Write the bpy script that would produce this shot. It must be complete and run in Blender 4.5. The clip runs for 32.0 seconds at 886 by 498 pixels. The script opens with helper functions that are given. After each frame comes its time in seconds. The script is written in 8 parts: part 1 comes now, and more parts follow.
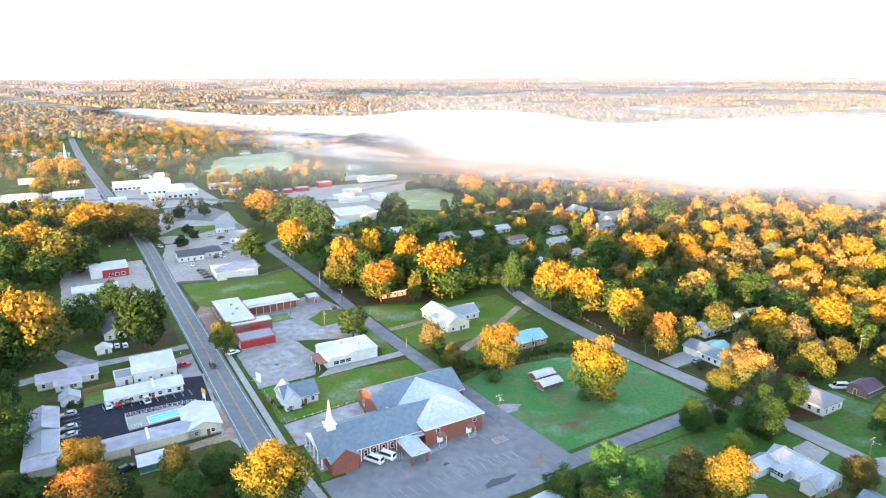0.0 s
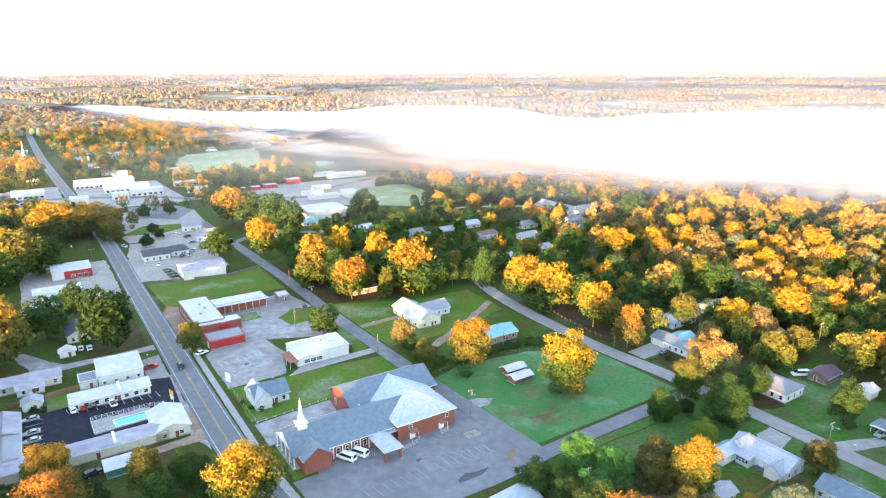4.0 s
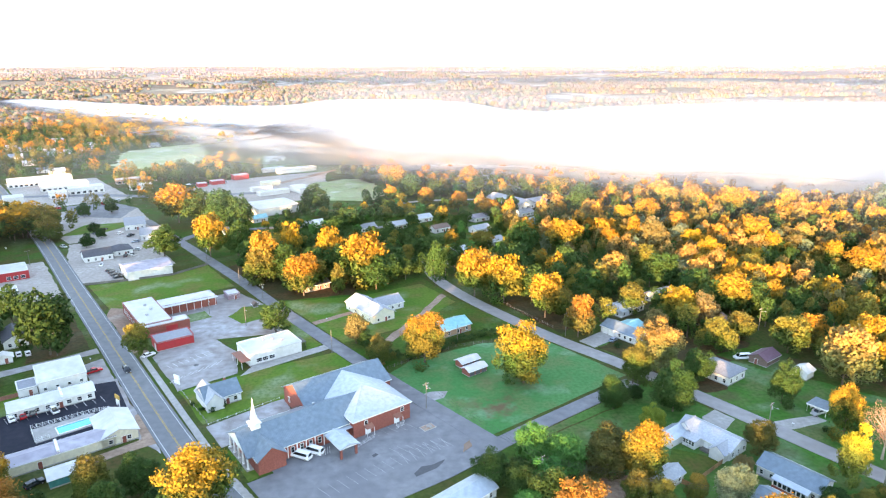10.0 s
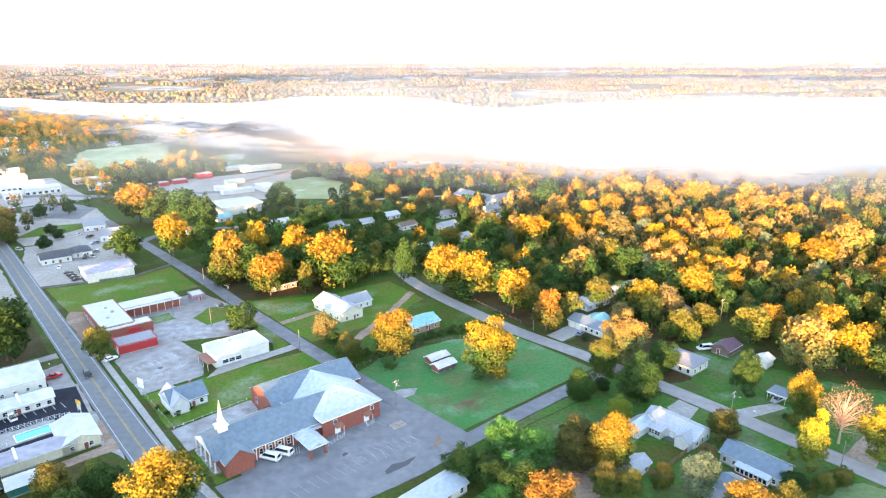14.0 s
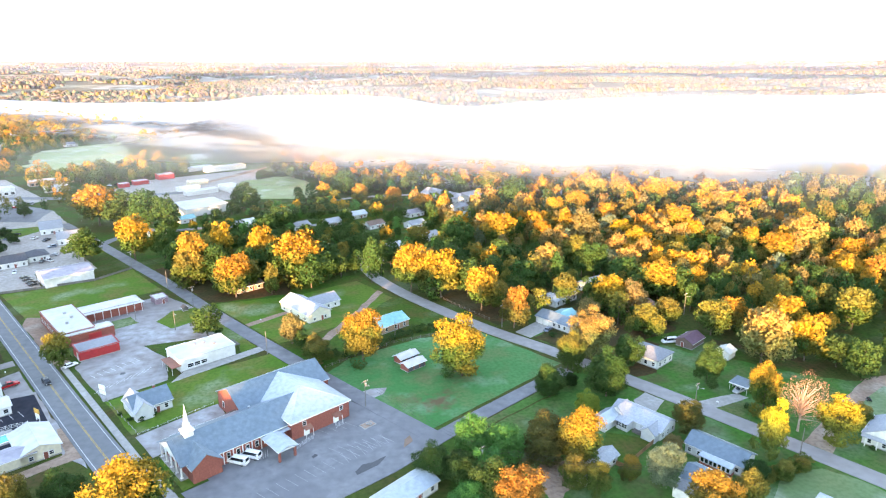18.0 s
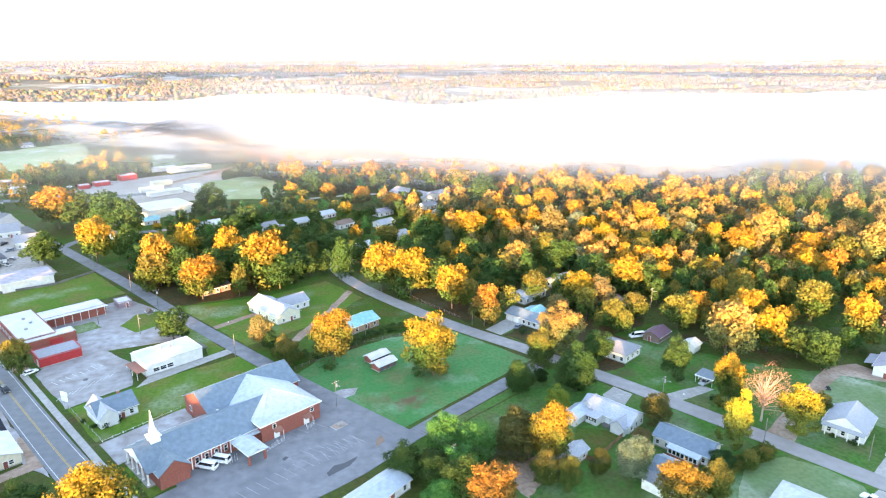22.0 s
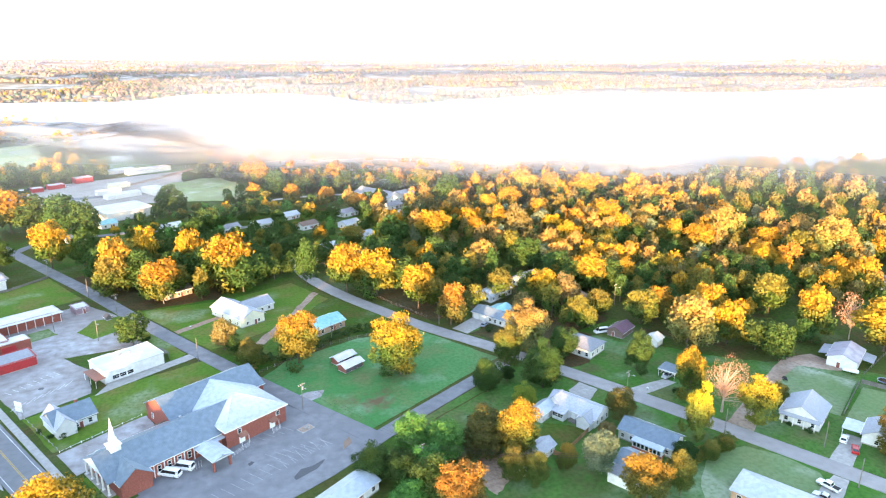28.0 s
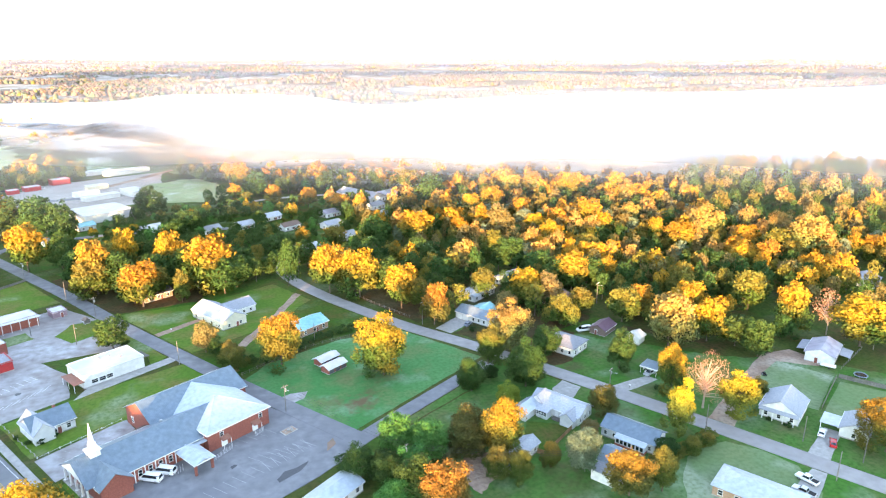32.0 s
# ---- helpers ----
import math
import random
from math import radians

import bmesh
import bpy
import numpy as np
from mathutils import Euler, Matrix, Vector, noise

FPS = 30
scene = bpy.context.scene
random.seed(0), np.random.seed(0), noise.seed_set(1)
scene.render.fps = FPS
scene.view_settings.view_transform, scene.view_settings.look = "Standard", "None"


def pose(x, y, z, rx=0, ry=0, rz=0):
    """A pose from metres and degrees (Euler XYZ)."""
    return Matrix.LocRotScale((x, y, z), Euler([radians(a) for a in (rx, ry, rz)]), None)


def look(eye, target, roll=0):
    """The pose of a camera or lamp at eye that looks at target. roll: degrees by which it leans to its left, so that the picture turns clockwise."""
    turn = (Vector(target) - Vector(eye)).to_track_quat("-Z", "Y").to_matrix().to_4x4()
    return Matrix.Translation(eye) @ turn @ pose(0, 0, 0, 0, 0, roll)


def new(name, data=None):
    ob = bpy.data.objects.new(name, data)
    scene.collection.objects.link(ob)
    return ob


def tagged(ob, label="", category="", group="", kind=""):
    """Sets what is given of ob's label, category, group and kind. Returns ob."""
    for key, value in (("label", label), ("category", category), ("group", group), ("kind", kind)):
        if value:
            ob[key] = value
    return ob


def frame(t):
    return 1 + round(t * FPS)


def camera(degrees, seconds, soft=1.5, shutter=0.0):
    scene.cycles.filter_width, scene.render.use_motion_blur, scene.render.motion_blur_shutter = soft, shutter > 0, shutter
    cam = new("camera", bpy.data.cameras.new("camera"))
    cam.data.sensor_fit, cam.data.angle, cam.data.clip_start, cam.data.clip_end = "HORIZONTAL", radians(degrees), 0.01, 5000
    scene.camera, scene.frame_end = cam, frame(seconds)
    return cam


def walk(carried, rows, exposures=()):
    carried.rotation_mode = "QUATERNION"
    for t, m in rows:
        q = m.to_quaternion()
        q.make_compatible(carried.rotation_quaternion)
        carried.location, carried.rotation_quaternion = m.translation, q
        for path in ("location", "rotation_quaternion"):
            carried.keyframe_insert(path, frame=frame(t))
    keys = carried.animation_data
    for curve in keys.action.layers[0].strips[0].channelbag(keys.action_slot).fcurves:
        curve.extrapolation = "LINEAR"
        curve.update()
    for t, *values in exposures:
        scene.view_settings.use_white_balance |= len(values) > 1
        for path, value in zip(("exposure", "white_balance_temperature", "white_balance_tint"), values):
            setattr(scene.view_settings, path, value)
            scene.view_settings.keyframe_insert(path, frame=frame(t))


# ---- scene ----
cam = camera(69.27, 32.0, soft=1.2)

# seconds, eye, heading (degrees to the right), tilt down, lean
PATH = [
    (0, 0.00, 0.00, 102.40, 0.000, 14.927, -0.12),
    (1, 0.07, -0.03, 102.46, 0.539, 14.997, -0.10),
    (2, 0.13, -0.06, 102.51, 1.238, 15.097, -0.08),
    (3, 0.19, -0.08, 102.55, 1.992, 15.224, -0.13),
    (6, 0.36, -0.15, 102.64, 4.036, 15.517, -0.12),
    (7, 0.41, -0.17, 102.66, 4.784, 15.604, -0.08),
    (8, 0.47, -0.18, 102.68, 5.516, 15.702, -0.07),
    (9, 0.52, -0.20, 102.69, 6.281, 15.798, -0.08),
    (10, 0.56, -0.21, 102.70, 7.011, 15.886, -0.08),
    (11, 0.61, -0.22, 102.70, 7.741, 15.982, -0.12),
    (12, 0.65, -0.23, 102.70, 8.500, 16.073, -0.08),
    (13, 0.70, -0.24, 102.70, 9.189, 16.128, -0.07),
    (14, 0.74, -0.25, 102.69, 9.963, 16.164, -0.07),
    (17, 0.87, -0.26, 102.66, 12.195, 16.261, -0.05),
    (18, 0.91, -0.26, 102.64, 12.924, 16.294, -0.06),
    (19, 0.95, -0.27, 102.62, 13.665, 16.329, -0.05),
    (20, 0.99, -0.27, 102.60, 14.381, 16.354, -0.07),
    (21, 1.03, -0.27, 102.58, 15.074, 16.384, -0.05),
    (22, 1.07, -0.27, 102.56, 15.717, 16.405, -0.01),
    (23, 1.11, -0.27, 102.54, 16.352, 16.438, 0.00),
    (24, 1.15, -0.27, 102.51, 16.948, 16.437, 0.01),
    (25, 1.20, -0.27, 102.49, 17.542, 16.449, 0.00),
    (28, 1.33, -0.28, 102.43, 18.863, 16.433, 0.03),
    (29, 1.38, -0.28, 102.41, 19.218, 16.430, 0.03),
    (30, 1.42, -0.28, 102.39, 19.614, 16.430, 0.03),
    (31, 1.47, -0.28, 102.38, 20.013, 16.436, 0.01),
    (32, 1.52, -0.29, 102.36, 20.420, 16.435, 0.02),
]


def aim(x, y, z, heading, tilt, lean):
    h, d = radians(heading), radians(tilt)
    way = Vector((math.sin(h) * math.cos(d), math.cos(h) * math.cos(d), -math.sin(d)))
    return look((x, y, z), Vector((x, y, z)) + way * 100, lean)


walk(cam, [(t, aim(*row)) for t, *row in PATH], exposures=[(0, 4.10, 8250, 28), (10, 4.20, 8250, 28), (20, 4.28, 8250, 28), (32, 4.32, 8250, 28)])

# ---- light ----
SUN_UP, SUN_SIDE = 4.0, 32.0   # degrees above the horizon; degrees to the left of straight behind the first view
to_sun = Vector((-math.sin(radians(SUN_SIDE)) * math.cos(radians(SUN_UP)), -math.cos(radians(SUN_SIDE)) * math.cos(radians(SUN_UP)), math.sin(radians(SUN_UP))))
world = bpy.data.worlds.new("sky")
scene.world = world
world.use_nodes = True
sky = world.node_tree.nodes.new("ShaderNodeTexSky")
sky.sky_type, sky.sun_disc = "NISHITA", False
sky.sun_elevation, sky.sun_rotation = radians(SUN_UP), math.atan2(to_sun.x, to_sun.y)
sky.air_density, sky.dust_density, sky.ozone_density = 1.0, 0.0, 2.0
world.node_tree.nodes["Background"].inputs["Strength"].default_value = 0.147
world.node_tree.links.new(sky.outputs["Color"], world.node_tree.nodes["Background"].inputs["Color"])
sun = new("sun", bpy.data.lights.new("sun", "SUN"))
sun.data.energy, sun.data.angle, sun.data.color = 1.65, radians(0.6), (1.0, 0.73, 0.40)
sun.matrix_world = look((0, 0, 300), Vector((0, 0, 300)) - to_sun)

# ---- materials ----


def graph(name, rough=0.8, metal=0.0):
    m = bpy.data.materials.new(name)
    m.use_nodes = True
    nodes, links = m.node_tree.nodes, m.node_tree.links
    shader = nodes["Principled BSDF"]
    shader.inputs["Roughness"].default_value, shader.inputs["Metallic"].default_value = rough, metal
    return m, nodes, links, shader


def mottle(nodes, links, place, scale, low, high, detail=6.0):
    tex = nodes.new("ShaderNodeTexNoise")
    tex.inputs["Scale"].default_value, tex.inputs["Detail"].default_value = scale, detail
    links.new(place, tex.inputs["Vector"])
    ramp = nodes.new("ShaderNodeMapRange")
    ramp.inputs["From Min"].default_value, ramp.inputs["From Max"].default_value = low, high
    links.new(tex.outputs["Fac"], ramp.inputs["Value"])
    return ramp.outputs["Result"]


def blend(nodes, links, fac, one, two):
    mix = nodes.new("ShaderNodeMix")
    mix.data_type = "RGBA"
    if isinstance(fac, float):
        mix.inputs["Factor"].default_value = fac
    else:
        links.new(fac, mix.inputs["Factor"])
    for socket, value in ((mix.inputs["A"], one), (mix.inputs["B"], two)):
        if isinstance(value, tuple):
            socket.default_value = (*value, 1)
        else:
            links.new(value, socket)
    return mix.outputs["Result"]


def surface(name, base, second, third=None, coarse=0.15, fine=2.0, rough=0.8, metal=0.0, bump=0.2, vary=0.0, spec=0.4):
    """A weathered surface: broad patches, fine grain and a slight relief."""
    m, nodes, links, shader = graph(name, rough, metal)
    place = nodes.new("ShaderNodeNewGeometry").outputs["Position"]
    broad = mottle(nodes, links, place, coarse, 0.35, 0.65)
    grain = mottle(nodes, links, place, fine, 0.3, 0.7)
    colour = blend(nodes, links, broad, base, second)
    colour = blend(nodes, links, grain, colour, third or tuple(c * 0.78 for c in base))
    if vary:
        info = nodes.new("ShaderNodeObjectInfo")
        hsv = nodes.new("ShaderNodeHueSaturation")
        span = nodes.new("ShaderNodeMapRange")
        span.inputs["To Min"].default_value, span.inputs["To Max"].default_value = 1 - vary, 1 + vary
        links.new(info.outputs["Random"], span.inputs["Value"])
        links.new(span.outputs["Result"], hsv.inputs["Value"])
        links.new(colour, hsv.inputs["Color"])
        colour = hsv.outputs["Color"]
    links.new(colour, shader.inputs["Base Color"])
    shader.inputs["Specular IOR Level"].default_value = spec
    if bump:
        relief = nodes.new("ShaderNodeBump")
        relief.inputs["Strength"].default_value, relief.inputs["Distance"].default_value = bump, 0.05
        links.new(grain, relief.inputs["Height"])
        links.new(relief.outputs["Normal"], shader.inputs["Normal"])
    return m


def ribbed(name, base, second, pitch, axis, rough=0.4, metal=0.3, depth=0.03):
    """Sheet metal or clapboard with regular ribs, streaked by weather."""
    m = surface(name, base, second, coarse=0.12, fine=0.8, rough=rough, metal=metal, bump=0)
    nodes, links = m.node_tree.nodes, m.node_tree.links
    wave = nodes.new("ShaderNodeTexWave")
    wave.bands_direction = axis
    wave.inputs["Scale"].default_value = 0.314 / pitch
    links.new(nodes.new("ShaderNodeTexCoord").outputs["Object"], wave.inputs["Vector"])
    relief = nodes.new("ShaderNodeBump")
    relief.inputs["Strength"].default_value, relief.inputs["Distance"].default_value = 0.6, depth
    links.new(wave.outputs["Fac"], relief.inputs["Height"])
    links.new(relief.outputs["Normal"], nodes["Principled BSDF"].inputs["Normal"])
    return m


def leafage(name, base, second, third, shaded_green=None):
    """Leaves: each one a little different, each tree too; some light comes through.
    The last colour is for lower leaves, partly unturned, partly shade painted in by height (mesh attribute 'rise')."""
    m, nodes, links, shader = graph(name, 0.75)
    geometry = nodes.new("ShaderNodeNewGeometry")
    info = nodes.new("ShaderNodeObjectInfo")
    broad = mottle(nodes, links, geometry.outputs["Position"], 0.35, 0.35, 0.65, 3.0)
    colour = blend(nodes, links, broad, base, second)
    step = nodes.new("ShaderNodeMath")
    step.operation = "MULTIPLY"
    step.inputs[1].default_value = 0.45
    links.new(geometry.outputs["Random Per Island"], step.inputs[0])
    colour = blend(nodes, links, step.outputs[0], colour, third)
    if shaded_green:
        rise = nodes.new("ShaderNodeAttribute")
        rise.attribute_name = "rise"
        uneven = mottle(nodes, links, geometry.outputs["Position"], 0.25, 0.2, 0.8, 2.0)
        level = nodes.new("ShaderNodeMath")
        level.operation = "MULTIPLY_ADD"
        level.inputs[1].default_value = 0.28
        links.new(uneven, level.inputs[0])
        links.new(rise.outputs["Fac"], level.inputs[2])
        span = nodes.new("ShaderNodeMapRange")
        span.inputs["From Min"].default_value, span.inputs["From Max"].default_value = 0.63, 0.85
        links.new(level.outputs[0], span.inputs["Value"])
        colour = blend(nodes, links, span.outputs["Result"], shaded_green, colour)
    sprig = mottle(nodes, links, geometry.outputs["Position"], 0.1, 0.44, 0.62, 1.0)
    colour = blend(nodes, links, sprig, colour, blend(nodes, links, 0.4, colour, third))
    hsv = nodes.new("ShaderNodeHueSaturation")
    for socket, low, high, source in (("Value", 0.76, 1.24, geometry.outputs["Random Per Island"]), ("Hue", 0.485, 0.515, info.outputs["Random"])):
        span = nodes.new("ShaderNodeMapRange")
        span.inputs["To Min"].default_value, span.inputs["To Max"].default_value = low, high
        links.new(source, span.inputs["Value"])
        links.new(span.outputs["Result"], hsv.inputs[socket])
    links.new(colour, hsv.inputs["Color"])
    links.new(hsv.outputs["Color"], shader.inputs["Base Color"])
    shader.inputs["Specular IOR Level"].default_value = 0.15
    thin = nodes.new("ShaderNodeBsdfTranslucent")
    links.new(hsv.outputs["Color"], thin.inputs["Color"])
    both = nodes.new("ShaderNodeMixShader")
    both.inputs["Fac"].default_value = 0.22
    links.new(shader.outputs["BSDF"], both.inputs[1])
    links.new(thin.outputs["BSDF"], both.inputs[2])
    links.new(both.outputs["Shader"], nodes["Material Output"].inputs["Surface"])
    return m


def ground_material(name, colours, spots, frost):
    """Turf or soil: three broad tones, small tufts and a pale dew in places."""
    m, nodes, links, shader = graph(name, 0.95)
    place = nodes.new("ShaderNodeNewGeometry").outputs["Position"]
    colour = blend(nodes, links, mottle(nodes, links, place, 0.02, 0.42, 0.58), colours[0], colours[1])
    colour = blend(nodes, links, mottle(nodes, links, place, 0.09, 0.45, 0.7), colour, colours[2])
    colour = blend(nodes, links, mottle(nodes, links, place, 0.05, 0.54, 0.68, 9.0), colour, frost)
    tuft = mottle(nodes, links, place, 0.8, 0.4, 0.85, 9.0)
    colour = blend(nodes, links, tuft, colour, spots)
    links.new(colour, shader.inputs["Base Color"])
    shader.inputs["Specular IOR Level"].default_value = 0.1
    relief = nodes.new("ShaderNodeBump")
    relief.inputs["Strength"].default_value, relief.inputs["Distance"].default_value = 0.5, 0.15
    links.new(tuft, relief.inputs["Height"])
    links.new(relief.outputs["Normal"], shader.inputs["Normal"])
    return m


def wear(m, spots, soil):
    """Trampled turf: bare soil round each (x, y, radius), with a ragged, soft rim."""
    nodes, links = m.node_tree.nodes, m.node_tree.links
    shader = nodes["Principled BSDF"]
    place = nodes.new("ShaderNodeNewGeometry").outputs["Position"]
    colour = shader.inputs["Base Color"].links[0].from_socket
    ragged = mottle(nodes, links, place, 0.35, 0.2, 0.8, 8.0)
    for x, y, r, most in spots:
        away = nodes.new("ShaderNodeVectorMath")
        away.operation = "DISTANCE"
        away.inputs[1].default_value = (x, y, 0.1)
        links.new(place, away.inputs[0])
        rough = nodes.new("ShaderNodeMath")
        rough.operation = "MULTIPLY_ADD"
        rough.inputs[1].default_value = r * 1.5
        links.new(ragged, rough.inputs[0])
        links.new(away.outputs["Value"], rough.inputs[2])
        fade = nodes.new("ShaderNodeMapRange")
        fade.inputs["From Min"].default_value, fade.inputs["From Max"].default_value = r * 0.9, r * 1.9
        fade.inputs["To Min"].default_value, fade.inputs["To Max"].default_value = most, 0.0
        links.new(rough.outputs[0], fade.inputs["Value"])
        colour = blend(nodes, links, fade.outputs["Result"], colour, soil)
    links.new(colour, shader.inputs["Base Color"])


def mist(name, near, full, thick, grain, tone=(0.93, 0.93, 0.93)):
    """Drifting water drops: white, thinner at the rim (mesh attribute 'inland'), torn by the air."""
    m, nodes, links, shader = graph(name, 1.0)
    place = nodes.new("ShaderNodeNewGeometry").outputs["Position"]
    stretch = nodes.new("ShaderNodeMapping")
    stretch.inputs["Scale"].default_value = (1.0, 0.6, 1.0)
    links.new(place, stretch.inputs["Vector"])
    rim = nodes.new("ShaderNodeAttribute")
    rim.attribute_name = "inland"
    torn = mottle(nodes, links, stretch.outputs["Vector"], grain, 0.3, 0.7, 4.0)
    reach = nodes.new("ShaderNodeMapRange")
    reach.interpolation_type = "SMOOTHSTEP"
    reach.inputs["From Min"].default_value, reach.inputs["From Max"].default_value = near, full
    links.new(rim.outputs["Fac"], reach.inputs["Value"])
    # torn where thin, closed where deep
    gap = nodes.new("ShaderNodeMath")
    gap.operation = "POWER"
    slack = nodes.new("ShaderNodeMapRange")
    slack.inputs["To Min"].default_value, slack.inputs["To Max"].default_value = 2.2, 0.0
    links.new(reach.outputs["Result"], slack.inputs["Value"])
    links.new(torn, gap.inputs[0])
    links.new(slack.outputs["Result"], gap.inputs[1])
    dense = nodes.new("ShaderNodeMath")
    dense.operation = "MULTIPLY"
    links.new(gap.outputs[0], dense.inputs[0])
    links.new(reach.outputs["Result"], dense.inputs[1])
    final = nodes.new("ShaderNodeMath")
    final.operation = "MULTIPLY"
    final.inputs[1].default_value = thick
    links.new(dense.outputs[0], final.inputs[0])
    white = nodes.new("ShaderNodeBsdfDiffuse")
    white.inputs["Color"].default_value = (*tone, 1)
    through_it = nodes.new("ShaderNodeBsdfTransparent")
    below = nodes.new("ShaderNodeBsdfTranslucent")
    below.inputs["Color"].default_value = (0.96, 0.95, 0.94, 1)
    drops = nodes.new("ShaderNodeMixShader")
    drops.inputs["Fac"].default_value = 0.5
    links.new(white.outputs["BSDF"], drops.inputs[1])
    links.new(below.outputs["BSDF"], drops.inputs[2])
    both = nodes.new("ShaderNodeMixShader")
    links.new(final.outputs[0], both.inputs["Fac"])
    links.new(through_it.outputs["BSDF"], both.inputs[1])
    links.new(drops.outputs["Shader"], both.inputs[2])
    links.new(both.outputs["Shader"], nodes["Material Output"].inputs["Surface"])
    return m


def plain(name, colour, rough=0.5, metal=0.0, spec=0.5):
    m, nodes, links, shader = graph(name, rough, metal)
    place = nodes.new("ShaderNodeNewGeometry").outputs["Position"]
    dirt = mottle(nodes, links, place, 1.5, 0.3, 0.8)
    links.new(blend(nodes, links, dirt, colour, tuple(c * 0.82 for c in colour)), shader.inputs["Base Color"])
    shader.inputs["Specular IOR Level"].default_value = spec
    return m


TURF = ground_material("turf", ((0.042, 0.098, 0.016), (0.066, 0.078, 0.020), (0.090, 0.058, 0.024)), (0.021, 0.044, 0.008), (0.10, 0.125, 0.055))
YARD = ground_material("yard_grass", ((0.036, 0.108, 0.014), (0.062, 0.112, 0.018), (0.105, 0.078, 0.024)), (0.022, 0.062, 0.009), (0.11, 0.155, 0.07))
FIELD = ground_material("field_grass", ((0.034, 0.18, 0.055), (0.066, 0.215, 0.078), (0.13, 0.17, 0.07)), (0.028, 0.135, 0.038), (0.17, 0.29, 0.18))
LAWN = ground_material("lawn_grass", ((0.066, 0.155, 0.020), (0.10, 0.165, 0.026), (0.17, 0.135, 0.044)), (0.042, 0.10, 0.013), (0.20, 0.25, 0.14))

DEEPLAWN = ground_material("deep_lawn_grass", ((0.036, 0.145, 0.024), (0.058, 0.155, 0.036), (0.115, 0.125, 0.052)), (0.022, 0.082, 0.014), (0.15, 0.23, 0.13))


def far_country():
    """Fields and woodlots across the river: a mosaic of straw, pasture and wood."""
    m, nodes, links, shader = graph("far_country", 0.95)
    place = nodes.new("ShaderNodeNewGeometry").outputs["Position"]
    stretch = nodes.new("ShaderNodeMapping")
    stretch.inputs["Scale"].default_value = (0.0024, 0.0042, 0.0)
    links.new(place, stretch.inputs["Vector"])
    cells = nodes.new("ShaderNodeTexVoronoi")
    cells.inputs["Scale"].default_value = 1.0
    links.new(stretch.outputs["Vector"], cells.inputs["Vector"])
    split = nodes.new("ShaderNodeSeparateColor")
    links.new(cells.outputs["Color"], split.inputs["Color"])
    steps = nodes.new("ShaderNodeValToRGB")
    steps.color_ramp.interpolation = "CONSTANT"
    steps.color_ramp.elements[0].color = (0.16, 0.12, 0.075, 1)
    steps.color_ramp.elements[1].position, steps.color_ramp.elements[1].color = 0.3, (0.30, 0.24, 0.16, 1)
    for at, tone in ((0.5, (0.46, 0.42, 0.37)), (0.8, (0.34, 0.31, 0.22))):
        steps.color_ramp.elements.new(at).color = (*tone, 1)
    links.new(split.outputs["Red"], steps.inputs["Fac"])
    colour = blend(nodes, links, mottle(nodes, links, place, 0.02, 0.35, 0.65, 6.0), steps.outputs["Color"], (0.13, 0.10, 0.055))
    links.new(colour, shader.inputs["Base Color"])
    return m


FARLAND = far_country()
PASTURE = ground_material("pale_pasture", ((0.27, 0.33, 0.16), (0.36, 0.40, 0.24), (0.32, 0.31, 0.19)), (0.20, 0.26, 0.12), (0.45, 0.47, 0.38))
DEWY = ground_material("dewy_grass", ((0.12, 0.20, 0.085), (0.19, 0.25, 0.15), (0.15, 0.20, 0.09)), (0.085, 0.145, 0.06), (0.29, 0.34, 0.25))
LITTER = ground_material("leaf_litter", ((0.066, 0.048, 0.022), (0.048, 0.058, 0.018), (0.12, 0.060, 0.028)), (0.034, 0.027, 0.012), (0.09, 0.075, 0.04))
SOIL = ground_material("bare_soil", ((0.32, 0.205, 0.155), (0.40, 0.275, 0.21), (0.24, 0.155, 0.115)), (0.19, 0.13, 0.095), (0.42, 0.34, 0.28))
ASPHALT = surface("asphalt", (0.160, 0.160, 0.172), (0.235, 0.235, 0.242), (0.135, 0.135, 0.145), 0.06, 0.35, 0.85, bump=0.02)
ROADTOP = surface("road_asphalt", (0.155, 0.16, 0.168), (0.185, 0.188, 0.192), (0.125, 0.13, 0.135), 0.03, 0.4, 0.8, bump=0.02)
BLACKTOP = surface("fresh_asphalt", (0.026, 0.027, 0.038), (0.034, 0.035, 0.046), (0.02, 0.021, 0.03), 0.06, 0.5, 0.85, bump=0.02, spec=0.1)
OLDLOT = surface("worn_asphalt", (0.27, 0.235, 0.225), (0.40, 0.405, 0.42), (0.21, 0.185, 0.175), 0.045, 0.3, 0.9, bump=0.02)
WORNROAD = surface("pale_worn_asphalt", (0.275, 0.255, 0.25), (0.33, 0.305, 0.295), (0.235, 0.215, 0.21), 0.06, 0.35, 0.85, bump=0.02)
CONCRETE = surface("concrete", (0.33, 0.31, 0.29), (0.40, 0.38, 0.36), (0.26, 0.245, 0.23), 0.12, 0.7, 0.9, bump=0.05)
GRAVEL = surface("gravel", (0.34, 0.30, 0.27), (0.45, 0.41, 0.38), (0.26, 0.225, 0.20), 0.06, 0.6, 0.95, bump=0.1)
BRICK = surface("red_brick", (0.30, 0.085, 0.06), (0.36, 0.11, 0.08), (0.22, 0.06, 0.045), 0.2, 3.0, 0.85)
TANBRICK = surface("tan_brick", (0.42, 0.25, 0.16), (0.48, 0.30, 0.20), (0.32, 0.19, 0.12), 0.2, 3.0, 0.85)
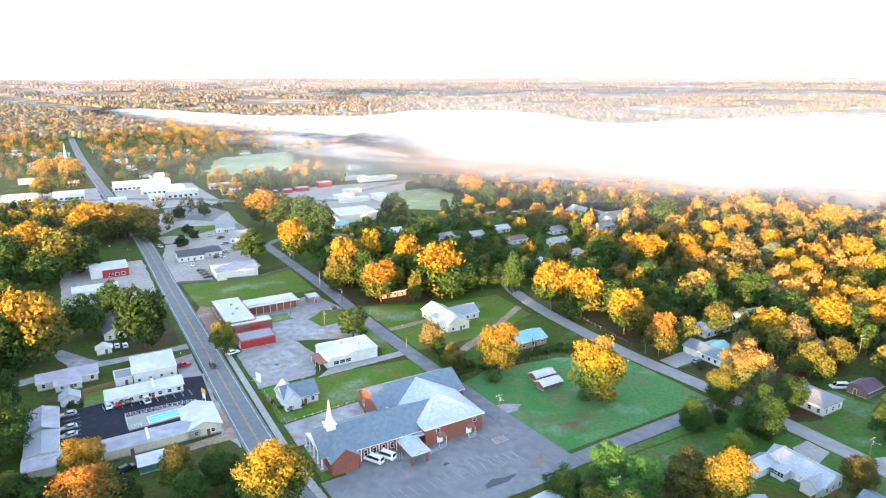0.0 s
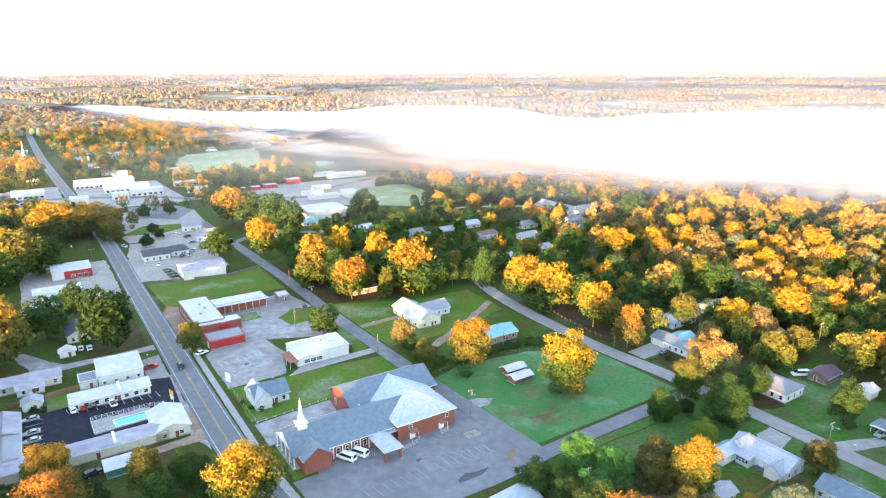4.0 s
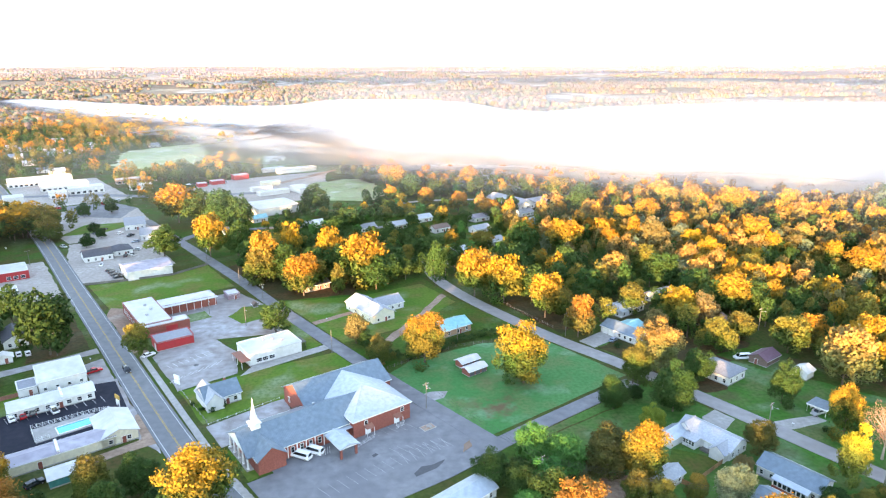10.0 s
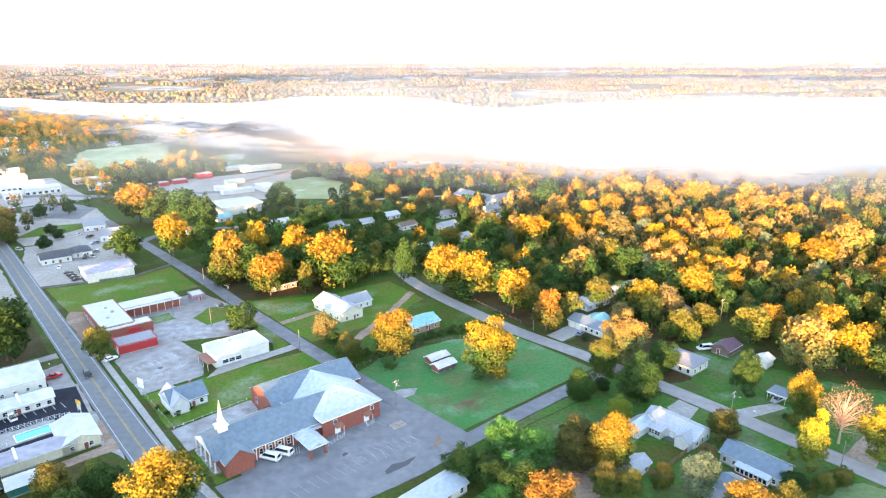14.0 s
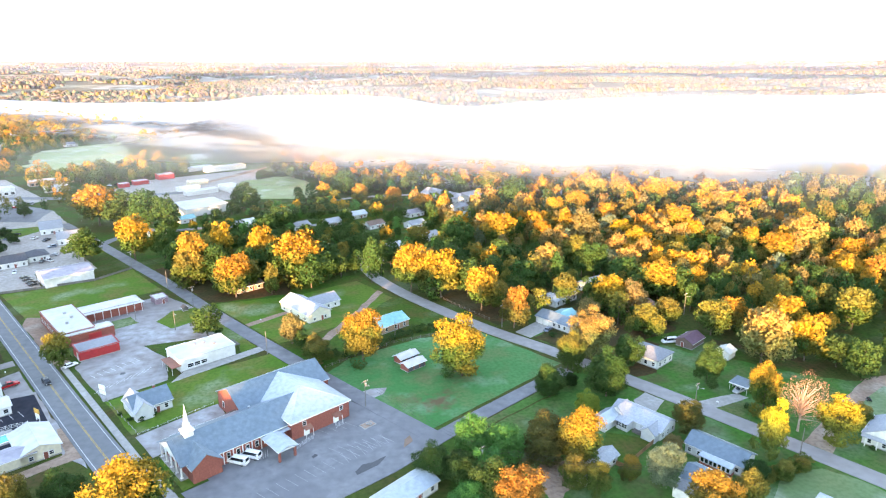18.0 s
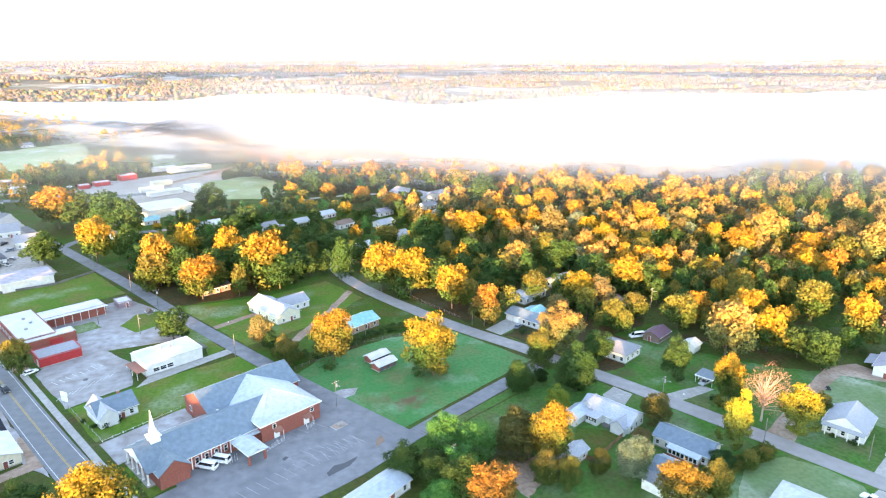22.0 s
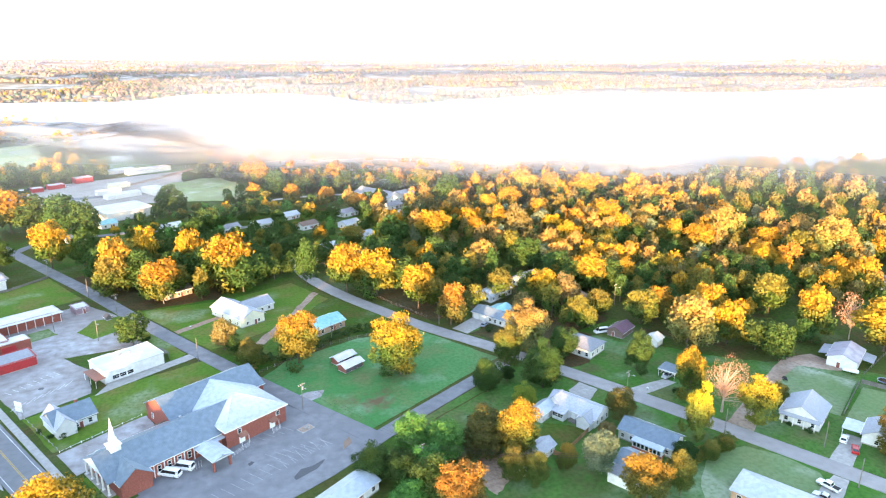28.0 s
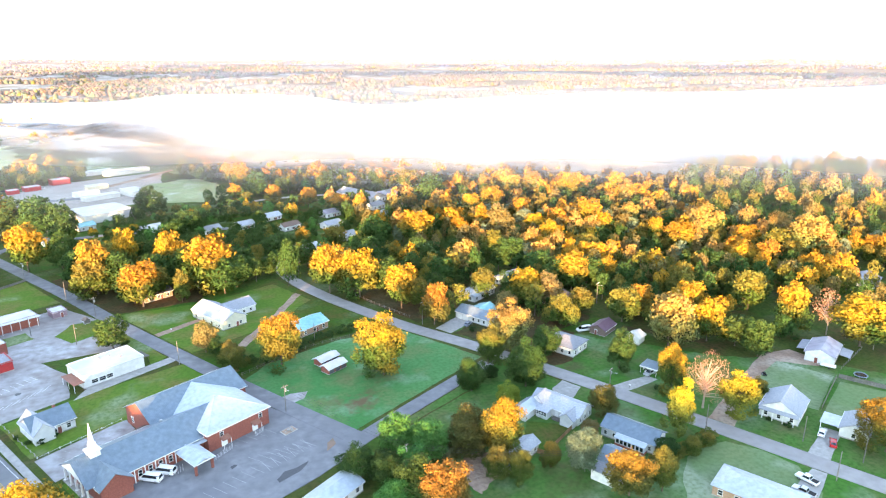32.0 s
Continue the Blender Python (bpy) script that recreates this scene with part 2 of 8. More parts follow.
WHITE = surface("white_paint", (0.70, 0.69, 0.66), (0.62, 0.61, 0.58), (0.55, 0.54, 0.51), 0.2, 0.8, 0.6, bump=0.05)
CREAM = surface("cream_paint", (0.72, 0.66, 0.50), (0.66, 0.60, 0.45), (0.56, 0.50, 0.38), 0.2, 1.2, 0.7, bump=0.05)
SIDING = ribbed("white_clapboard", (0.70, 0.70, 0.68), (0.62, 0.62, 0.60), 0.2, "Z", 0.6, 0.0)
CREAMSIDING = ribbed("cream_clapboard", (0.74, 0.70, 0.56), (0.68, 0.64, 0.52), 0.2, "Z", 0.6, 0.0)
REDPAINT = surface("red_paint", (0.50, 0.03, 0.035), (0.42, 0.03, 0.03), (0.34, 0.025, 0.025), 0.3, 1.5, 0.5)
TEAL = ribbed("teal_metal", (0.02, 0.20, 0.19), (0.03, 0.25, 0.23), 0.4, "X", 0.5, 0.1)
BLUEROOF = ribbed("slate_blue_metal", (0.155, 0.215, 0.26), (0.175, 0.235, 0.28), 0.45, "X", 0.45, 0.25)
PALEROOF = ribbed("pale_blue_metal", (0.40, 0.46, 0.52), (0.44, 0.50, 0.56), 0.45, "Y", 0.42, 0.2)
WHITEROOF = surface("white_roof_coating", (0.62, 0.62, 0.63), (0.48, 0.48, 0.50), (0.42, 0.42, 0.43), 0.09, 0.35, 0.6, bump=0.03)
GREYROOF = surface("grey_shingle", (0.26, 0.27, 0.30), (0.32, 0.33, 0.36), (0.20, 0.21, 0.23), 0.12, 2.0, 0.9, vary=0.15)
PALESHINGLE = surface("pale_shingle", (0.32, 0.34, 0.37), (0.39, 0.41, 0.44), (0.26, 0.28, 0.31), 0.12, 2.0, 0.85, vary=0.12)
DARKROOF = surface("dark_shingle", (0.085, 0.085, 0.10), (0.11, 0.11, 0.125), (0.06, 0.06, 0.07), 0.12, 2.0, 0.9, vary=0.15)
MAUVEROOF = surface("mauve_grey_roof", (0.33, 0.31, 0.35), (0.44, 0.42, 0.46), (0.25, 0.23, 0.27), 0.1, 0.4, 0.85)
BROWNROOF = surface("brown_shingle", (0.20, 0.13, 0.11), (0.24, 0.16, 0.13), (0.15, 0.10, 0.08), 0.12, 2.0, 0.9)
PURPLEROOF = surface("plum_metal", (0.16, 0.08, 0.11), (0.20, 0.11, 0.14), (0.12, 0.06, 0.08), 0.12, 1.0, 0.5)
TURQROOF = ribbed("turquoise_metal", (0.16, 0.46, 0.50), (0.28, 0.54, 0.56), 0.45, "Y", 0.45, 0.2)
TERRACOTTA = surface("terracotta_roof", (0.36, 0.15, 0.11), (0.30, 0.12, 0.09), (0.24, 0.10, 0.07), 0.2, 2.0, 0.8)
WOOD = surface("weathered_wood", (0.165, 0.15, 0.135), (0.21, 0.19, 0.17), (0.11, 0.10, 0.09), 0.4, 3.0, 0.9, vary=0.2)
FENCEWOOD = surface("brown_fence_wood", (0.33, 0.175, 0.085), (0.38, 0.22, 0.12), (0.24, 0.125, 0.06), 0.4, 3.0, 0.9, vary=0.2)
BARK = surface("bark", (0.12, 0.09, 0.065), (0.17, 0.13, 0.10), (0.08, 0.06, 0.045), 0.6, 4.0, 0.95, bump=0.6)
PALEBARK = surface("pale_bark", (0.36, 0.28, 0.23), (0.42, 0.34, 0.28), (0.28, 0.21, 0.17), 0.6, 4.0, 0.95)
GLASS = plain("window_glass", (0.02, 0.025, 0.03), 0.08, 0.0, 0.8)
TRIM = plain("white_trim", (0.80, 0.80, 0.78), 0.5)
STEEL = plain("galvanised_steel", (0.45, 0.46, 0.47), 0.45, 0.7)
BLACKWIRE = plain("black_cable", (0.02, 0.02, 0.02), 0.6)
RUBBER = plain("tyre_rubber", (0.02, 0.02, 0.02), 0.85)
DOORPAINT = plain("door_paint", (0.25, 0.07, 0.05), 0.5)
LINE_WHITE = surface("white_road_paint", (0.70, 0.70, 0.70), (0.55, 0.55, 0.55), (0.40, 0.40, 0.40), 0.4, 2.0, 0.8, bump=0)
LINE_YELLOW = surface("yellow_road_paint", (0.62, 0.38, 0.05), (0.52, 0.32, 0.06), (0.36, 0.24, 0.08), 0.4, 2.0, 0.8, bump=0)
STAIN = surface("wet_asphalt", (0.03, 0.032, 0.038), (0.045, 0.047, 0.052), (0.025, 0.025, 0.03), 0.3, 2.0, 0.35)
WATER = plain("pool_water", (0.0, 0.50, 0.55), 0.05, 0.0, 0.5)

# A fourth colour darkens the lower crown: unturned leaves and painted shade.
LEAVES = {
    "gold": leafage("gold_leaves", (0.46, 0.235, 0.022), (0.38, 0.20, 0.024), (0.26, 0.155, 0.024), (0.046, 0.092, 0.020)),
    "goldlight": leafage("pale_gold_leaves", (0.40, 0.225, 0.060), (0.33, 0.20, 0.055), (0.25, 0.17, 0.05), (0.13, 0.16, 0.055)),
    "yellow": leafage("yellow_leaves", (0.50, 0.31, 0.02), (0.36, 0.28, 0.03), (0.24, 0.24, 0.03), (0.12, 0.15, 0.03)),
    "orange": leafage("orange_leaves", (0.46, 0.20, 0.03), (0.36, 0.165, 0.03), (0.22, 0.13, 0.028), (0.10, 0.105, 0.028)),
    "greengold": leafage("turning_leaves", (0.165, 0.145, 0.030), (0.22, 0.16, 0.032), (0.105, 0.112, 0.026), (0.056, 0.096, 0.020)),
    "green": leafage("green_leaves", (0.037, 0.090, 0.022), (0.056, 0.096, 0.024), (0.027, 0.064, 0.016)),
    "light": leafage("fresh_green_leaves", (0.058, 0.215, 0.048), (0.078, 0.22, 0.05), (0.04, 0.145, 0.034)),
    "dark": leafage("dark_green_leaves", (0.022, 0.060, 0.014), (0.032, 0.068, 0.016), (0.014, 0.038, 0.009)),
    "pine": leafage("olive_needles", (0.06, 0.075, 0.026), (0.09, 0.08, 0.028), (0.04, 0.055, 0.018)),
    "brown": leafage("russet_leaves", (0.22, 0.155, 0.060), (0.18, 0.145, 0.055), (0.13, 0.11, 0.042)),
    "pink": leafage("rust_pink_leaves", (0.50, 0.26, 0.17), (0.42, 0.22, 0.13), (0.30, 0.17, 0.10)),
    # greyer, pinker copy of the russet leaves: far haze put into the colour
    "distant": leafage("hazed_brown_leaves", (0.24, 0.185, 0.145), (0.20, 0.165, 0.13), (0.14, 0.12, 0.10)),
    "lime": leafage("yellow_green_leaves", (0.19, 0.235, 0.030), (0.15, 0.215, 0.030), (0.11, 0.165, 0.024)),
    "olive": leafage("olive_brown_leaves", (0.125, 0.095, 0.026), (0.085, 0.088, 0.022), (0.060, 0.064, 0.018)),
    "silver": leafage("silver_green_leaves", (0.18, 0.225, 0.145), (0.14, 0.18, 0.11), (0.10, 0.135, 0.075)),
}

# ---- helpers of this scene ----
TURN = 30.2          # the street grid's turn, degrees
GC, GS = math.cos(radians(TURN)), math.sin(radians(TURN))


def town(a, b):
    """A place in the street grid (a across the roads, b along them) as world x, y."""
    return a * GC - b * GS, a * GS + b * GC


def spot(a, b, z=0.0, turn=0.0):
    x, y = town(a, b)
    return pose(x, y, z, 0, 0, TURN + turn)


def mesh_of(name, bm, material):
    bmesh.ops.recalc_face_normals(bm, faces=bm.faces)
    data = bpy.data.meshes.new(name)
    bm.to_mesh(data)
    bm.free()
    data.materials.append(material)
    return data


def part(name, bm, material, parent, label=""):
    data = bm if isinstance(bm, bpy.types.Mesh) else mesh_of(name, bm, material)
    ob = new(name, data)
    ob.parent = parent
    return tagged(ob, label) if label else ob


def thing(name, m, label, category, group="", kind=""):
    ob = new(name)
    ob.empty_display_size = 0.5
    ob.matrix_world = m
    return tagged(ob, label, category, group, kind)


def box(x0, x1, y0, y1, z0, z1, bm=None, bevel=0.0):
    bm = bm or bmesh.new()
    made = bmesh.ops.create_cube(bm, size=1)["verts"]
    for v in made:
        v.co = Vector(((x0 + x1) / 2 + v.co.x * (x1 - x0), (y0 + y1) / 2 + v.co.y * (y1 - y0), (z0 + z1) / 2 + v.co.z * (z1 - z0)))
    if bevel:
        edges = list({e for v in made for e in v.link_edges})
        bmesh.ops.bevel(bm, geom=edges, offset=bevel, segments=1, affect="EDGES")
    return bm


def rod(p, q, r, sides=8, r2=None, bm=None):
    bm = bm or bmesh.new()
    p, q = Vector(p), Vector(q)
    made = bmesh.ops.create_cone(bm, cap_ends=True, segments=sides, radius1=r, radius2=r if r2 is None else r2, depth=(q - p).length)["verts"]
    turn = (q - p).to_track_quat("Z", "Y").to_matrix().to_4x4()
    bmesh.ops.transform(bm, matrix=Matrix.Translation((p + q) / 2) @ turn, verts=made)
    return bm


def extrude(profile, x0, x1, bm=None, along="x"):
    """A prism: the closed profile of (across, up) points, drawn from x0 to x1."""
    bm = bm or bmesh.new()
    put = (lambda s, c, z: (s, c, z)) if along == "x" else (lambda s, c, z: (c, s, z))
    ends = [[bm.verts.new(put(s, c, z)) for c, z in profile] for s in (x0, x1)]
    n = len(profile)
    for i in range(n):
        bm.faces.new((ends[0][i], ends[0][(i + 1) % n], ends[1][(i + 1) % n], ends[1][i]))
    bm.faces.new(ends[0])
    bm.faces.new(ends[1])
    return bm


def smooth(t):
    t = min(max(t, 0.0), 1.0)
    return t * t * (3 - 2 * t)


def between(x, table):
    """The table's value at x, joined by straight lines."""
    return float(np.interp(x, [p[0] for p in table], [p[1] for p in table]))


NEAR_BANK = ((-2600, 3300), (-1000, 1880), (-495, 1235), (-209, 985), (-130, 880), (-60, 735), (-10, 600), (50, 560), (110, 520), (145, 480), (180, 458), (225, 436), (290, 408), (330, 382), (400, 340), (520, 300), (1000, 220), (2600, 60))
FAR_BANK = ((-2600, 3600), (-880, 1960), (-463, 1640), (-250, 1690), (-50, 1760), (150, 1720), (240, 1600), (285, 1270), (330, 1225), (400, 1265), (480, 1345), (765, 1450), (975, 1450), (1330, 1425), (2230, 1620), (3600, 1950))


def land(x, y):
    """Height of the ground: level town, a wooded rise, the river's valley, far hills."""
    r = math.hypot(x, y)
    z = 6 * smooth((0.574 * x + 0.819 * y - 230) / 230) * smooth((x - 120) / 90)
    z += 19 * math.exp(-((x - 326) / 34) ** 2 - ((y - 338) / 34) ** 2) + 21 * math.exp(-((x - 374) / 50) ** 2 - ((y - 292) / 50) ** 2) + 14 * math.exp(-((x - 450) / 80) ** 2 - ((y - 240) / 80) ** 2)
    far = y - between(x, FAR_BANK) if y > 600 else -1000.0
    z -= 18 * smooth((r - 470) / 200) * (1 - smooth((far + 150) / 170)) * smooth((x + 0.2 * y - 230) / 200)
    # unseen ridge behind the viewpoint, added to lift the shading trees
    z += 27 * smooth((-y - 180) / 120)
    if r > 1200:
        swell = noise.noise(Vector((x / 900, y / 700, 0))) * 9 + noise.noise(Vector((x / 300, y / 260, 3))) * 4
        z += smooth((far + 60) / 500) * (swell + 5) + 95 * max(0.0, (r - 2000) / 2850) ** 2.1
    return z

# ---- ground, roads, lots ----


def make_ground():
    bm = bmesh.new()
    rings = [0.0] + [12 * 1.085 ** i for i in range(74)]
    rings = [r for r in rings if r < 4850] + [4850.0]
    rays = 240
    rows = []
    for r in rings[1:]:
        row = []
        for k in range(rays):
            w = 2 * math.pi * k / rays
            x, y = r * math.sin(w), r * math.cos(w)
            row.append(bm.verts.new((x, y, land(x, y))))
        rows.append(row)
    hub = bm.verts.new((0, 0, 0))
    for k in range(rays):
        bm.faces.new((hub, rows[0][k], rows[0][(k + 1) % rays]))
        for inner, outer in zip(rows, rows[1:]):
            bm.faces.new((inner[k], outer[k], outer[(k + 1) % rays], inner[(k + 1) % rays]))
    for f in bm.faces:
        f.smooth = True
        f.material_index = int(f.calc_center_median().xy.length > 1400)
    ob = new("ground", mesh_of("ground", bm, TURF))
    ob.data.materials.append(FARLAND)
    return tagged(ob, "grassy valley floor with worn and dewy patches", "ground", kind="structure")


make_ground()


def strip(points, width, z, bm=None, side=0.0):
    """A flat band along grid points, its middle moved to the right by side."""
    bm = bm or bmesh.new()
    path = [Vector(town(*p)) for p in points]
    left, right = [], []
    for i, p in enumerate(path):
        way = (path[min(i + 1, len(path) - 1)] - path[max(i - 1, 0)]).normalized()
        out = Vector((way.y, -way.x))
        for row, s in ((left, side - width / 2), (right, side + width / 2)):
            q = p + out * s
            row.append(bm.verts.new((q.x, q.y, z)))
    for i in range(len(path) - 1):
        bm.faces.new((left[i], right[i], right[i + 1], left[i + 1]))
    return bm


def thick(bm, depth):
    """Gives a flat sheet its sides down to the ground."""
    made = bmesh.ops.extrude_face_region(bm, geom=list(bm.faces))["geom"]
    for v in made:
        if isinstance(v, bmesh.types.BMVert):
            v.co.z -= depth
    return bm


def curve_points(points, step=8.0):
    """The grid points joined by a smooth line."""
    out = []
    for i in range(len(points) - 1):
        p0, p1, p2, p3 = (Vector(points[min(max(i + k, 0), len(points) - 1)]) for k in (-1, 0, 1, 2))
        n = max(2, int((p2 - p1).length / step))
        for j in range(n):
            t = j / n
            out.append(tuple(0.5 * (2 * p1 + (p2 - p0) * t + (2 * p0 - 5 * p1 + 4 * p2 - p3) * t * t + (3 * p1 - p0 - 3 * p2 + p3) * t ** 3)))
    return out + [tuple(points[-1])]


def road(name, points, width, label, material, z=0.16):
    line = curve_points(points)
    ob = new(name, mesh_of(name, thick(strip(line, width, z), 0.25), material))
    tagged(ob, label, "road", kind="structure")
    return ob, line


PATCHES = [0]


def patch(name, corners, material, z, label, category, ragged=0.5, step=3.0, kind="structure"):
    """A level area with a slightly uneven rim; corners in the grid."""
    PATCHES[0] += 1
    z += 0.0008 * PATCHES[0]
    bm = bmesh.new()
    rim = []
    for i, p in enumerate(corners):
        p, q = Vector(p), Vector(corners[(i + 1) % len(corners)])
        n = max(1, int((q - p).length / step))
        for j in range(n):
            c = p.lerp(q, j / n)
            s = noise.noise_vector(Vector((c.x * 0.17, c.y * 0.17, z * 50))) * ragged + noise.noise_vector(Vector((c.x * 0.7, c.y * 0.7, z * 90))) * ragged * 0.5
            x, y = town(c.x + s.x, c.y + s.y)
            rim.append(bm.verts.new((x, y, z)))
    bm.faces.new(rim)
    bm.normal_update()
    if bm.faces[:][0].normal.z < 0:
        bmesh.ops.reverse_faces(bm, faces=bm.faces[:])
    thick(bm, z + 0.1)
    ob = new(name, mesh_of(name, bm, material))
    return tagged(ob, label, category, kind=kind)


main_road, main_line = road("road_main", [(45, 60), (41, 120), (37.5, 160), (36.6, 200), (36.3, 250), (35.6, 330), (34.4, 460), (27, 640), (22, 760), (14, 1000), (8, 1390)], 9.2, "two-lane grey asphalt highway with yellow centre lines", ROADTOP)
road("road_middle", [(108.3, 118), (105.6, 160), (104.2, 200), (103.2, 250), (103.6, 300), (102.5, 345), (101, 400), (99, 470)], 6.0, "narrow grey asphalt street", ASPHALT, 0.15)
road("road_cross", [(44, 118), (66, 117), (90, 115.6), (110, 117), (128, 117.3), (150, 117.3), (170, 117.2)], 5.4, "narrow asphalt side street between lawns", ASPHALT, 0.145)
road("road_back", [(176.5, -20), (177.5, 10), (178.6, 45), (179, 90), (178, 130), (175.6, 158), (175.8, 185), (177.5, 215), (183, 245), (196, 275), (203, 285)], 6.6, "pale worn asphalt residential street bending at its far end", WORNROAD, 0.155)
road("road_lane", [(196, 279), (180, 283), (165, 286)], 6.0, "short asphalt lane off the bend", ASPHALT, 0.14)
road("road_upper_lane", [(238, 118), (250, 121), (262, 120), (276, 119), (290, 117)], 6.0, "asphalt lane that curves into the wood", ASPHALT, 0.14)
road("road_town", [(103, 400), (118, 410), (140, 404), (170, 392), (196, 372), (214, 355), (240, 350)], 5.5, "asphalt street through the houses", ASPHALT, 0.145)
road("road_far", [(262, 410), (290, 408), (330, 385), (360, 360), (390, 330)], 5.0, "pale road beyond the houses", CONCRETE, 0.15)
road("road_shops", [(-70, 640), (20, 628), (90, 590), (140, 545), (200, 520)], 9.0, "asphalt street between the shops", ASPHALT, 0.145)

for side, label in ((-3.75, "worn white edge line"), (3.75, "worn white edge line")):
    ob = new("edge_line", mesh_of("edge_line", strip(main_line[2:], 0.16, 0.168, side=side), LINE_WHITE))
    ob.parent = main_road
    tagged(ob, label)
for side in (-0.16, 0.16):
    ob = new("centre_line", mesh_of("centre_line", strip(main_line[2:], 0.13, 0.168, side=side), LINE_YELLOW))
    ob.parent = main_road
    tagged(ob, "yellow centre line")


def slab_walk(name, a, b0, b1, width, label):
    """A pavement of cast slabs, each with its own edges."""
    ob = thing(name, pose(0, 0, 0), label, "pavement", kind="structure")
    n = int((b1 - b0) / 3.0)
    bm = box(-width / 2, width / 2, -1.48, 1.48, -0.1, 0.2, bevel=0.02)
    data = mesh_of("slab", bm, CONCRETE)
    for i in range(n):
        s = part("slab", data, CONCRETE, ob)
        b = b0 + 3.0 * (i + 0.5)
        lean = a + 2.3 * smooth((160 - b) / 45)
        s.matrix_world = spot(lean, b, noise.noise(Vector((b, 3, 1))) * 0.015)


slab_walk("pavement_main", 43.0, 132, 240, 2.0, "pale concrete slab pavement beside the highway")

patch("yards_west", [(112, 92), (150, 88), (175.4, 86), (175.2, 40), (173.4, -25), (100, -25), (100, 60), (106, 112)], DEEPLAWN, 0.01, "rough green yards beside the street", "lawn", 0.6)
patch("yards_east", [(182.6, 142), (206, 150), (226, 112), (240, 60), (262, 40), (270, -30), (181, -30)], DEEPLAWN, 0.01, "rough green yards beside the street", "lawn", 0.6)
patch("yards_middle", [(107.5, 178), (140, 176), (172, 170), (172.5, 215), (178, 250), (160, 262), (107, 262)], YARD, 0.012, "rough green yards between the streets", "lawn", 0.6)
patch("church_lot", [(46.5, 118.8), (58, 118.6), (90, 118.2), (105.6, 118.4), (104.9, 130), (103.5, 146), (101.4, 162), (95, 150), (80, 148), (53.2, 148), (53.2, 142.6), (46, 142.6)], ASPHALT, 0.07, "grey asphalt church car park with faint bays", "car park", 0.15)
patch("church_side_lot", [(46.2, 162.5), (70, 165.5), (71.5, 178.5), (46.2, 176.2)], OLDLOT, 0.05, "worn asphalt strip beside the church", "car park", 0.1)
patch("lawn_church", [(46.6, 143), (53, 144), (53, 150.5), (46.6, 150.5)], LAWN, 0.06, "mown lawn before the church porch", "lawn", 0.1)
patch("lawn_porch", [(46.6, 152), (51, 152), (51, 160), (46.6, 160)], LAWN, 0.06, "mown lawn before the church porch", "lawn", 0.1)
patch("lawn_house", [(45.9, 178), (101, 178), (101.2, 199), (75, 202.3), (46.2, 203)], LAWN, 0.055, "mown lawn round the white house", "lawn", 0.4)
patch("shop_lot", [(45.9, 204), (66, 204.5), (72, 222), (70, 238), (100, 225), (100, 262), (96, 288), (62, 288), (62, 256), (48, 238), (45.9, 236)], OLDLOT, 0.06, "cracked pale asphalt yard behind the shops", "car park", 0.6)
patch("shop_drive", [(66, 201.8), (101, 203.3), (101.3, 207.5), (72, 206.5)], CONCRETE, 0.075, "pale concrete drive along the shop", "drive", 0.3)
patch("island_lawn", [(84, 247), (99, 249), (100.5, 263), (90, 266), (82, 258)], LAWN, 0.08, "small rounded lawn in the yard", "lawn", 1.2)
patch("court_lawn", [(66, 262), (76, 262), (76, 271), (66, 271)], LAWN, 0.08, "small lawn in the courtyard", "lawn", 0.8)
patch("lawn_strip", [(93, 205), (100.6, 209), (100.4, 246), (96, 240), (96, 214)], LAWN, 0.07, "mown strip beside the street", "lawn", 0.5)
patch("green_field", [(43.5, 296), (98, 296), (98.6, 338.5), (79, 332), (58, 336), (41.5, 340)], LAWN, 0.05, "bright mown field behind a fence", "lawn", 0.3)
patch("gravel_yard", [(40, 342), (58, 338), (60, 364), (86, 352), (88, 420), (74, 430), (46, 430), (38, 380)], GRAVEL, 0.06, "pale gravel yard between buildings", "yard", 0.8)
patch("north_lot", [(46, 434), (98, 420), (104, 520), (60, 540), (36, 520)], GRAVEL, 0.05, "pale gravel ground between far buildings", "yard", 1.0)
wear(FIELD, [(*town(a, b), r, most) for a, b, r, most in ((122.5, 131.5, 5.5, 0.85), (116.5, 138.5, 4.5, 0.4), (129, 134, 3.0, 0.5), (131, 148, 6.0, 0.3), (150, 150, 7.0, 0.3), (140, 139, 6.0, 0.45))], (0.15, 0.075, 0.045))
patch("church_field", [(110.5, 121.5), (140, 121.6), (172.5, 121.6), (171.5, 160), (150, 172), (120, 176), (107.8, 172), (109, 150)], FIELD, 0.05, "open green field with dew and worn spots", "field", 0.4)
wear(DEEPLAWN, [(*town(a, b), r, most) for a, b, r, most in ((142, 78.5, 2.4, 0.8), (137, 66, 6.0, 0.35), (128, 62, 8.0, 0.45), (186, 92, 5.0, 0.6), (189, 66, 4.0, 0.45), (170, 66, 5.0, 0.4), (146, 98, 6.0, 0.3), (204, 76, 7.0, 0.3))], (0.085, 0.065, 0.032))
patch("field_drive", [(107, 153.4), (112, 153), (116.5, 150), (113, 147.6), (107.4, 147.8)], OLDLOT, 0.075, "short asphalt stub into the field", "drive", 0.5)
patch("cross_lawn", [(118, 114), (173.8, 114.2), (174.8, 86), (148, 90), (130, 94), (117, 104)], DEEPLAWN, 0.05, "deep green lawn below the side street", "lawn", 0.4)
patch("gabled_house_lawn", [(108, 205), (140, 203), (170, 214), (172, 244), (140, 246), (107, 262)], LAWN, 0.05, "green lawn round the gabled house", "lawn", 0.6)
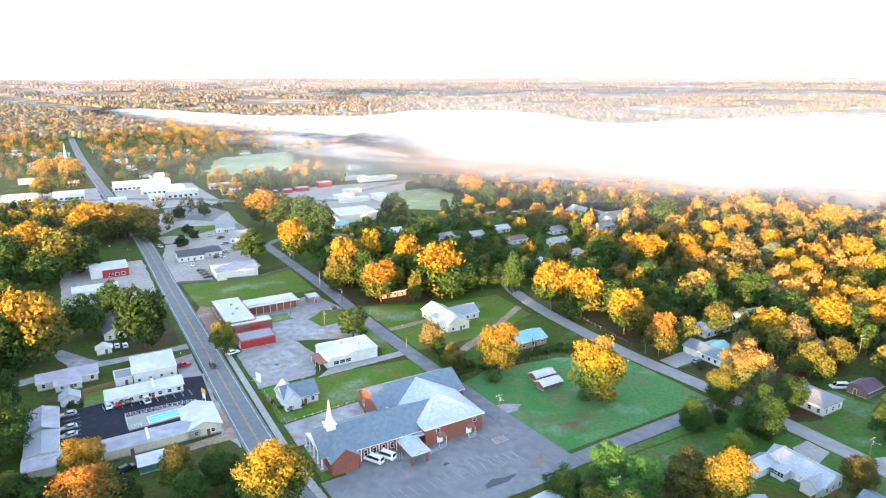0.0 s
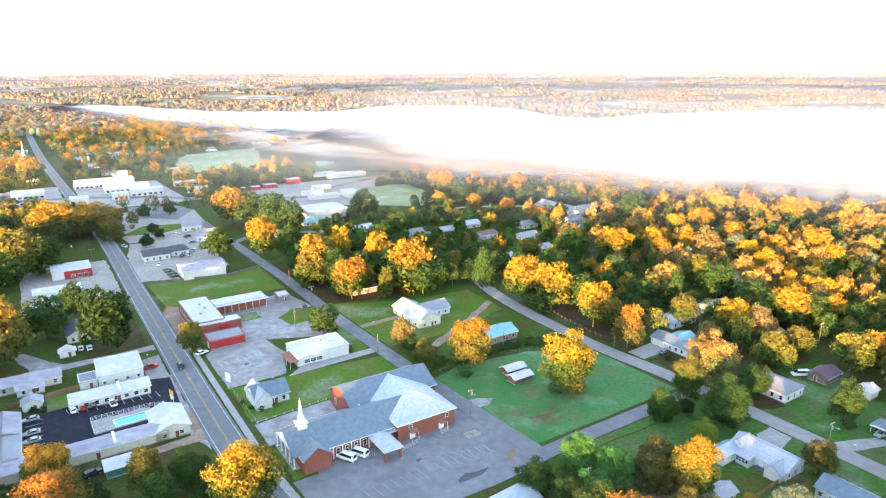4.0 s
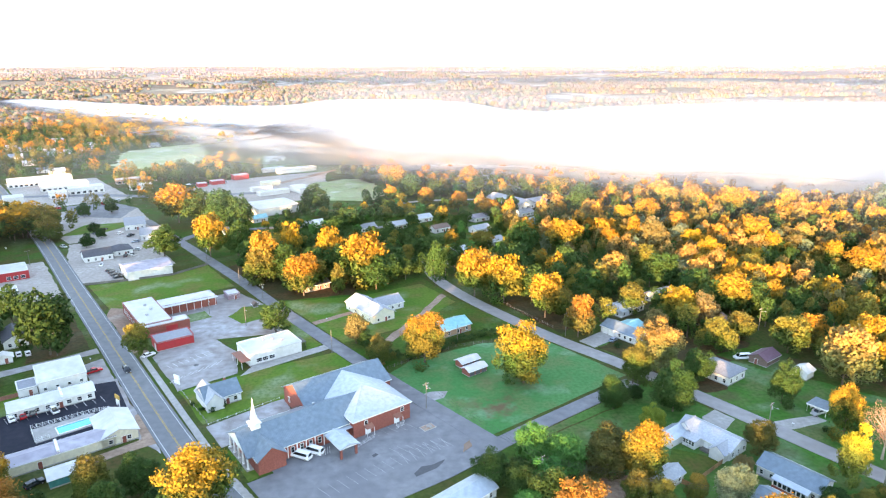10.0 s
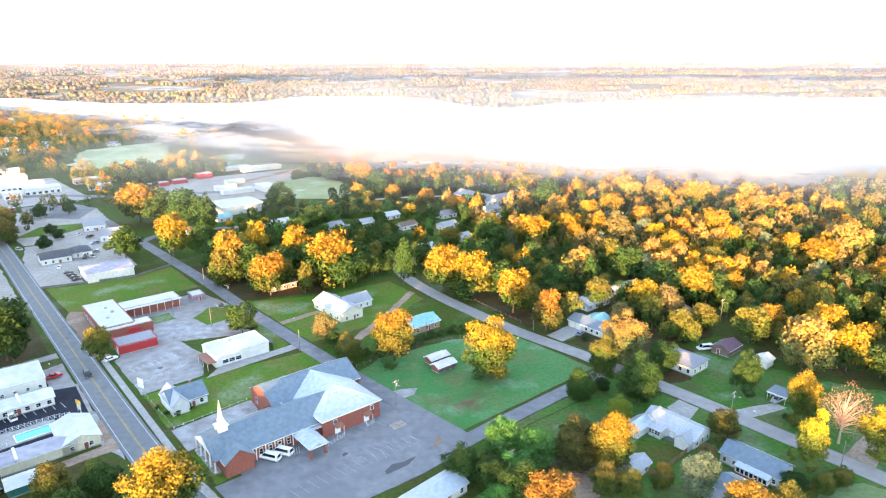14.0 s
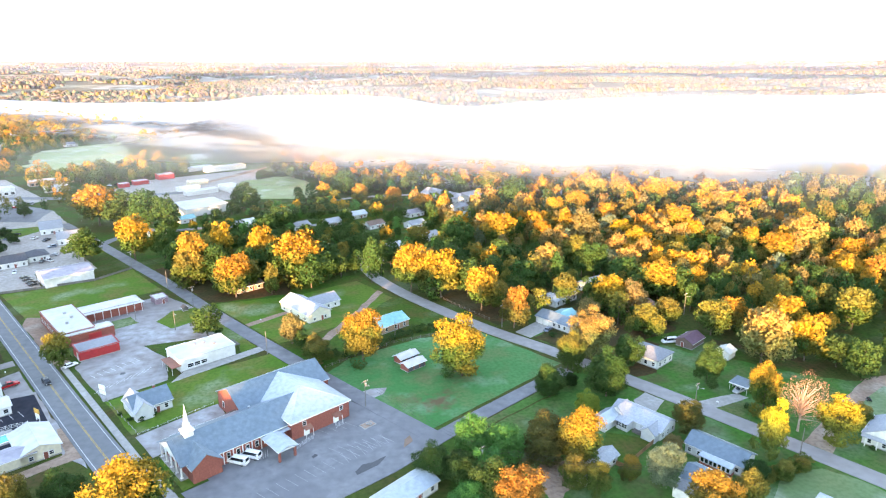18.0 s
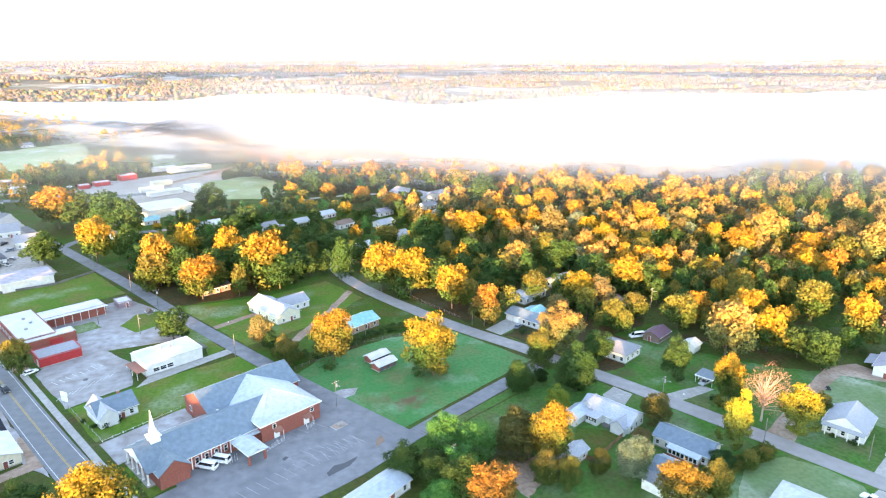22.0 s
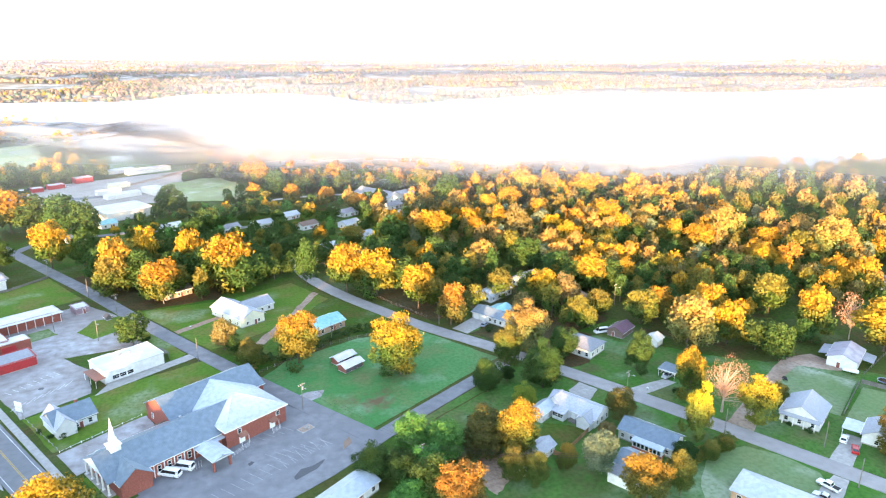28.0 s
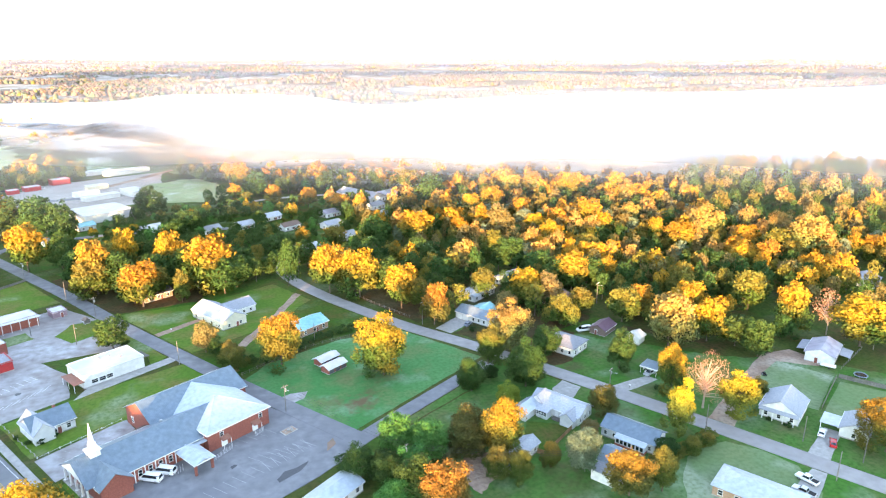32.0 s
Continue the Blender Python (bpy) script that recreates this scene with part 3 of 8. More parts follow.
patch("dirt_track", [(107.3, 231), (127, 232.5), (127, 229.5), (107.3, 227.5)], SOIL, 0.07, "pale dirt drive to the gabled house", "drive", 0.5)
patch("dirt_track_back", [(121, 197), (150, 213), (171, 226), (171, 222), (150, 209), (124, 194)], SOIL, 0.065, "reddish dirt track behind the gabled house", "drive", 0.8)
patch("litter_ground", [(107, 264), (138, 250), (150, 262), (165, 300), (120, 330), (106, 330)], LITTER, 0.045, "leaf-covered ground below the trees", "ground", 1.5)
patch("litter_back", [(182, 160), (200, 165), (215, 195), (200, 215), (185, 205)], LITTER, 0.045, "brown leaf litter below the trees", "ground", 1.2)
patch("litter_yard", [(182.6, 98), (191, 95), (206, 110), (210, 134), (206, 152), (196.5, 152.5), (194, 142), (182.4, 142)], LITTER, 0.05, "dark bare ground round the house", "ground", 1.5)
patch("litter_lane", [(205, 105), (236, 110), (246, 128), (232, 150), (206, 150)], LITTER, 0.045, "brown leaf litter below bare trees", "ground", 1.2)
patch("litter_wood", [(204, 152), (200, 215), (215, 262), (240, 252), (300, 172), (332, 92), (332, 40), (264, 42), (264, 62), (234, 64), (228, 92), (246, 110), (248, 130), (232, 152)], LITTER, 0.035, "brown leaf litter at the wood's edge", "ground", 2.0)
patch("dewy_lawn", [(147, 40), (158, 43.5), (167, 41), (173, 37.5), (174.2, 28), (173.2, 19), (165, 12), (150, 12), (140, 24), (139.5, 36)], DEWY, 0.05, "dewy lawn before the hipped house", "lawn", 0.8)
patch("ditch", [(116, 111.2), (129, 111.4), (147, 110.6), (154, 109.4), (154, 108.9), (147, 110.0), (129, 110.8), (116, 110.6)], TURF, 0.06, "dark grassy ditch beside the side street", "ditch", 0.25, 1.0)
patch("back_yard", [(146, 86), (150.5, 79), (150.5, 74.4), (135, 73.8), (136, 80)], YARD, 0.06, "worn back yard inside a board fence", "yard", 0.6)
patch("brush_ground", [(113, 88), (120.5, 90), (127.5, 85.5), (119, 77), (110.5, 78)], SOIL, 0.06, "pinkish bare ground below cut brush", "soil", 1.4, 0.8)
patch("dewy_yard", [(207, 42), (236, 40), (236, 21), (208, 20.5)], DEWY, 0.05, "dewy fenced lawn behind the porch house", "lawn", 0.4)
patch("dewy_yard_far", [(208, 19), (233, 18.5), (236, -8), (209, -10)], DEWY, 0.05, "dewy fenced lawn behind the carport house", "lawn", 0.4)
patch("porch_lawn", [(184, 42), (205, 42), (206, 20), (186, 21)], DEEPLAWN, 0.045, "lawn before the porch house", "lawn", 0.4)
patch("east_lawn", [(183, 92), (216, 94), (216, 60), (196, 50), (183, 60)], DEEPLAWN, 0.045, "green lawn beside the street", "lawn", 0.6)
patch("upper_lawn", [(212, 112), (236, 106), (248, 112), (240, 96), (214, 92)], YARD, 0.045, "green lawn by the lane", "lawn", 0.6)
patch("garage_drive", [(181.5, 150.6), (181.5, 143), (195.6, 143.5), (195.6, 151.5)], CONCRETE, 0.07, "pale concrete drive to a double garage", "drive", 0.15)
patch("carport_drive", [(182, 76), (182, 70.5), (192, 67), (196, 66), (196, 70)], CONCRETE, 0.07, "pale concrete drive to the small carport", "drive", 0.3)
patch("barn_drive", [(182, 45), (182, 37.5), (200, 40), (214, 41), (236, 39), (241, 26), (246, 26), (249, 38), (240, 44), (214, 45.5)], SOIL, 0.065, "pale gravel drive to the barn", "drive", 0.8)
patch("car_drive", [(181, 18.5), (181, 13), (198, 13.2), (198, 17.5)], CONCRETE, 0.065, "concrete drive to the carport", "drive", 0.2)
patch("ranch_drive", [(154, 17.6), (154, 12.4), (174, 12.6), (174, 16), (166, 17.4)], CONCRETE, 0.07, "concrete drive with parked cars", "drive", 0.2)
patch("corner_drive", [(162.5, 84), (168, 90), (175, 90.5), (175, 83.5), (163, 81.5)], CONCRETE, 0.07, "pale drive beside the white house", "drive", 0.4)
patch("motel_lot", [(-12.6, 187.5), (10, 192), (30, 197), (31, 224), (24, 226), (23.5, 215.5), (-0.5, 219.5), (-9, 219), (-12.6, 216)], BLACKTOP, 0.06, "dark fresh asphalt motel car park", "car park", 0.15)
patch("motel_apron", [(24, 225), (31, 224.5), (31, 246), (24.5, 244)], OLDLOT, 0.055, "worn asphalt apron beside the highway", "car park", 0.3)
patch("motel_lawn", [(-6, 219.5), (0, 220), (4, 228), (4, 236), (-6, 234)], LAWN, 0.05, "small lawn between the houses", "lawn", 0.4)
patch("west_drive", [(-30, 247), (0, 251), (20, 252), (31, 252), (31, 257), (20, 256), (0, 256), (-12, 275), (-16, 275), (-10, 256), (-30, 252)], OLDLOT, 0.05, "grey drive behind the long house", "drive", 0.5)
patch("store_lot", [(-12, 328), (29.2, 330), (29.2, 400), (-12, 400)], GRAVEL, 0.05, "pale gravel lot round the store", "yard", 0.8)
patch("west_lawn", [(8, 258), (29, 258), (29, 300), (14, 300)], LITTER, 0.045, "leaf-strewn lawn below a big tree", "lawn", 0.6)
patch("verge_soil", [(41.0, 241), (45.8, 240), (46.5, 262), (48.4, 272), (48.2, 296), (44, 300), (40.8, 292)], SOIL, 0.05, "bare pinkish soil before the store", "soil", 0.6)
patch("motel_verge", [(24.5, 196), (31.8, 170), (31.8, 226), (29, 226)], OLDLOT, 0.052, "cracked asphalt edge between motel and highway", "verge", 0.8)
patch("park_strip", [(44, 456), (62, 480), (84, 474), (89, 463), (70, 451)], LAWN, 0.07, "strip of green lawn between lots", "lawn", 0.8)
patch("bank_lot", [(56, 520), (86, 488), (104, 520), (92, 556), (62, 556)], ASPHALT, 0.07, "grey asphalt car park by the shops", "car park", 0.8)
patch("front_soil", [(29, 176), (35.6, 176), (33, 196), (31, 196)], SOIL, 0.05, "bare verge beside the highway", "soil", 0.5)
patch("track_south", [(12, 176), (34, 176), (34, 181), (12, 179)], SOIL, 0.05, "dirt track behind the motel", "drive", 0.6)
patch("village_lawn", [(112, 268), (175, 262), (210, 300), (300, 275), (330, 300), (372, 296), (378, 335), (330, 330), (300, 372), (240, 430), (150, 428), (112, 420)], YARD, 0.006, "green lawns between the village houses", "lawn", 3.0, 9.0)
patch("hall_lawn", [(343, 300), (372, 298), (380, 332), (360, 336), (326, 333), (322, 318)], FIELD, 0.02, "open green lawn beside the halls", "lawn", 2.0, 5.0)
patch("hall_lane", [(357, 338), (360, 335), (361, 318), (360, 300), (357, 300), (357.5, 318)], GRAVEL, 0.03, "pale gravel lane to the halls", "drive", 0.5, 4.0)
patch("river_meadow", [(236, 745), (232, 640), (262, 604), (300, 590), (312, 545), (330, 540), (350, 600), (360, 700), (300, 740)], DEWY, 0.05, "pale dewy meadow below the fog", "field", 12.0, 9.0)
patch("far_pasture", [(130, 727), (134, 766), (170, 885), (215, 905), (276, 919), (224, 729), (185, 705)], PASTURE, 0.06, "pale green pasture beyond the town", "field", 9.0, 8.0)
patch("ball_field", [(222, 462), (262, 432), (282, 452), (298, 493), (300, 535), (254, 535), (236, 500)], PASTURE, 0.06, "pale mown ground inside a wire fence", "field", 7.0, 4.0)
patch("works_yard", [(165, 470), (230, 470), (262, 520), (300, 590), (200, 600), (140, 560)], GRAVEL, 0.05, "pale gravel yard round the works", "yard", 2.0, 8.0)
patch("works_track", [(234, 549), (270, 566), (310, 588), (312, 596), (268, 575), (233, 557)], SOIL, 0.08, "pale dirt track beyond the works", "drive", 1.0, 5.0)
patch("town_yard", [(-70, 560), (22, 550), (20, 700), (-70, 700)], GRAVEL, 0.05, "pale paved ground round the shops", "yard", 1.5, 8.0)
patch("town_yard_east", [(34, 560), (110, 560), (104, 690), (32, 700)], GRAVEL, 0.05, "pale paved ground round the shops", "yard", 1.5, 8.0)

# ---- buildings ----
WINDOWS = {}


def window_mesh(w, h):
    key = (round(w, 2), round(h, 2))
    if key not in WINDOWS:
        bm = bmesh.new()
        for x0, x1, z0, z1 in ((-w / 2 - 0.1, w / 2 + 0.1, h / 2, h / 2 + 0.12), (-w / 2 - 0.14, w / 2 + 0.14, -h / 2 - 0.12, -h / 2), (-w / 2 - 0.1, -w / 2, -h / 2, h / 2), (w / 2, w / 2 + 0.1, -h / 2, h / 2), (-w / 2, w / 2, -0.03, 0.03)):
            box(x0, x1, -0.09, 0.02, z0, z1, bm)
        WINDOWS[key] = (mesh_of("window", bm, TRIM), mesh_of("pane", box(-w / 2, w / 2, -0.045, 0.01, -h / 2, h / 2), GLASS))
    return WINDOWS[key]


def add_window(parent, m, w=1.0, h=1.3):
    frame_mesh, pane_mesh = window_mesh(w, h)
    ob = part("window", frame_mesh, TRIM, parent)
    ob.matrix_local = m
    part("pane", pane_mesh, GLASS, ob)


def wall_windows(parent, sides, L, W, eave, w, h, gap, sill=0.9, x0=0.0, y0=0.0, storeys=1, storey=3.0):
    """Windows along the named sides of a block: s, n face along b, w, e along a."""
    for side in sides:
        length = L if side in "sn" else W
        n = max(1, int((length - 1.2) / gap))
        for k in range(n):
            u = (k + 0.5) / n * length - length / 2
            for s in range(storeys):
                z = sill + h / 2 + s * storey
                place = {"s": (x0 + u, y0 - W / 2, 0), "n": (x0 - u, y0 + W / 2, 180), "w": (x0 - L / 2, y0 - u, -90), "e": (x0 + L / 2, y0 + u, 90)}[side]
                add_window(parent, pose(place[0], place[1], z, 0, 0, place[2]), w, h)


def add_door(parent, x, y, turn, material=DOORPAINT, w=1.0, h=2.1):
    bm = box(-w / 2 - 0.1, w / 2 + 0.1, -0.07, 0.02, 0, h + 0.1)
    frame_ob = part("door_frame", bm, TRIM, parent)
    frame_ob.matrix_local = pose(x, y, 0, 0, 0, turn)
    part("door", box(-w / 2, w / 2, -0.1, 0.0, 0.02, h, bevel=0.015), material, frame_ob)


def gable(parent, L, W, eave, ridge, axis, walls, roof, over=0.45, x0=0.0, y0=0.0, name="wall", roof_name="roof"):
    """A block with a pitched roof, its ridge along x or y, round (x0, y0)."""
    span, run = (W, L) if axis == "x" else (L, W)
    c0, s0 = (y0, x0) if axis == "x" else (x0, y0)
    h = span / 2
    part(name, extrude([(c0 - h, 0), (c0 + h, 0), (c0 + h, eave), (c0, ridge - 0.06), (c0 - h, eave)], s0 - run / 2, s0 + run / 2, along=axis), walls, parent)
    drop = (ridge - eave) / h * over
    t = 0.16
    outer = [(c0 - h - over, eave - drop + 0.02), (c0, ridge + 0.04), (c0 + h + over, eave - drop + 0.02), (c0 + h + over, eave - drop + 0.02 + t), (c0, ridge + 0.04 + t), (c0 - h - over, eave - drop + 0.02 + t)]
    made = part(roof_name, extrude(outer, s0 - run / 2 - over, s0 + run / 2 + over, along=axis), roof, parent)
    part("ridge_cap", extrude([(c0 - 0.22, ridge + 0.12), (c0, ridge + 0.27), (c0 + 0.22, ridge + 0.12)], s0 - run / 2 - over, s0 + run / 2 + over, along=axis), roof, made)
    for s in (-1, 1):
        e = c0 + s * (h + over)
        lip = extrude([(e - 0.02, eave - drop - 0.02), (e + s * 0.05 + 0.02, eave - drop - 0.02), (e + s * 0.05 + 0.02, eave - drop + 0.2), (e - 0.02, eave - drop + 0.2)], s0 - run / 2 - over, s0 + run / 2 + over, along=axis)
        part("fascia", lip, TRIM, made)
    return made


def hip(parent, L, W, eave, ridge, walls, roof, over=0.5, x0=0.0, y0=0.0):
    """A block with a roof that slopes to all four sides."""
    part("wall", box(x0 - L / 2, x0 + L / 2, y0 - W / 2, y0 + W / 2, 0, eave), walls, parent)
    bm = bmesh.new()
    X, Y, k = L / 2 + over, W / 2 + over, min(L, W) / 2 + over
    low = [bm.verts.new((x0 + x, y0 + y, eave)) for x, y in ((-X, -Y), (X, -Y), (X, Y), (-X, Y))]
    mid = [bm.verts.new((x0 + x, y0 + y, eave + 0.16)) for x, y in ((-X, -Y), (X, -Y), (X, Y), (-X, Y))]
    if L >= W:
        tops = [bm.verts.new((x0 - X + k, y0, ridge)), bm.verts.new((x0 + X - k, y0, ridge))]
        faces = ((0, 1, 1, 0), (2, 3, 0, 1), (1, 2, 1), (3, 0, 0))
    else:
        tops = [bm.verts.new((x0, y0 - Y + k, ridge)), bm.verts.new((x0, y0 + Y - k, ridge))]
        faces = ((1, 2, 1, 0), (3, 0, 0, 1), (0, 1, 0), (2, 3, 1))
    for f in faces:
        bm.faces.new((mid[f[0]], mid[f[1]], *(tops[i] for i in f[2:])))
    for i in range(4):
        bm.faces.new((low[i], low[(i + 1) % 4], mid[(i + 1) % 4], mid[i]))
    bm.faces.new(low)
    return part("roof", bm, roof, parent)


def flat(parent, L, W, height, walls, roof, x0=0.0, y0=0.0, parapet=0.4, slope=0.0):
    """A block with a level or slightly tilted roof behind a low rim."""
    part("wall", extrude([(y0 - W / 2, 0), (y0 + W / 2, 0), (y0 + W / 2, height + slope), (y0 - W / 2, height)], x0 - L / 2, x0 + L / 2), walls, parent)
    deck = part("roof", extrude([(y0 - W / 2 - 0.15, height + 0.02), (y0 + W / 2 + 0.15, height + slope + 0.02), (y0 + W / 2 + 0.15, height + slope + 0.2), (y0 - W / 2 - 0.15, height + 0.2)], x0 - L / 2 - 0.15, x0 + L / 2 + 0.15), roof, parent)
    if parapet:
        for x in (-L / 2, L / 2):
            part("parapet", extrude([(y0 - W / 2 - 0.16, height + 0.18), (y0 + W / 2 + 0.16, height + slope + 0.18), (y0 + W / 2 + 0.16, height + slope + parapet), (y0 - W / 2 - 0.16, height + parapet)], x0 + x - 0.18, x0 + x + 0.18), walls, deck)
        for s in (-1, 1):
            z = height + (slope if s > 0 else 0)
            part("parapet", box(x0 - L / 2, x0 + L / 2, y0 + s * W / 2 - 0.16, y0 + s * W / 2 + 0.16, z + 0.18, z + parapet), walls, deck)
    return deck


def roof_vent(parent, x, y, z, s=0.5):
    ob = part("roof_vent", box(x - s, x + s, y - s, y + s, z, z + s * 1.4, bevel=0.05), STEEL, parent, "grey roof unit")
    part("vent_cap", box(x - s * 1.15, x + s * 1.15, y - s * 1.15, y + s * 1.15, z + s * 1.4, z + s * 1.6), STEEL, ob)


def chimney(parent, x, y, z0, z1):
    ob = part("chimney", box(x - 0.35, x + 0.35, y - 0.35, y + 0.35, z0, z1, bevel=0.02), BRICK, parent, "brick chimney")
    part("chimney_cap", box(x - 0.42, x + 0.42, y - 0.42, y + 0.42, z1, z1 + 0.12), CONCRETE, ob)


def home(label, a0, a1, b0, b1, eave, ridge, style, walls, roof, sides="sw", turn=0.0, category="house", name="house", win=(1.0, 1.3), gap=3.2, door="s", stack=False, group=""):
    """One dwelling or shed on a rectangle of the grid."""
    L, W = a1 - a0, b1 - b0
    ob = thing(name, spot((a0 + a1) / 2, (b0 + b1) / 2, 0, turn), label, category, group)
    if style in ("x", "y"):
        gable(ob, L, W, eave, ridge, style, walls, roof)
    elif style == "hip":
        hip(ob, L, W, eave, ridge, walls, roof)
    else:
        flat(ob, L, W, eave, walls, roof, slope=ridge - eave)
    part("footing", box(-L / 2 - 0.04, L / 2 + 0.04, -W / 2 - 0.04, W / 2 + 0.04, -0.15, 0.35), CONCRETE, ob)
    if win:
        wall_windows(ob, sides, L, W, eave, *win, gap)
    if door == "s":
        add_door(ob, L * 0.08 + 0.3, -W / 2, 0)
    elif door == "w":
        add_door(ob, -L / 2, W * 0.1, -90)
    if stack:
        chimney(ob, L * 0.2, 0.6, eave, ridge + 0.9)
    return ob


def half_hip(parent, xc, half, y0, y1, eave, ridge, run, walls, roof, over=0.5):
    """A wing with a ridge along y that ends in a sloping face at y0."""
    part("wing_wall", box(xc - half, xc + half, y0, y1, 0, eave + 0.02), walls, parent)
    bm = bmesh.new()
    X = half + over
    low = [bm.verts.new((xc + x, y, eave)) for x, y in ((-X, y0 - over), (X, y0 - over), (X, y1), (-X, y1))]
    mid = [bm.verts.new((xc + x, y, eave + 0.2)) for x, y in ((-X, y0 - over), (X, y0 - over), (X, y1), (-X, y1))]
    near, far = bm.verts.new((xc, y0 + run, ridge)), bm.verts.new((xc, y1, ridge))
    for f in ((mid[0], mid[1], near), (mid[1], mid[2], far, near), (mid[3], mid[0], near, far), (mid[2], mid[3], far), low):
        bm.faces.new(f)
    for i in range(4):
        bm.faces.new((low[i], low[(i + 1) % 4], mid[(i + 1) % 4], mid[i]))
    made = part("wing_roof", bm, roof, parent)
    for x in (-X, X):
        part("hip_cap", rod((xc + x, y0 - over, eave + 0.24), (xc, y0 + run, ridge + 0.04), 0.09, 5), roof, made)
    part("fascia", box(xc - X, xc + X, y0 - over - 0.08, y0 - over, eave - 0.1, eave + 0.2), TRIM, made)
    part("fascia", box(xc - X - 0.08, xc - X, y0 - over, y0 + 3.4, eave - 0.1, eave + 0.2), TRIM, made)


# the church: a nave behind a columned front, a taller hall across its far end
church = thing("church", spot(50, 145), "red brick church with slate-blue metal roofs and white spire", "church")
gable(church, 33.0, 16.0, 4.4, 8.2, "x", BRICK, BLUEROOF, 0.7, 18.5, 9.5)
gable(church, 29.6, 16.0, 5.2, 9.2, "x", BRICK, BLUEROOF, 0.5, 35.9, 23.3, name="hall_wall", roof_name="hall_roof")
# Wing roof in paler metal: its bright sky sheen is put into the colour.
half_hip(church, 37.6, 9.7, -1.1, 23.3, 5.4, 9.3, 11.5, BRICK, PALEROOF, 0.5)
gable(church, 7.6, 10.0, 4.2, 7.0, "y", BRICK, BLUEROOF, 0.4, 3.5, 3.8, name="bay_wall", roof_name="bay_roof")
porch = gable(church, 4.0, 15.4, 4.4, 8.25, "x", BRICK, BLUEROOF, 0.4, 1.6, 9.5, name="porch_wall", roof_name="porch_roof")
part("pediment", extrude([(2.0, 4.4), (17.0, 4.4), (9.5, 8.0)], -1.9, -0.35), TRIM, church, "white boarded pediment")
part("porch_floor", box(-2.3, -0.35, 2.2, 16.8, 0, 0.35, bevel=0.03), CONCRETE, church)
for k in range(5):
    y = 2.9 + k * 3.3
    col = part("column", rod((-1.7, y, 0.35), (-1.7, y, 4.55), 0.26, 12, 0.21), TRIM, church)
    part("capital", box(-2.05, -1.35, y - 0.35, y + 0.35, 4.4, 4.62), TRIM, col)
    part("plinth", box(-2.05, -1.35, y - 0.35, y + 0.35, 0.35, 0.55), TRIM, col)
add_door(church, -0.4, 9.5, -90, DOORPAINT, 1.8, 2.4)
part("porch_cover", extrude([(1.5, 4.2), (9.5, 8.15), (17.5, 4.2), (17.5, 4.4), (9.5, 8.35), (1.5, 4.4)], -2.3, -0.8), BLUEROOF, church)
tower = part("tower_base", box(1.9, 4.5, 8.2, 10.8, 6.6, 9.4, bevel=0.06), TRIM, church, "white square tower base")
part("tower_cornice", box(1.6, 4.8, 7.9, 11.1, 9.3, 9.6, bevel=0.04), TRIM, tower)
part("belfry", rod((3.2, 9.5, 9.5), (3.2, 9.5, 11.0), 0.95, 8), TRIM, church, "white eight-sided belfry")
spire = part("spire", rod((3.2, 9.5, 10.9), (3.2, 9.5, 16.8), 0.8, 8, 0.04), TRIM, church, "slender white spire")
part("spire_ring", rod((3.2, 9.5, 10.85), (3.2, 9.5, 11.1), 1.05, 8), TRIM, spire)
for k in range(5):
    add_window(church, pose(10.4 + k * 2.7, 1.5, 2.2), 0.9, 1.7)
for k in range(5):
    part("pilaster", box(9.0 + k * 2.7 - 0.11, 9.0 + k * 2.7 + 0.11, 1.3, 1.52, 0, 4.2), TRIM, church)
for x, z in ((32.0, 3.9), (44.5, 3.9)):
    add_window(church, pose(x, -1.1, z), 1.0, 1.2)
for x in (32.6, 42.5):
    hood = part("door_canopy", extrude([(-3.0, 2.7), (-1.1, 2.7), (-1.1, 3.3)], x - 1.3, x + 1.3), TERRACOTTA, church, "small brown entrance canopy")
    for s in (-1.15, 1.15):
        part("canopy_post", rod((x + s, -2.8, 0), (x + s, -2.8, 2.72), 0.08), TRIM, hood)
    add_door(church, x, -1.1, 0, TRIM, 1.6, 2.2)
carport = gable(church, 5.2, 9.6, 3.4, 4.2, "y", TRIM, PALEROOF, 0.35, 22.6, -3.4, name="carport_ceiling", roof_name="carport_roof")
bpy.data.objects.remove([o for o in church.children if o.name.startswith("carport_ceiling")][0])
for x in (20.3, 24.9):
    part("carport_pier", box(x - 0.3, x + 0.3, -7.9, -7.3, 0, 3.3), BRICK, church)
part("carport_beam", box(19.9, 25.3, -8.0, -7.2, 3.0, 3.4), TRIM, church)
part("link_roof", box(24.6, 28.2, -0.6, 2.2, 3.5, 3.75), PALEROOF, church)
add_door(church, 21.1, 19.2, -90, DOORPAINT, 1.6, 2.3)
entry = part("side_entry_roof", extrude([(17.2, 3.0), (21.2, 3.0), (19.2, 4.2)], 18.4, 20.9), BROWNROOF, church, "small gabled side entrance")
for y in (17.5, 20.9):
    part("entry_post", rod((18.7, y, 0), (18.7, y, 3.0), 0.12), TRIM, entry)
add_window(church, pose(21.1, 27.5, 2.4, 0, 0, -90), 1.0, 1.6)
for x, y in ((36.5, 21), (40, 12), (22, 12)):
    roof_vent(church, x, y, 8.6 if y > 20 else 7.4, 0.3)

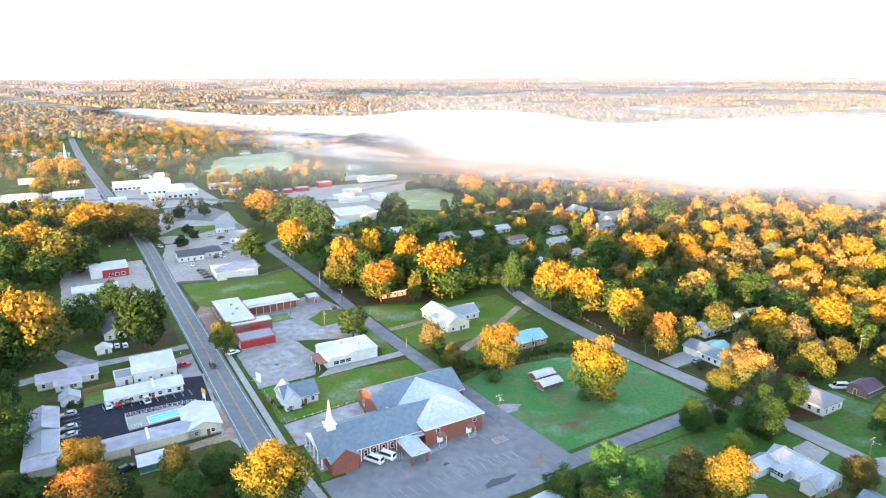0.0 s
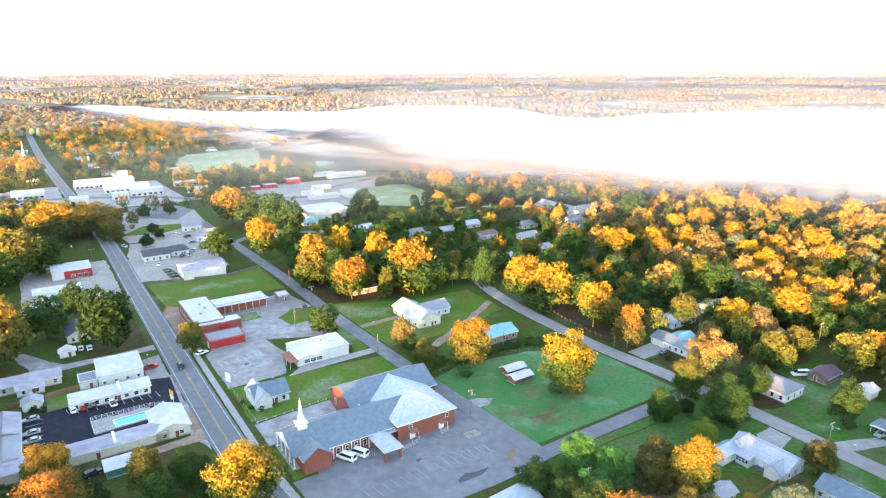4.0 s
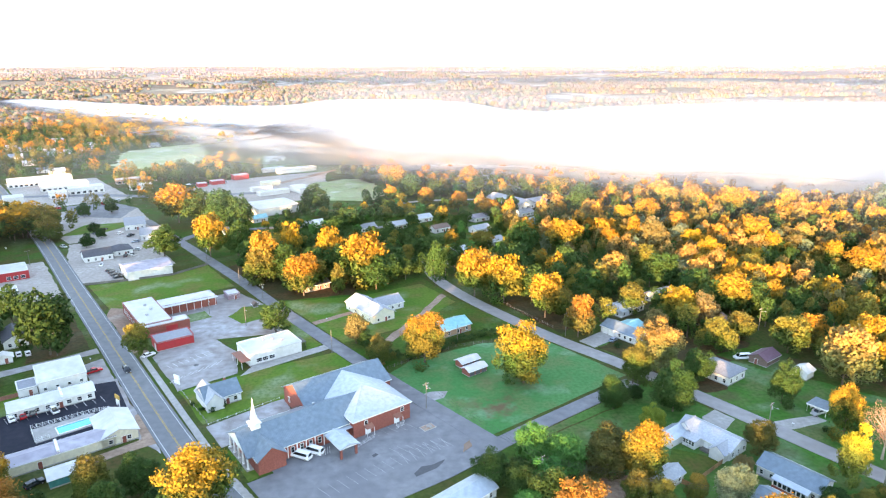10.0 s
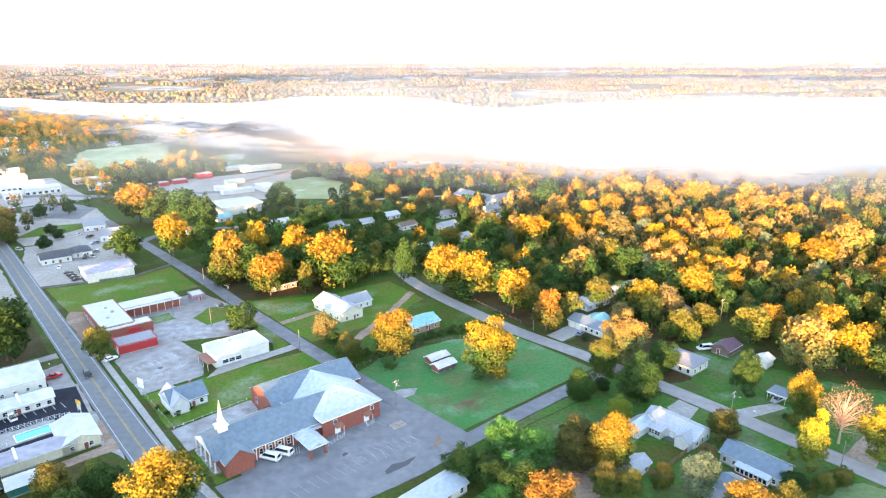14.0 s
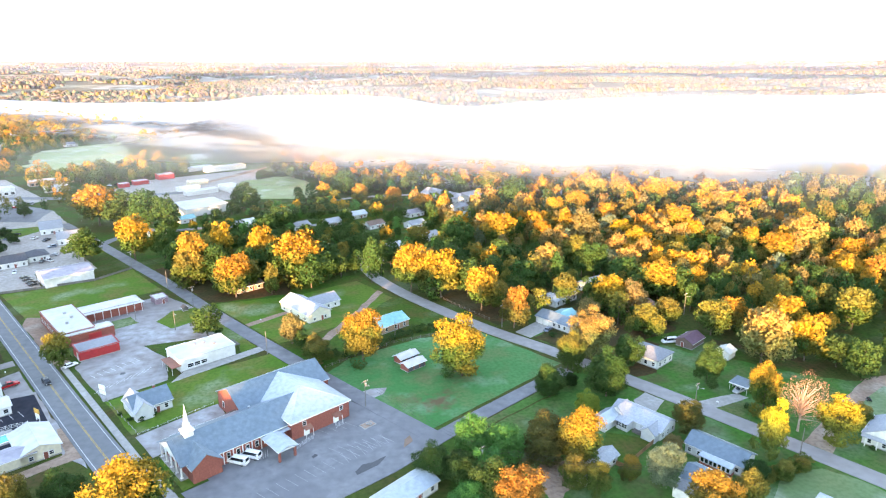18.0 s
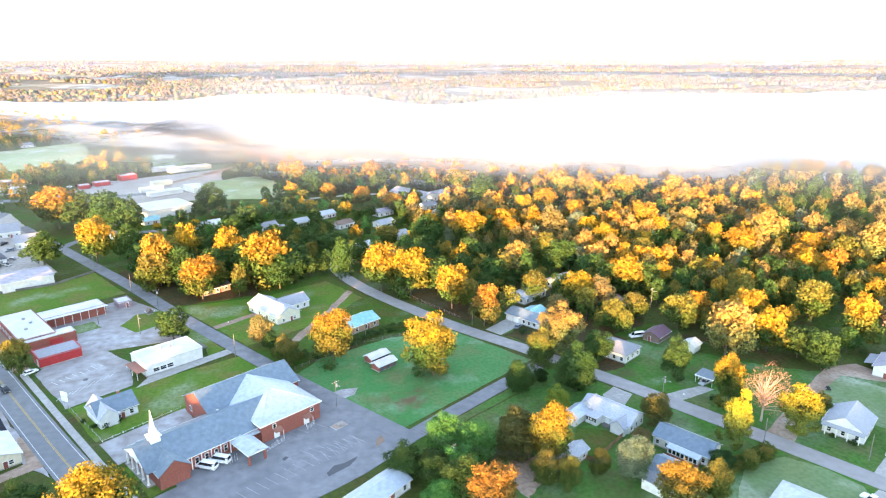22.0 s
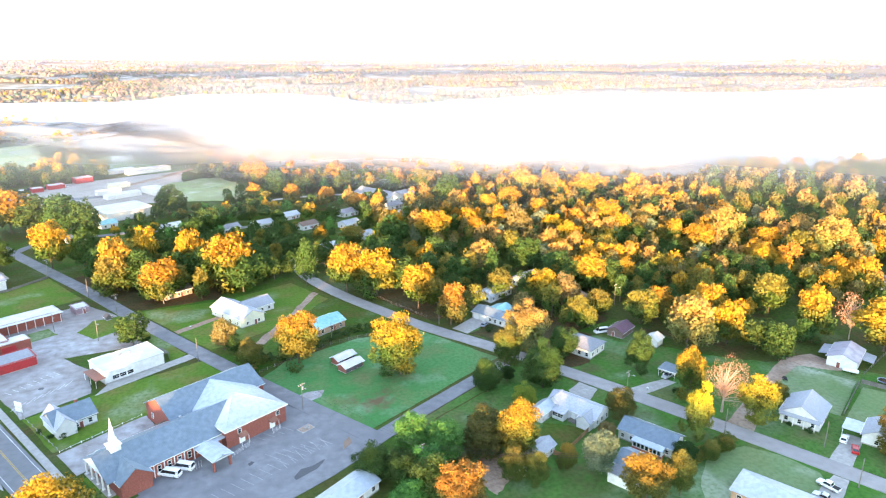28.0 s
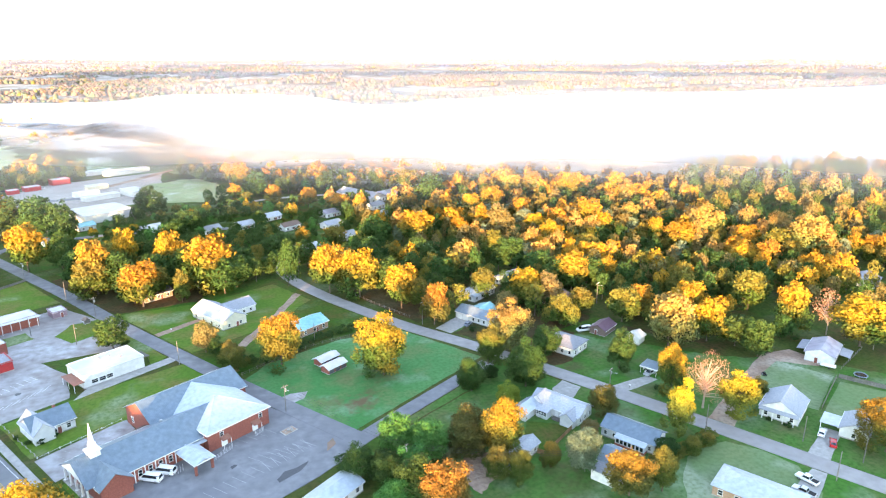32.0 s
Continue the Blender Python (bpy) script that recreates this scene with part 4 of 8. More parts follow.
# shops and houses along the highway
shop = home("white flat-roofed shop with dark windows and brown awning", 71.5, 91.5, 206.8, 219, 4.2, 4.5, "flat", WHITE, WHITEROOF, sides="", win=None, door="", category="shop", name="shop")
for k in range(3):
    add_window(shop, pose(-6.5 + k * 2.4, -6.1, 1.7), 2.0, 1.3)
awning = part("awning", extrude([(-7.0, 2.7), (3.0, 2.7), (3.0, 2.9), (-7.0, 2.9)], -13.2, -9.9), TERRACOTTA, shop, "brown shingled awning")
for y in (-6.5, -2.0, 2.5):
    part("awning_post", rod((-13.0, y, 0), (-13.0, y, 2.75), 0.08), TRIM, awning)
part("rear_block", box(-8.5, -2.0, 6.0, 9.0, 0, 3.9, bevel=0.05), WHITE, shop, "white rear block")
part("side_porch", box(10.1, 13.2, -3.4, 2.4, 2.4, 2.6), WOOD, shop, "flat brown side roof")
for y in (-3.2, 2.2):
    part("porch_post", rod((13.0, y, 0), (13.0, y, 2.4), 0.08), WOOD, shop)
for x, y in ((2, 2), (4.5, -1), (-1, 3)):
    roof_vent(shop, x, y, 4.7, 0.45)

white_house = home("white clapboard cottage with slate-blue roof and cross gable", 49.5, 60.5, 185.5, 194.5, 3.2, 6.0, "x", SIDING, BLUEROOF, sides="sw", stack=True)
gable(white_house, 5.2, 11.5, 3.2, 5.8, "y", SIDING, PALESHINGLE, 0.4, -3.2, -0.6, roof_name="cross_roof")
part("back_porch", box(1.0, 5.5, -4.9, -4.4, 2.6, 2.75), BLUEROOF, white_house)

trailer = home("long red box building with grey roof beside the yard", 48.5, 62, 239.5, 247.5, 3.4, 3.9, "flat", REDPAINT, GREYROOF, sides="", win=None, door="", category="shop", name="red_building")
part("end_door", box(-6.85, -6.7, -2.8, -0.8, 0.1, 2.8), TRIM, trailer, "white roller door")

school = thing("market_building", spot(47, 256), "brick building with white flat roofs and covered walkway", "shop")
flat(school, 12.0, 32.0, 4.8, BRICK, WHITEROOF, 6.2, 18.0, 0.25)
flat(school, 17.5, 6.0, 4.3, BRICK, WHITEROOF, 9.5, 2.5, 0.2)
flat(school, 24.0, 9.0, 4.2, BRICK, WHITEROOF, 24.0, 25.0, 0.2)
part("red_front", box(9.0, 13.5, -0.62, -0.5, 0.1, 3.4), REDPAINT, school, "red shopfront")
for k in range(8):
    part("walkway_post", rod((13.5 + k * 3.1, 19.2, 0), (13.5 + k * 3.1, 19.2, 4.0), 0.1), TRIM, school)
part("walkway_roof", box(12.4, 36.4, 18.6, 20.6, 4.0, 4.2), WHITEROOF, school)
for k in range(7):
    add_window(school, pose(0.2, 5.0 + k * 4.2, 2.2, 0, 0, -90), 1.8, 1.6)
for x, y in ((5, 12), (7, 24), (8, 18)):
    roof_vent(school, x, y, 5.0, 0.5)

home("white metal building with low grey roof beside the field", 58.8, 80, 335, 352, 4.6, 6.2, "x", SIDING, MAUVEROOF, sides="s", win=None, door="w", name="metal_building", category="building")
home("white house with dark roof on a gravel yard", 47, 61, 382, 394, 3.2, 5.8, "x", SIDING, DARKROOF, sides="sw")
home("white house with dark hipped roof", 62.5, 72, 386, 398, 3.2, 5.4, "hip", SIDING, DARKROOF, sides="sw")
home("long white house with grey roof", 84, 96, 412, 428, 3.6, 6.5, "x", SIDING, GREYROOF, sides="sw", turn=-12)
home("white house with grey roof and steep gable", 82, 94, 445, 462, 3.6, 7.0, "x", SIDING, GREYROOF, sides="sw", turn=-10)
home("grey-roofed house behind trees", 128, 140, 392, 402, 3.0, 5.0, "x", CREAMSIDING, GREYROOF, sides="sw", turn=-8)
home("mauve storage box with pale roof", 88.6, 94.0, 277.5, 283.2, 2.6, 3.0, "flat", surface("mauve_metal", (0.26, 0.17, 0.20), (0.32, 0.22, 0.25), None, 0.3, 1.5, 0.6), WHITEROOF, sides="", win=None, door="s", name="storage_box", category="shed")
home("small brown pump house", 94.5, 96.5, 262, 264, 1.6, 2.3, "y", WOOD, BROWNROOF, sides="", win=None, door="", name="pump_house", category="shed")

# White walls; the low sun's warm light is put into their cream siding.
yellow = home("white gabled house painted cream for warm sunlight, with pale metal roof and lower wing", 126.5, 137, 213.5, 236, 3.6, 6.2, "y", CREAMSIDING, PALESHINGLE, sides="sw", gap=4.5, win=(0.9, 1.1))
gable(yellow, 12.5, 9.5, 3.0, 5.4, "x", SIDING, GREYROOF, 0.4, 9.5, 2.2, roof_name="wing_roof")
wall_windows(yellow, "s", 10.0, 9.5, 3, 0.9, 1.1, 2.6, 0.9, 10.0, 2.2)
home("brick house with turquoise metal roof behind a hedge", 141.5, 155, 184.5, 194, 3.0, 4.9, "x", TANBRICK, TURQROOF, sides="sw")
home("low brick house below golden trees", 121.5, 134, 266, 275, 2.8, 4.6, "x", TANBRICK, DARKROOF, sides="s", win=(1.2, 1.1))
for k, (a0, b0) in enumerate(((130.2, 159.4), (128.2, 153.2))):
    shed = home("small red shed with white shed roof and open front", a0, a0 + 8, b0, b0 + 3.9, 2.1, 2.9, "x", BRICK, WHITEROOF, sides="", win=None, door="", name="shed", category="shed", group="pair of sheds")
    # Dark panels stand in for the shade inside open stalls.
    for x in (-2.6, 0, 2.6):
        part("stall_opening", box(x - 1.0, x + 1.0, -2.04, -1.9, 0.2, 1.8), DARKROOF, shed, "dark panel painted in for an open stall's shade")

# houses by the residential street
corner = thing("house", spot(155, 80), "white house with pale shingle roofs and sun porch", "house")
gable(corner, 8.4, 16.0, 3.0, 5.0, "y", SIDING, PALESHINGLE, 0.5, 2.4, 1.0)
gable(corner, 7.4, 4.2, 2.7, 4.3, "x", SIDING, PALESHINGLE, 0.4, -0.6, -4.5, name="rear_wall", roof_name="rear_roof")
gable(corner, 8.0, 4.6, 2.7, 4.2, "x", SIDING, PALEROOF, 0.4, -5.4, 8.4, name="garage_wall", roof_name="garage_roof")
gable(corner, 5.0, 4.4, 3.2, 5.3, "x", SIDING, PALESHINGLE, 0.4, 0.6, 7.0, name="dormer_wall", roof_name="dormer_roof")
sunporch = part("sun_porch", box(-4.6, -1.7, 1.8, 5.5, 0, 2.55), SIDING, corner, "white glazed sun porch")
part("sun_porch_roof", extrude([(-5.0, 2.5), (-1.5, 3.15), (-1.5, 3.3), (-5.0, 2.65)], 1.4, 5.9, along="y"), PALESHINGLE, sunporch)
for k in range(4):
    add_window(corner, pose(-4.6, 2.35 + k * 0.87, 1.65, 0, 0, -90), 0.72, 1.2)
part("back_step", box(-3.4, -1.8, -1.6, 1.0, 0, 0.6), WOOD, corner, "dark wooden back step")
wall_windows(corner, "s", 8.4, 16.0, 3, 0.9, 1.1, 2.4, 0.9, 2.4, 1.0)
add_door(corner, -1.8, 0.0, -90, TRIM)
cottage = home("white cottage with slate-blue roof and long sun porch", 153.5, 161.5, 50.5, 65.8, 3.0, 4.9, "y", SIDING, BLUEROOF, sides="ws", win=(0.8, 1.1), gap=2.2, door="")
low_cottage = home("white cottage with slate-blue roof below an orange tree", 138.4, 146.6, 51.0, 59.4, 2.9, 4.8, "y", SIDING, BLUEROOF, sides="s", door="")
flat(low_cottage, 4.8, 7.8, 2.7, SIDING, GREYROOF, -6.6, -0.2, 0.12)
wall_windows(low_cottage, "s", 4.8, 7.8, 3, 0.8, 1.0, 2.4, 0.9, -6.6, -0.2)
home("brick house with hipped pale roof and white trim", 146.5, 156.5, 14, 33, 2.9, 4.8, "hip", TANBRICK, PALEROOF, sides="ws")
gabled = home("white bungalow with broad gabled roof and porch columns", 193.5, 206, 23.5, 34, 3.4, 6.4, "x", SIDING, PALESHINGLE, sides="sw", win=(0.9, 1.3), gap=2.6)
for k in range(4):
    part("porch_column", rod((-7.4, -4.2 + k * 2.8, 0), (-7.4, -4.2 + k * 2.8, 2.9), 0.16), TRIM, gabled)
part("porch_roof", extrude([(-7.9, 2.9), (-6.1, 3.3), (-6.1, 3.45), (-7.9, 3.05)], -5.4, 5.4, along="y"), PALESHINGLE, gabled)
cphouse = home("white house with pale roof and open carport", 195.5, 206, 6.5, 13.5, 2.9, 4.9, "x", SIDING, PALESHINGLE, sides="sw", win=(0.9, 1.1))
part("carport_roof", box(-4.8, 2.2, 3.6, 8.6, 2.5, 2.7), PALEROOF, cphouse, "flat pale carport roof")
for x in (-4.5, 1.9):
    part("carport_post", rod((x, 8.3, 0), (x, 8.3, 2.5), 0.08), TRIM, cphouse)
barn = home("white barn with pale roof beside a drive", 243, 257, 22.5, 31.5, 3.6, 5.4, "x", SIDING, MAUVEROOF, sides="", win=None, door="w", name="barn", category="barn")
part("lean_to", extrude([(4.5, 2.9), (8.0, 2.3), (8.0, 2.45), (4.5, 3.05)], -3.0, 6.5), GREYROOF, barn)
part("lean_to_east", extrude([(-8.5, 2.3), (-4.5, 2.9), (-4.5, 3.05), (-8.5, 2.45)], -1.0, 6.5), GREYROOF, barn)
home("small white garden shed", 217.2, 222.6, 81.8, 86.6, 2.8, 4.0, "x", WHITE, WHITE, sides="", win=None, door="w", name="garden_shed", category="shed")
home("white house with dark roof between trees", 192.5, 203, 95.8, 107.5, 3.3, 5.6, "hip", SIDING, GREYROOF, sides="sw", gap=2.4, door="")
home("small plum-roofed outbuilding with open front", 216.2, 225.6, 95, 101.4, 2.5, 4.1, "x", BROWNROOF, PURPLEROOF, sides="", win=None, door="w", name="outbuilding", category="shed")
garage = home("long ranch house with slate roof and double garage", 195.4, 204, 135, 151.5, 2.9, 4.6, "y", SIDING, BLUEROOF, sides="s", win=(1.0, 1.1))
for y in (3.2, 6.2):
    part("garage_door", box(-4.37, -4.25, y - 1.25, y + 1.25, 0, 2.2), TRIM, garage, "white garage door")
for y in (-6, -3.4, -0.8):
    add_window(garage, pose(-4.3, y, 1.6, 0, 0, -90), 1.0, 1.2)
gable(garage, 7.5, 9.0, 2.8, 4.4, "x", SIDING, TURQROOF, 0.4, 5.6, 1.0, roof_name="rear_roof")
home("white house with pale metal roof", 213.5, 229, 155.5, 164, 3.0, 4.6, "x", SIDING, PALEROOF, sides="sw")
home("grey-roofed house at the wood's edge", 240, 252, 155, 164, 3.0, 5.0, "x", CREAMSIDING, MAUVEROOF, sides="sw")
carport_small = thing("carport", spot(199.9, 69.9), "small open carport with slate roof and white posts", "carport")
part("roof", extrude([(-3.0, 2.5), (3.0, 2.7), (3.0, 2.9), (-3.0, 2.7)], -3.2, 3.2), BLUEROOF, carport_small)
part("fascia", box(-3.25, 3.25, -3.06, -2.98, 2.4, 2.75), TRIM, carport_small)
part("front_fascia", box(-3.28, -3.2, -3.0, 3.0, 2.42, 2.86), TRIM, carport_small)
part("back_wall", box(2.9, 3.1, -2.8, 2.8, 0, 2.5), WHITE, carport_small)
part("side_wall", box(-0.5, 3.0, 2.6, 2.8, 0, 2.6), WHITE, carport_small)
for x in (-2.9, 0.0):
    for y in (-2.7, 2.7):
        part("post", rod((x, y, 0), (x, y, 2.55), 0.07), TRIM, carport_small)
home("brown-roofed low house among bare trees", 231, 242, 122, 133, 2.8, 4.6, "x", TANBRICK, BROWNROOF, sides="sw")
home("white house with pale roof by the wood", 339, 356, 21, 32, 3.4, 5.6, "x", SIDING, PALESHINGLE, sides="sw", win=(1.6, 1.4))
home("long white outbuilding at the field's edge", 268, 276, 3, 9, 2.6, 3.4, "x", WHITE, WHITEROOF, sides="", win=None, door="s", name="outbuilding", category="shed")
home("long white house with bright roof below garden trees", 121, 135.6, 75.6, 80.0, 2.7, 4.0, "x", SIDING, PALESHINGLE, sides="sw")
home("pale-roofed cabin at the side street's corner", 77, 93, 99.5, 106.5, 2.8, 4.2, "x", SIDING, PALEROOF, sides="sw", turn=4)

# the motel and its neighbours
home("long cream motel wing with white roof", -21.2, 23, 182, 188.6, 3.0, 3.7, "x", CREAM, MAUVEROOF, sides="n", win=(1.0, 1.1), gap=4.0, name="motel_wing", category="motel")
office = home("cream motel office with pale gabled roof", 19.5, 29, 182, 196.5, 3.0, 4.7, "y", CREAM, WHITEROOF, sides="se", win=(1.0, 1.1), name="motel_office", category="motel")
home("motel wing with pale roof at the car park", -21.0, -13.2, 189.2, 202.5, 3.0, 3.8, "y", CREAM, PALESHINGLE, sides="e", win=(1.0, 1.1), gap=4, name="motel_wing", category="motel")
home("motel wing with pale gabled roof at the car park", -21.0, -13.2, 203.2, 217, 3.2, 4.6, "y", CREAM, MAUVEROOF, sides="e", win=(1.0, 1.1), gap=4, name="motel_wing", category="motel")
home("long motel wing with white roof and room doors", 0.2, 23.4, 215, 222.2, 3.0, 4.0, "x", WHITE, WHITEROOF, sides="s", win=(1.2, 1.2), gap=2.6, name="motel_wing", category="motel")
for a, b, z in ((9.2, 185, 3.4), (14.5, 218.5, 3.5)):
    ob = thing("roof_duct", spot(a, b, z), "white metal duct across the roof", "duct")
    part("duct", box(-0.35, 0.35, -3.4, 3.4, 0.1, 0.7, bevel=0.05), TRIM, ob)
home("white workshop with broad sloping roof", 9.5, 23.5, 229, 240.5, 3.6, 5.4, "flat", WHITE, WHITEROOF, sides="s", win=(0.9, 0.9), door="", name="workshop", category="workshop")
home("grey-roofed lean-to beside the workshop", 3.8, 9.2, 229.8, 236.5, 2.7, 3.0, "flat", WHITE, GREYROOF, sides="s", win=None, door="s", name="lean_to", category="shed")
home("long low house with mauve-grey roof", -19.3, -1, 239.5, 247, 2.9, 4.6, "x", CREAMSIDING, MAUVEROOF, sides="sw")
home("white front wing with small roof", -14, -6.2, 235.5, 239.4, 2.7, 3.8, "x", SIDING, MAUVEROOF, sides="s", win=(0.9, 1.1), name="house")
home("small white cottage with pale roof and red fence", -12.6, -7.2, 222.6, 227.2, 2.7, 4.2, "y", SIDING, PALESHINGLE, sides="s", win=(0.9, 1.0))
home("small white shed with gabled roof", -0.4, 4.8, 262.3, 266.2, 2.3, 3.5, "y", WHITE, WHITE, sides="", win=None, door="s", name="garden_shed", category="shed")
home("house with dark roof behind a big tree", 3, 11, 276, 290, 3.2, 5.4, "y", SIDING, DARKROOF, sides="s")
home("teal metal shed with white roof", 5.5, 12.2, 170.5, 176, 2.6, 3.4, "x", TEAL, WHITEROOF, sides="", win=None, door="", name="metal_shed", category="shed")
store = home("white flat-roofed store with red front", 2, 20, 371, 386, 4.4, 4.8, "flat", WHITE, WHITEROOF, sides="", win=None, door="", name="store", category="store")
part("red_fascia", box(-3.5, 9.2, -7.75, -7.5, 0.2, 4.4), REDPAINT, store, "red front wall")
part("red_fascia", box(9.0, 9.25, -7.6, 6, 0.2, 4.4), REDPAINT, store, "red side wall")
for k in range(3):
    add_window(store, pose(0.5 + k * 3.0, -7.75, 1.7), 1.8, 1.5)
home("long white canopy building beside the store", -7, 13, 339.5, 348, 3.2, 3.8, "flat", WHITE, WHITEROOF, sides="s", win=(1.2, 1.2), gap=4, name="canopy_building", category="building")

# far houses between the trees
for a, b, L, W, roof, label in (
        (225, 346, 12, 8, PALESHINGLE, "small pale-roofed house among trees"), (216, 273, 14, 9, PALEROOF, "pale blue-roofed house by the bend"),
        (250, 352, 12, 8, PALEROOF, "pale-roofed house among trees"), (250, 277, 9, 8, PALESHINGLE, "white house with pale roof among trees"),
        (183, 382, 12, 9, WHITEROOF, "white-roofed house by the street"), (205, 352, 12, 8, GREYROOF, "grey-roofed house among trees"),
        (262, 305, 12, 8, PALESHINGLE, "pale-roofed house among trees"), (282, 330, 13, 9, MAUVEROOF, "mauve-roofed house among trees"),
        (300, 300, 12, 9, PALEROOF, "pale-roofed house among trees"), (160, 420, 10, 8, TURQROOF, "turquoise-roofed house behind trees"),
        (242, 322, 12, 8, BROWNROOF, "brown-roofed house among trees"), (318, 322, 12, 8, GREYROOF, "grey-roofed house among trees"), (316, 281, 12, 8, PALEROOF, "pale-roofed house at the wood's edge")):
    home(label, a - L / 2, a + L / 2, b - W / 2, b + W / 2, 3.0, 4.8, "x", SIDING, roof, sides="sw", win=(1.1, 1.2), gap=3.5)
home("broad white warehouse with flat pale roof", 165, 196, 431, 458, 5.5, 6.0, "flat", WHITE, WHITEROOF, sides="", win=None, door="s", name="warehouse", category="warehouse")
home("long white hall with pale gabled roof", 327, 342, 335, 373, 4.2, 7.2, "y", WHITE, PALESHINGLE, sides="sw", win=(1.2, 1.4), gap=4, name="hall", category="hall")
home("white side hall with pale roof", 342.6, 358, 338, 350, 3.6, 5.6, "x", WHITE, PALESHINGLE, sides="s", win=(1.2, 1.4), gap=4, name="hall", category="hall")
for a, b, L, W, h, walls, roof, label in (
        (205, 527, 18, 6, 3.2, WHITE, WHITEROOF, "white works shed with flat roof"), (207, 506, 26, 8, 3.2, WHITE, WHITEROOF, "long white works shed with flat roof"),
        (231, 503, 12, 20, 4.2, WHITE, WHITEROOF, "tall white works building on gravel"), (274, 606, 40, 10, 3.6, WHITE, PALEROOF, "long pale-blue works shed"),
        (254, 622, 26, 8, 3.4, WHITE, PALEROOF, "pale works shed beside the track"), (212, 596, 14, 9, 4.6, REDPAINT, WHITEROOF, "red works building with white roof"),
        (186, 583, 12, 7, 3.4, REDPAINT, WHITEROOF, "low red works building on gravel"), (171, 579, 8, 6, 3.2, REDPAINT, WHITEROOF, "small red works hut on gravel"),
        (289, 695, 20, 10, 4.2, WHITE, WHITEROOF, "white works hall near the fog"), (222, 548, 16, 7, 3.4, CREAM, PALEROOF, "cream works shed on gravel"),
        (-28, 570, 34, 16, 6, TANBRICK, WHITEROOF, "two-storey shop row with white roof"), (-30, 600, 32, 14, 6, BRICK, WHITEROOF, "brick shop row with white roof"),
        (-40, 655, 26, 16, 5, WHITE, WHITEROOF, "white shop with flat roof"), (-4, 648, 24, 18, 5, WHITE, WHITEROOF, "white shop with flat roof"),
        (-50, 625, 20, 12, 5, WHITE, WHITEROOF, "white shop with flat roof"), (30, 578, 13, 12, 8, WHITE, WHITEROOF, "tall pale corner building"),
        (58, 678, 50, 14, 6.5, WHITE, WHITEROOF, "long white shop row with flat roof"), (72, 640, 36, 14, 5.5, WHITE, WHITEROOF, "white shop row with flat roof"),
        (84, 610, 26, 12, 5.5, WHITE, WHITEROOF, "white shop row with flat roof"), (62, 600, 12, 12, 5, WHITE, WHITEROOF, "white shop with flat roof"), (130, 640, 34, 10, 4, TANBRICK, PALEROOF, "long low tan building"),
        (125, 600, 18, 9, 4, WHITE, WHITEROOF, "white shed by the shops")):
    home(label, a - L / 2, a + L / 2, b - W / 2, b + W / 2, h, h + 0.3, "flat", walls, roof, sides="sw", win=None if "works" in label else (2.4, 1.8), gap=3.6, door="", name="shop_building", category="building")
for k in range(64):
    a, b = random.Random(k * 7 + 1).uniform(-110, 240), random.Random(k * 7 + 2).uniform(720, 1150)
    if abs(a - (22 - (b - 760) * 0.033)) < 14 or 110 < a < 290 and 730 < b < 910:
        continue
    home("pale-roofed house far off among trees", a - 7, a + 7, b - 5, b + 5, 3.2, 5.4, "x", SIDING, (PALESHINGLE, WHITEROOF, GREYROOF)[k % 3], sides="s", win=(1.2, 1.3), gap=4, door="")
far_church = home("far brick church with white spire", -12, 6, 900, 926, 6, 10, "y", BRICK, GREYROOF, sides="s", win=(1.2, 2.5), name="far_church", category="church")
part("spire", rod((0, -10, 8), (0, -10, 27), 1.8, 8, 0.1), TRIM, far_church, "tall white spire")

# ---- trees ----


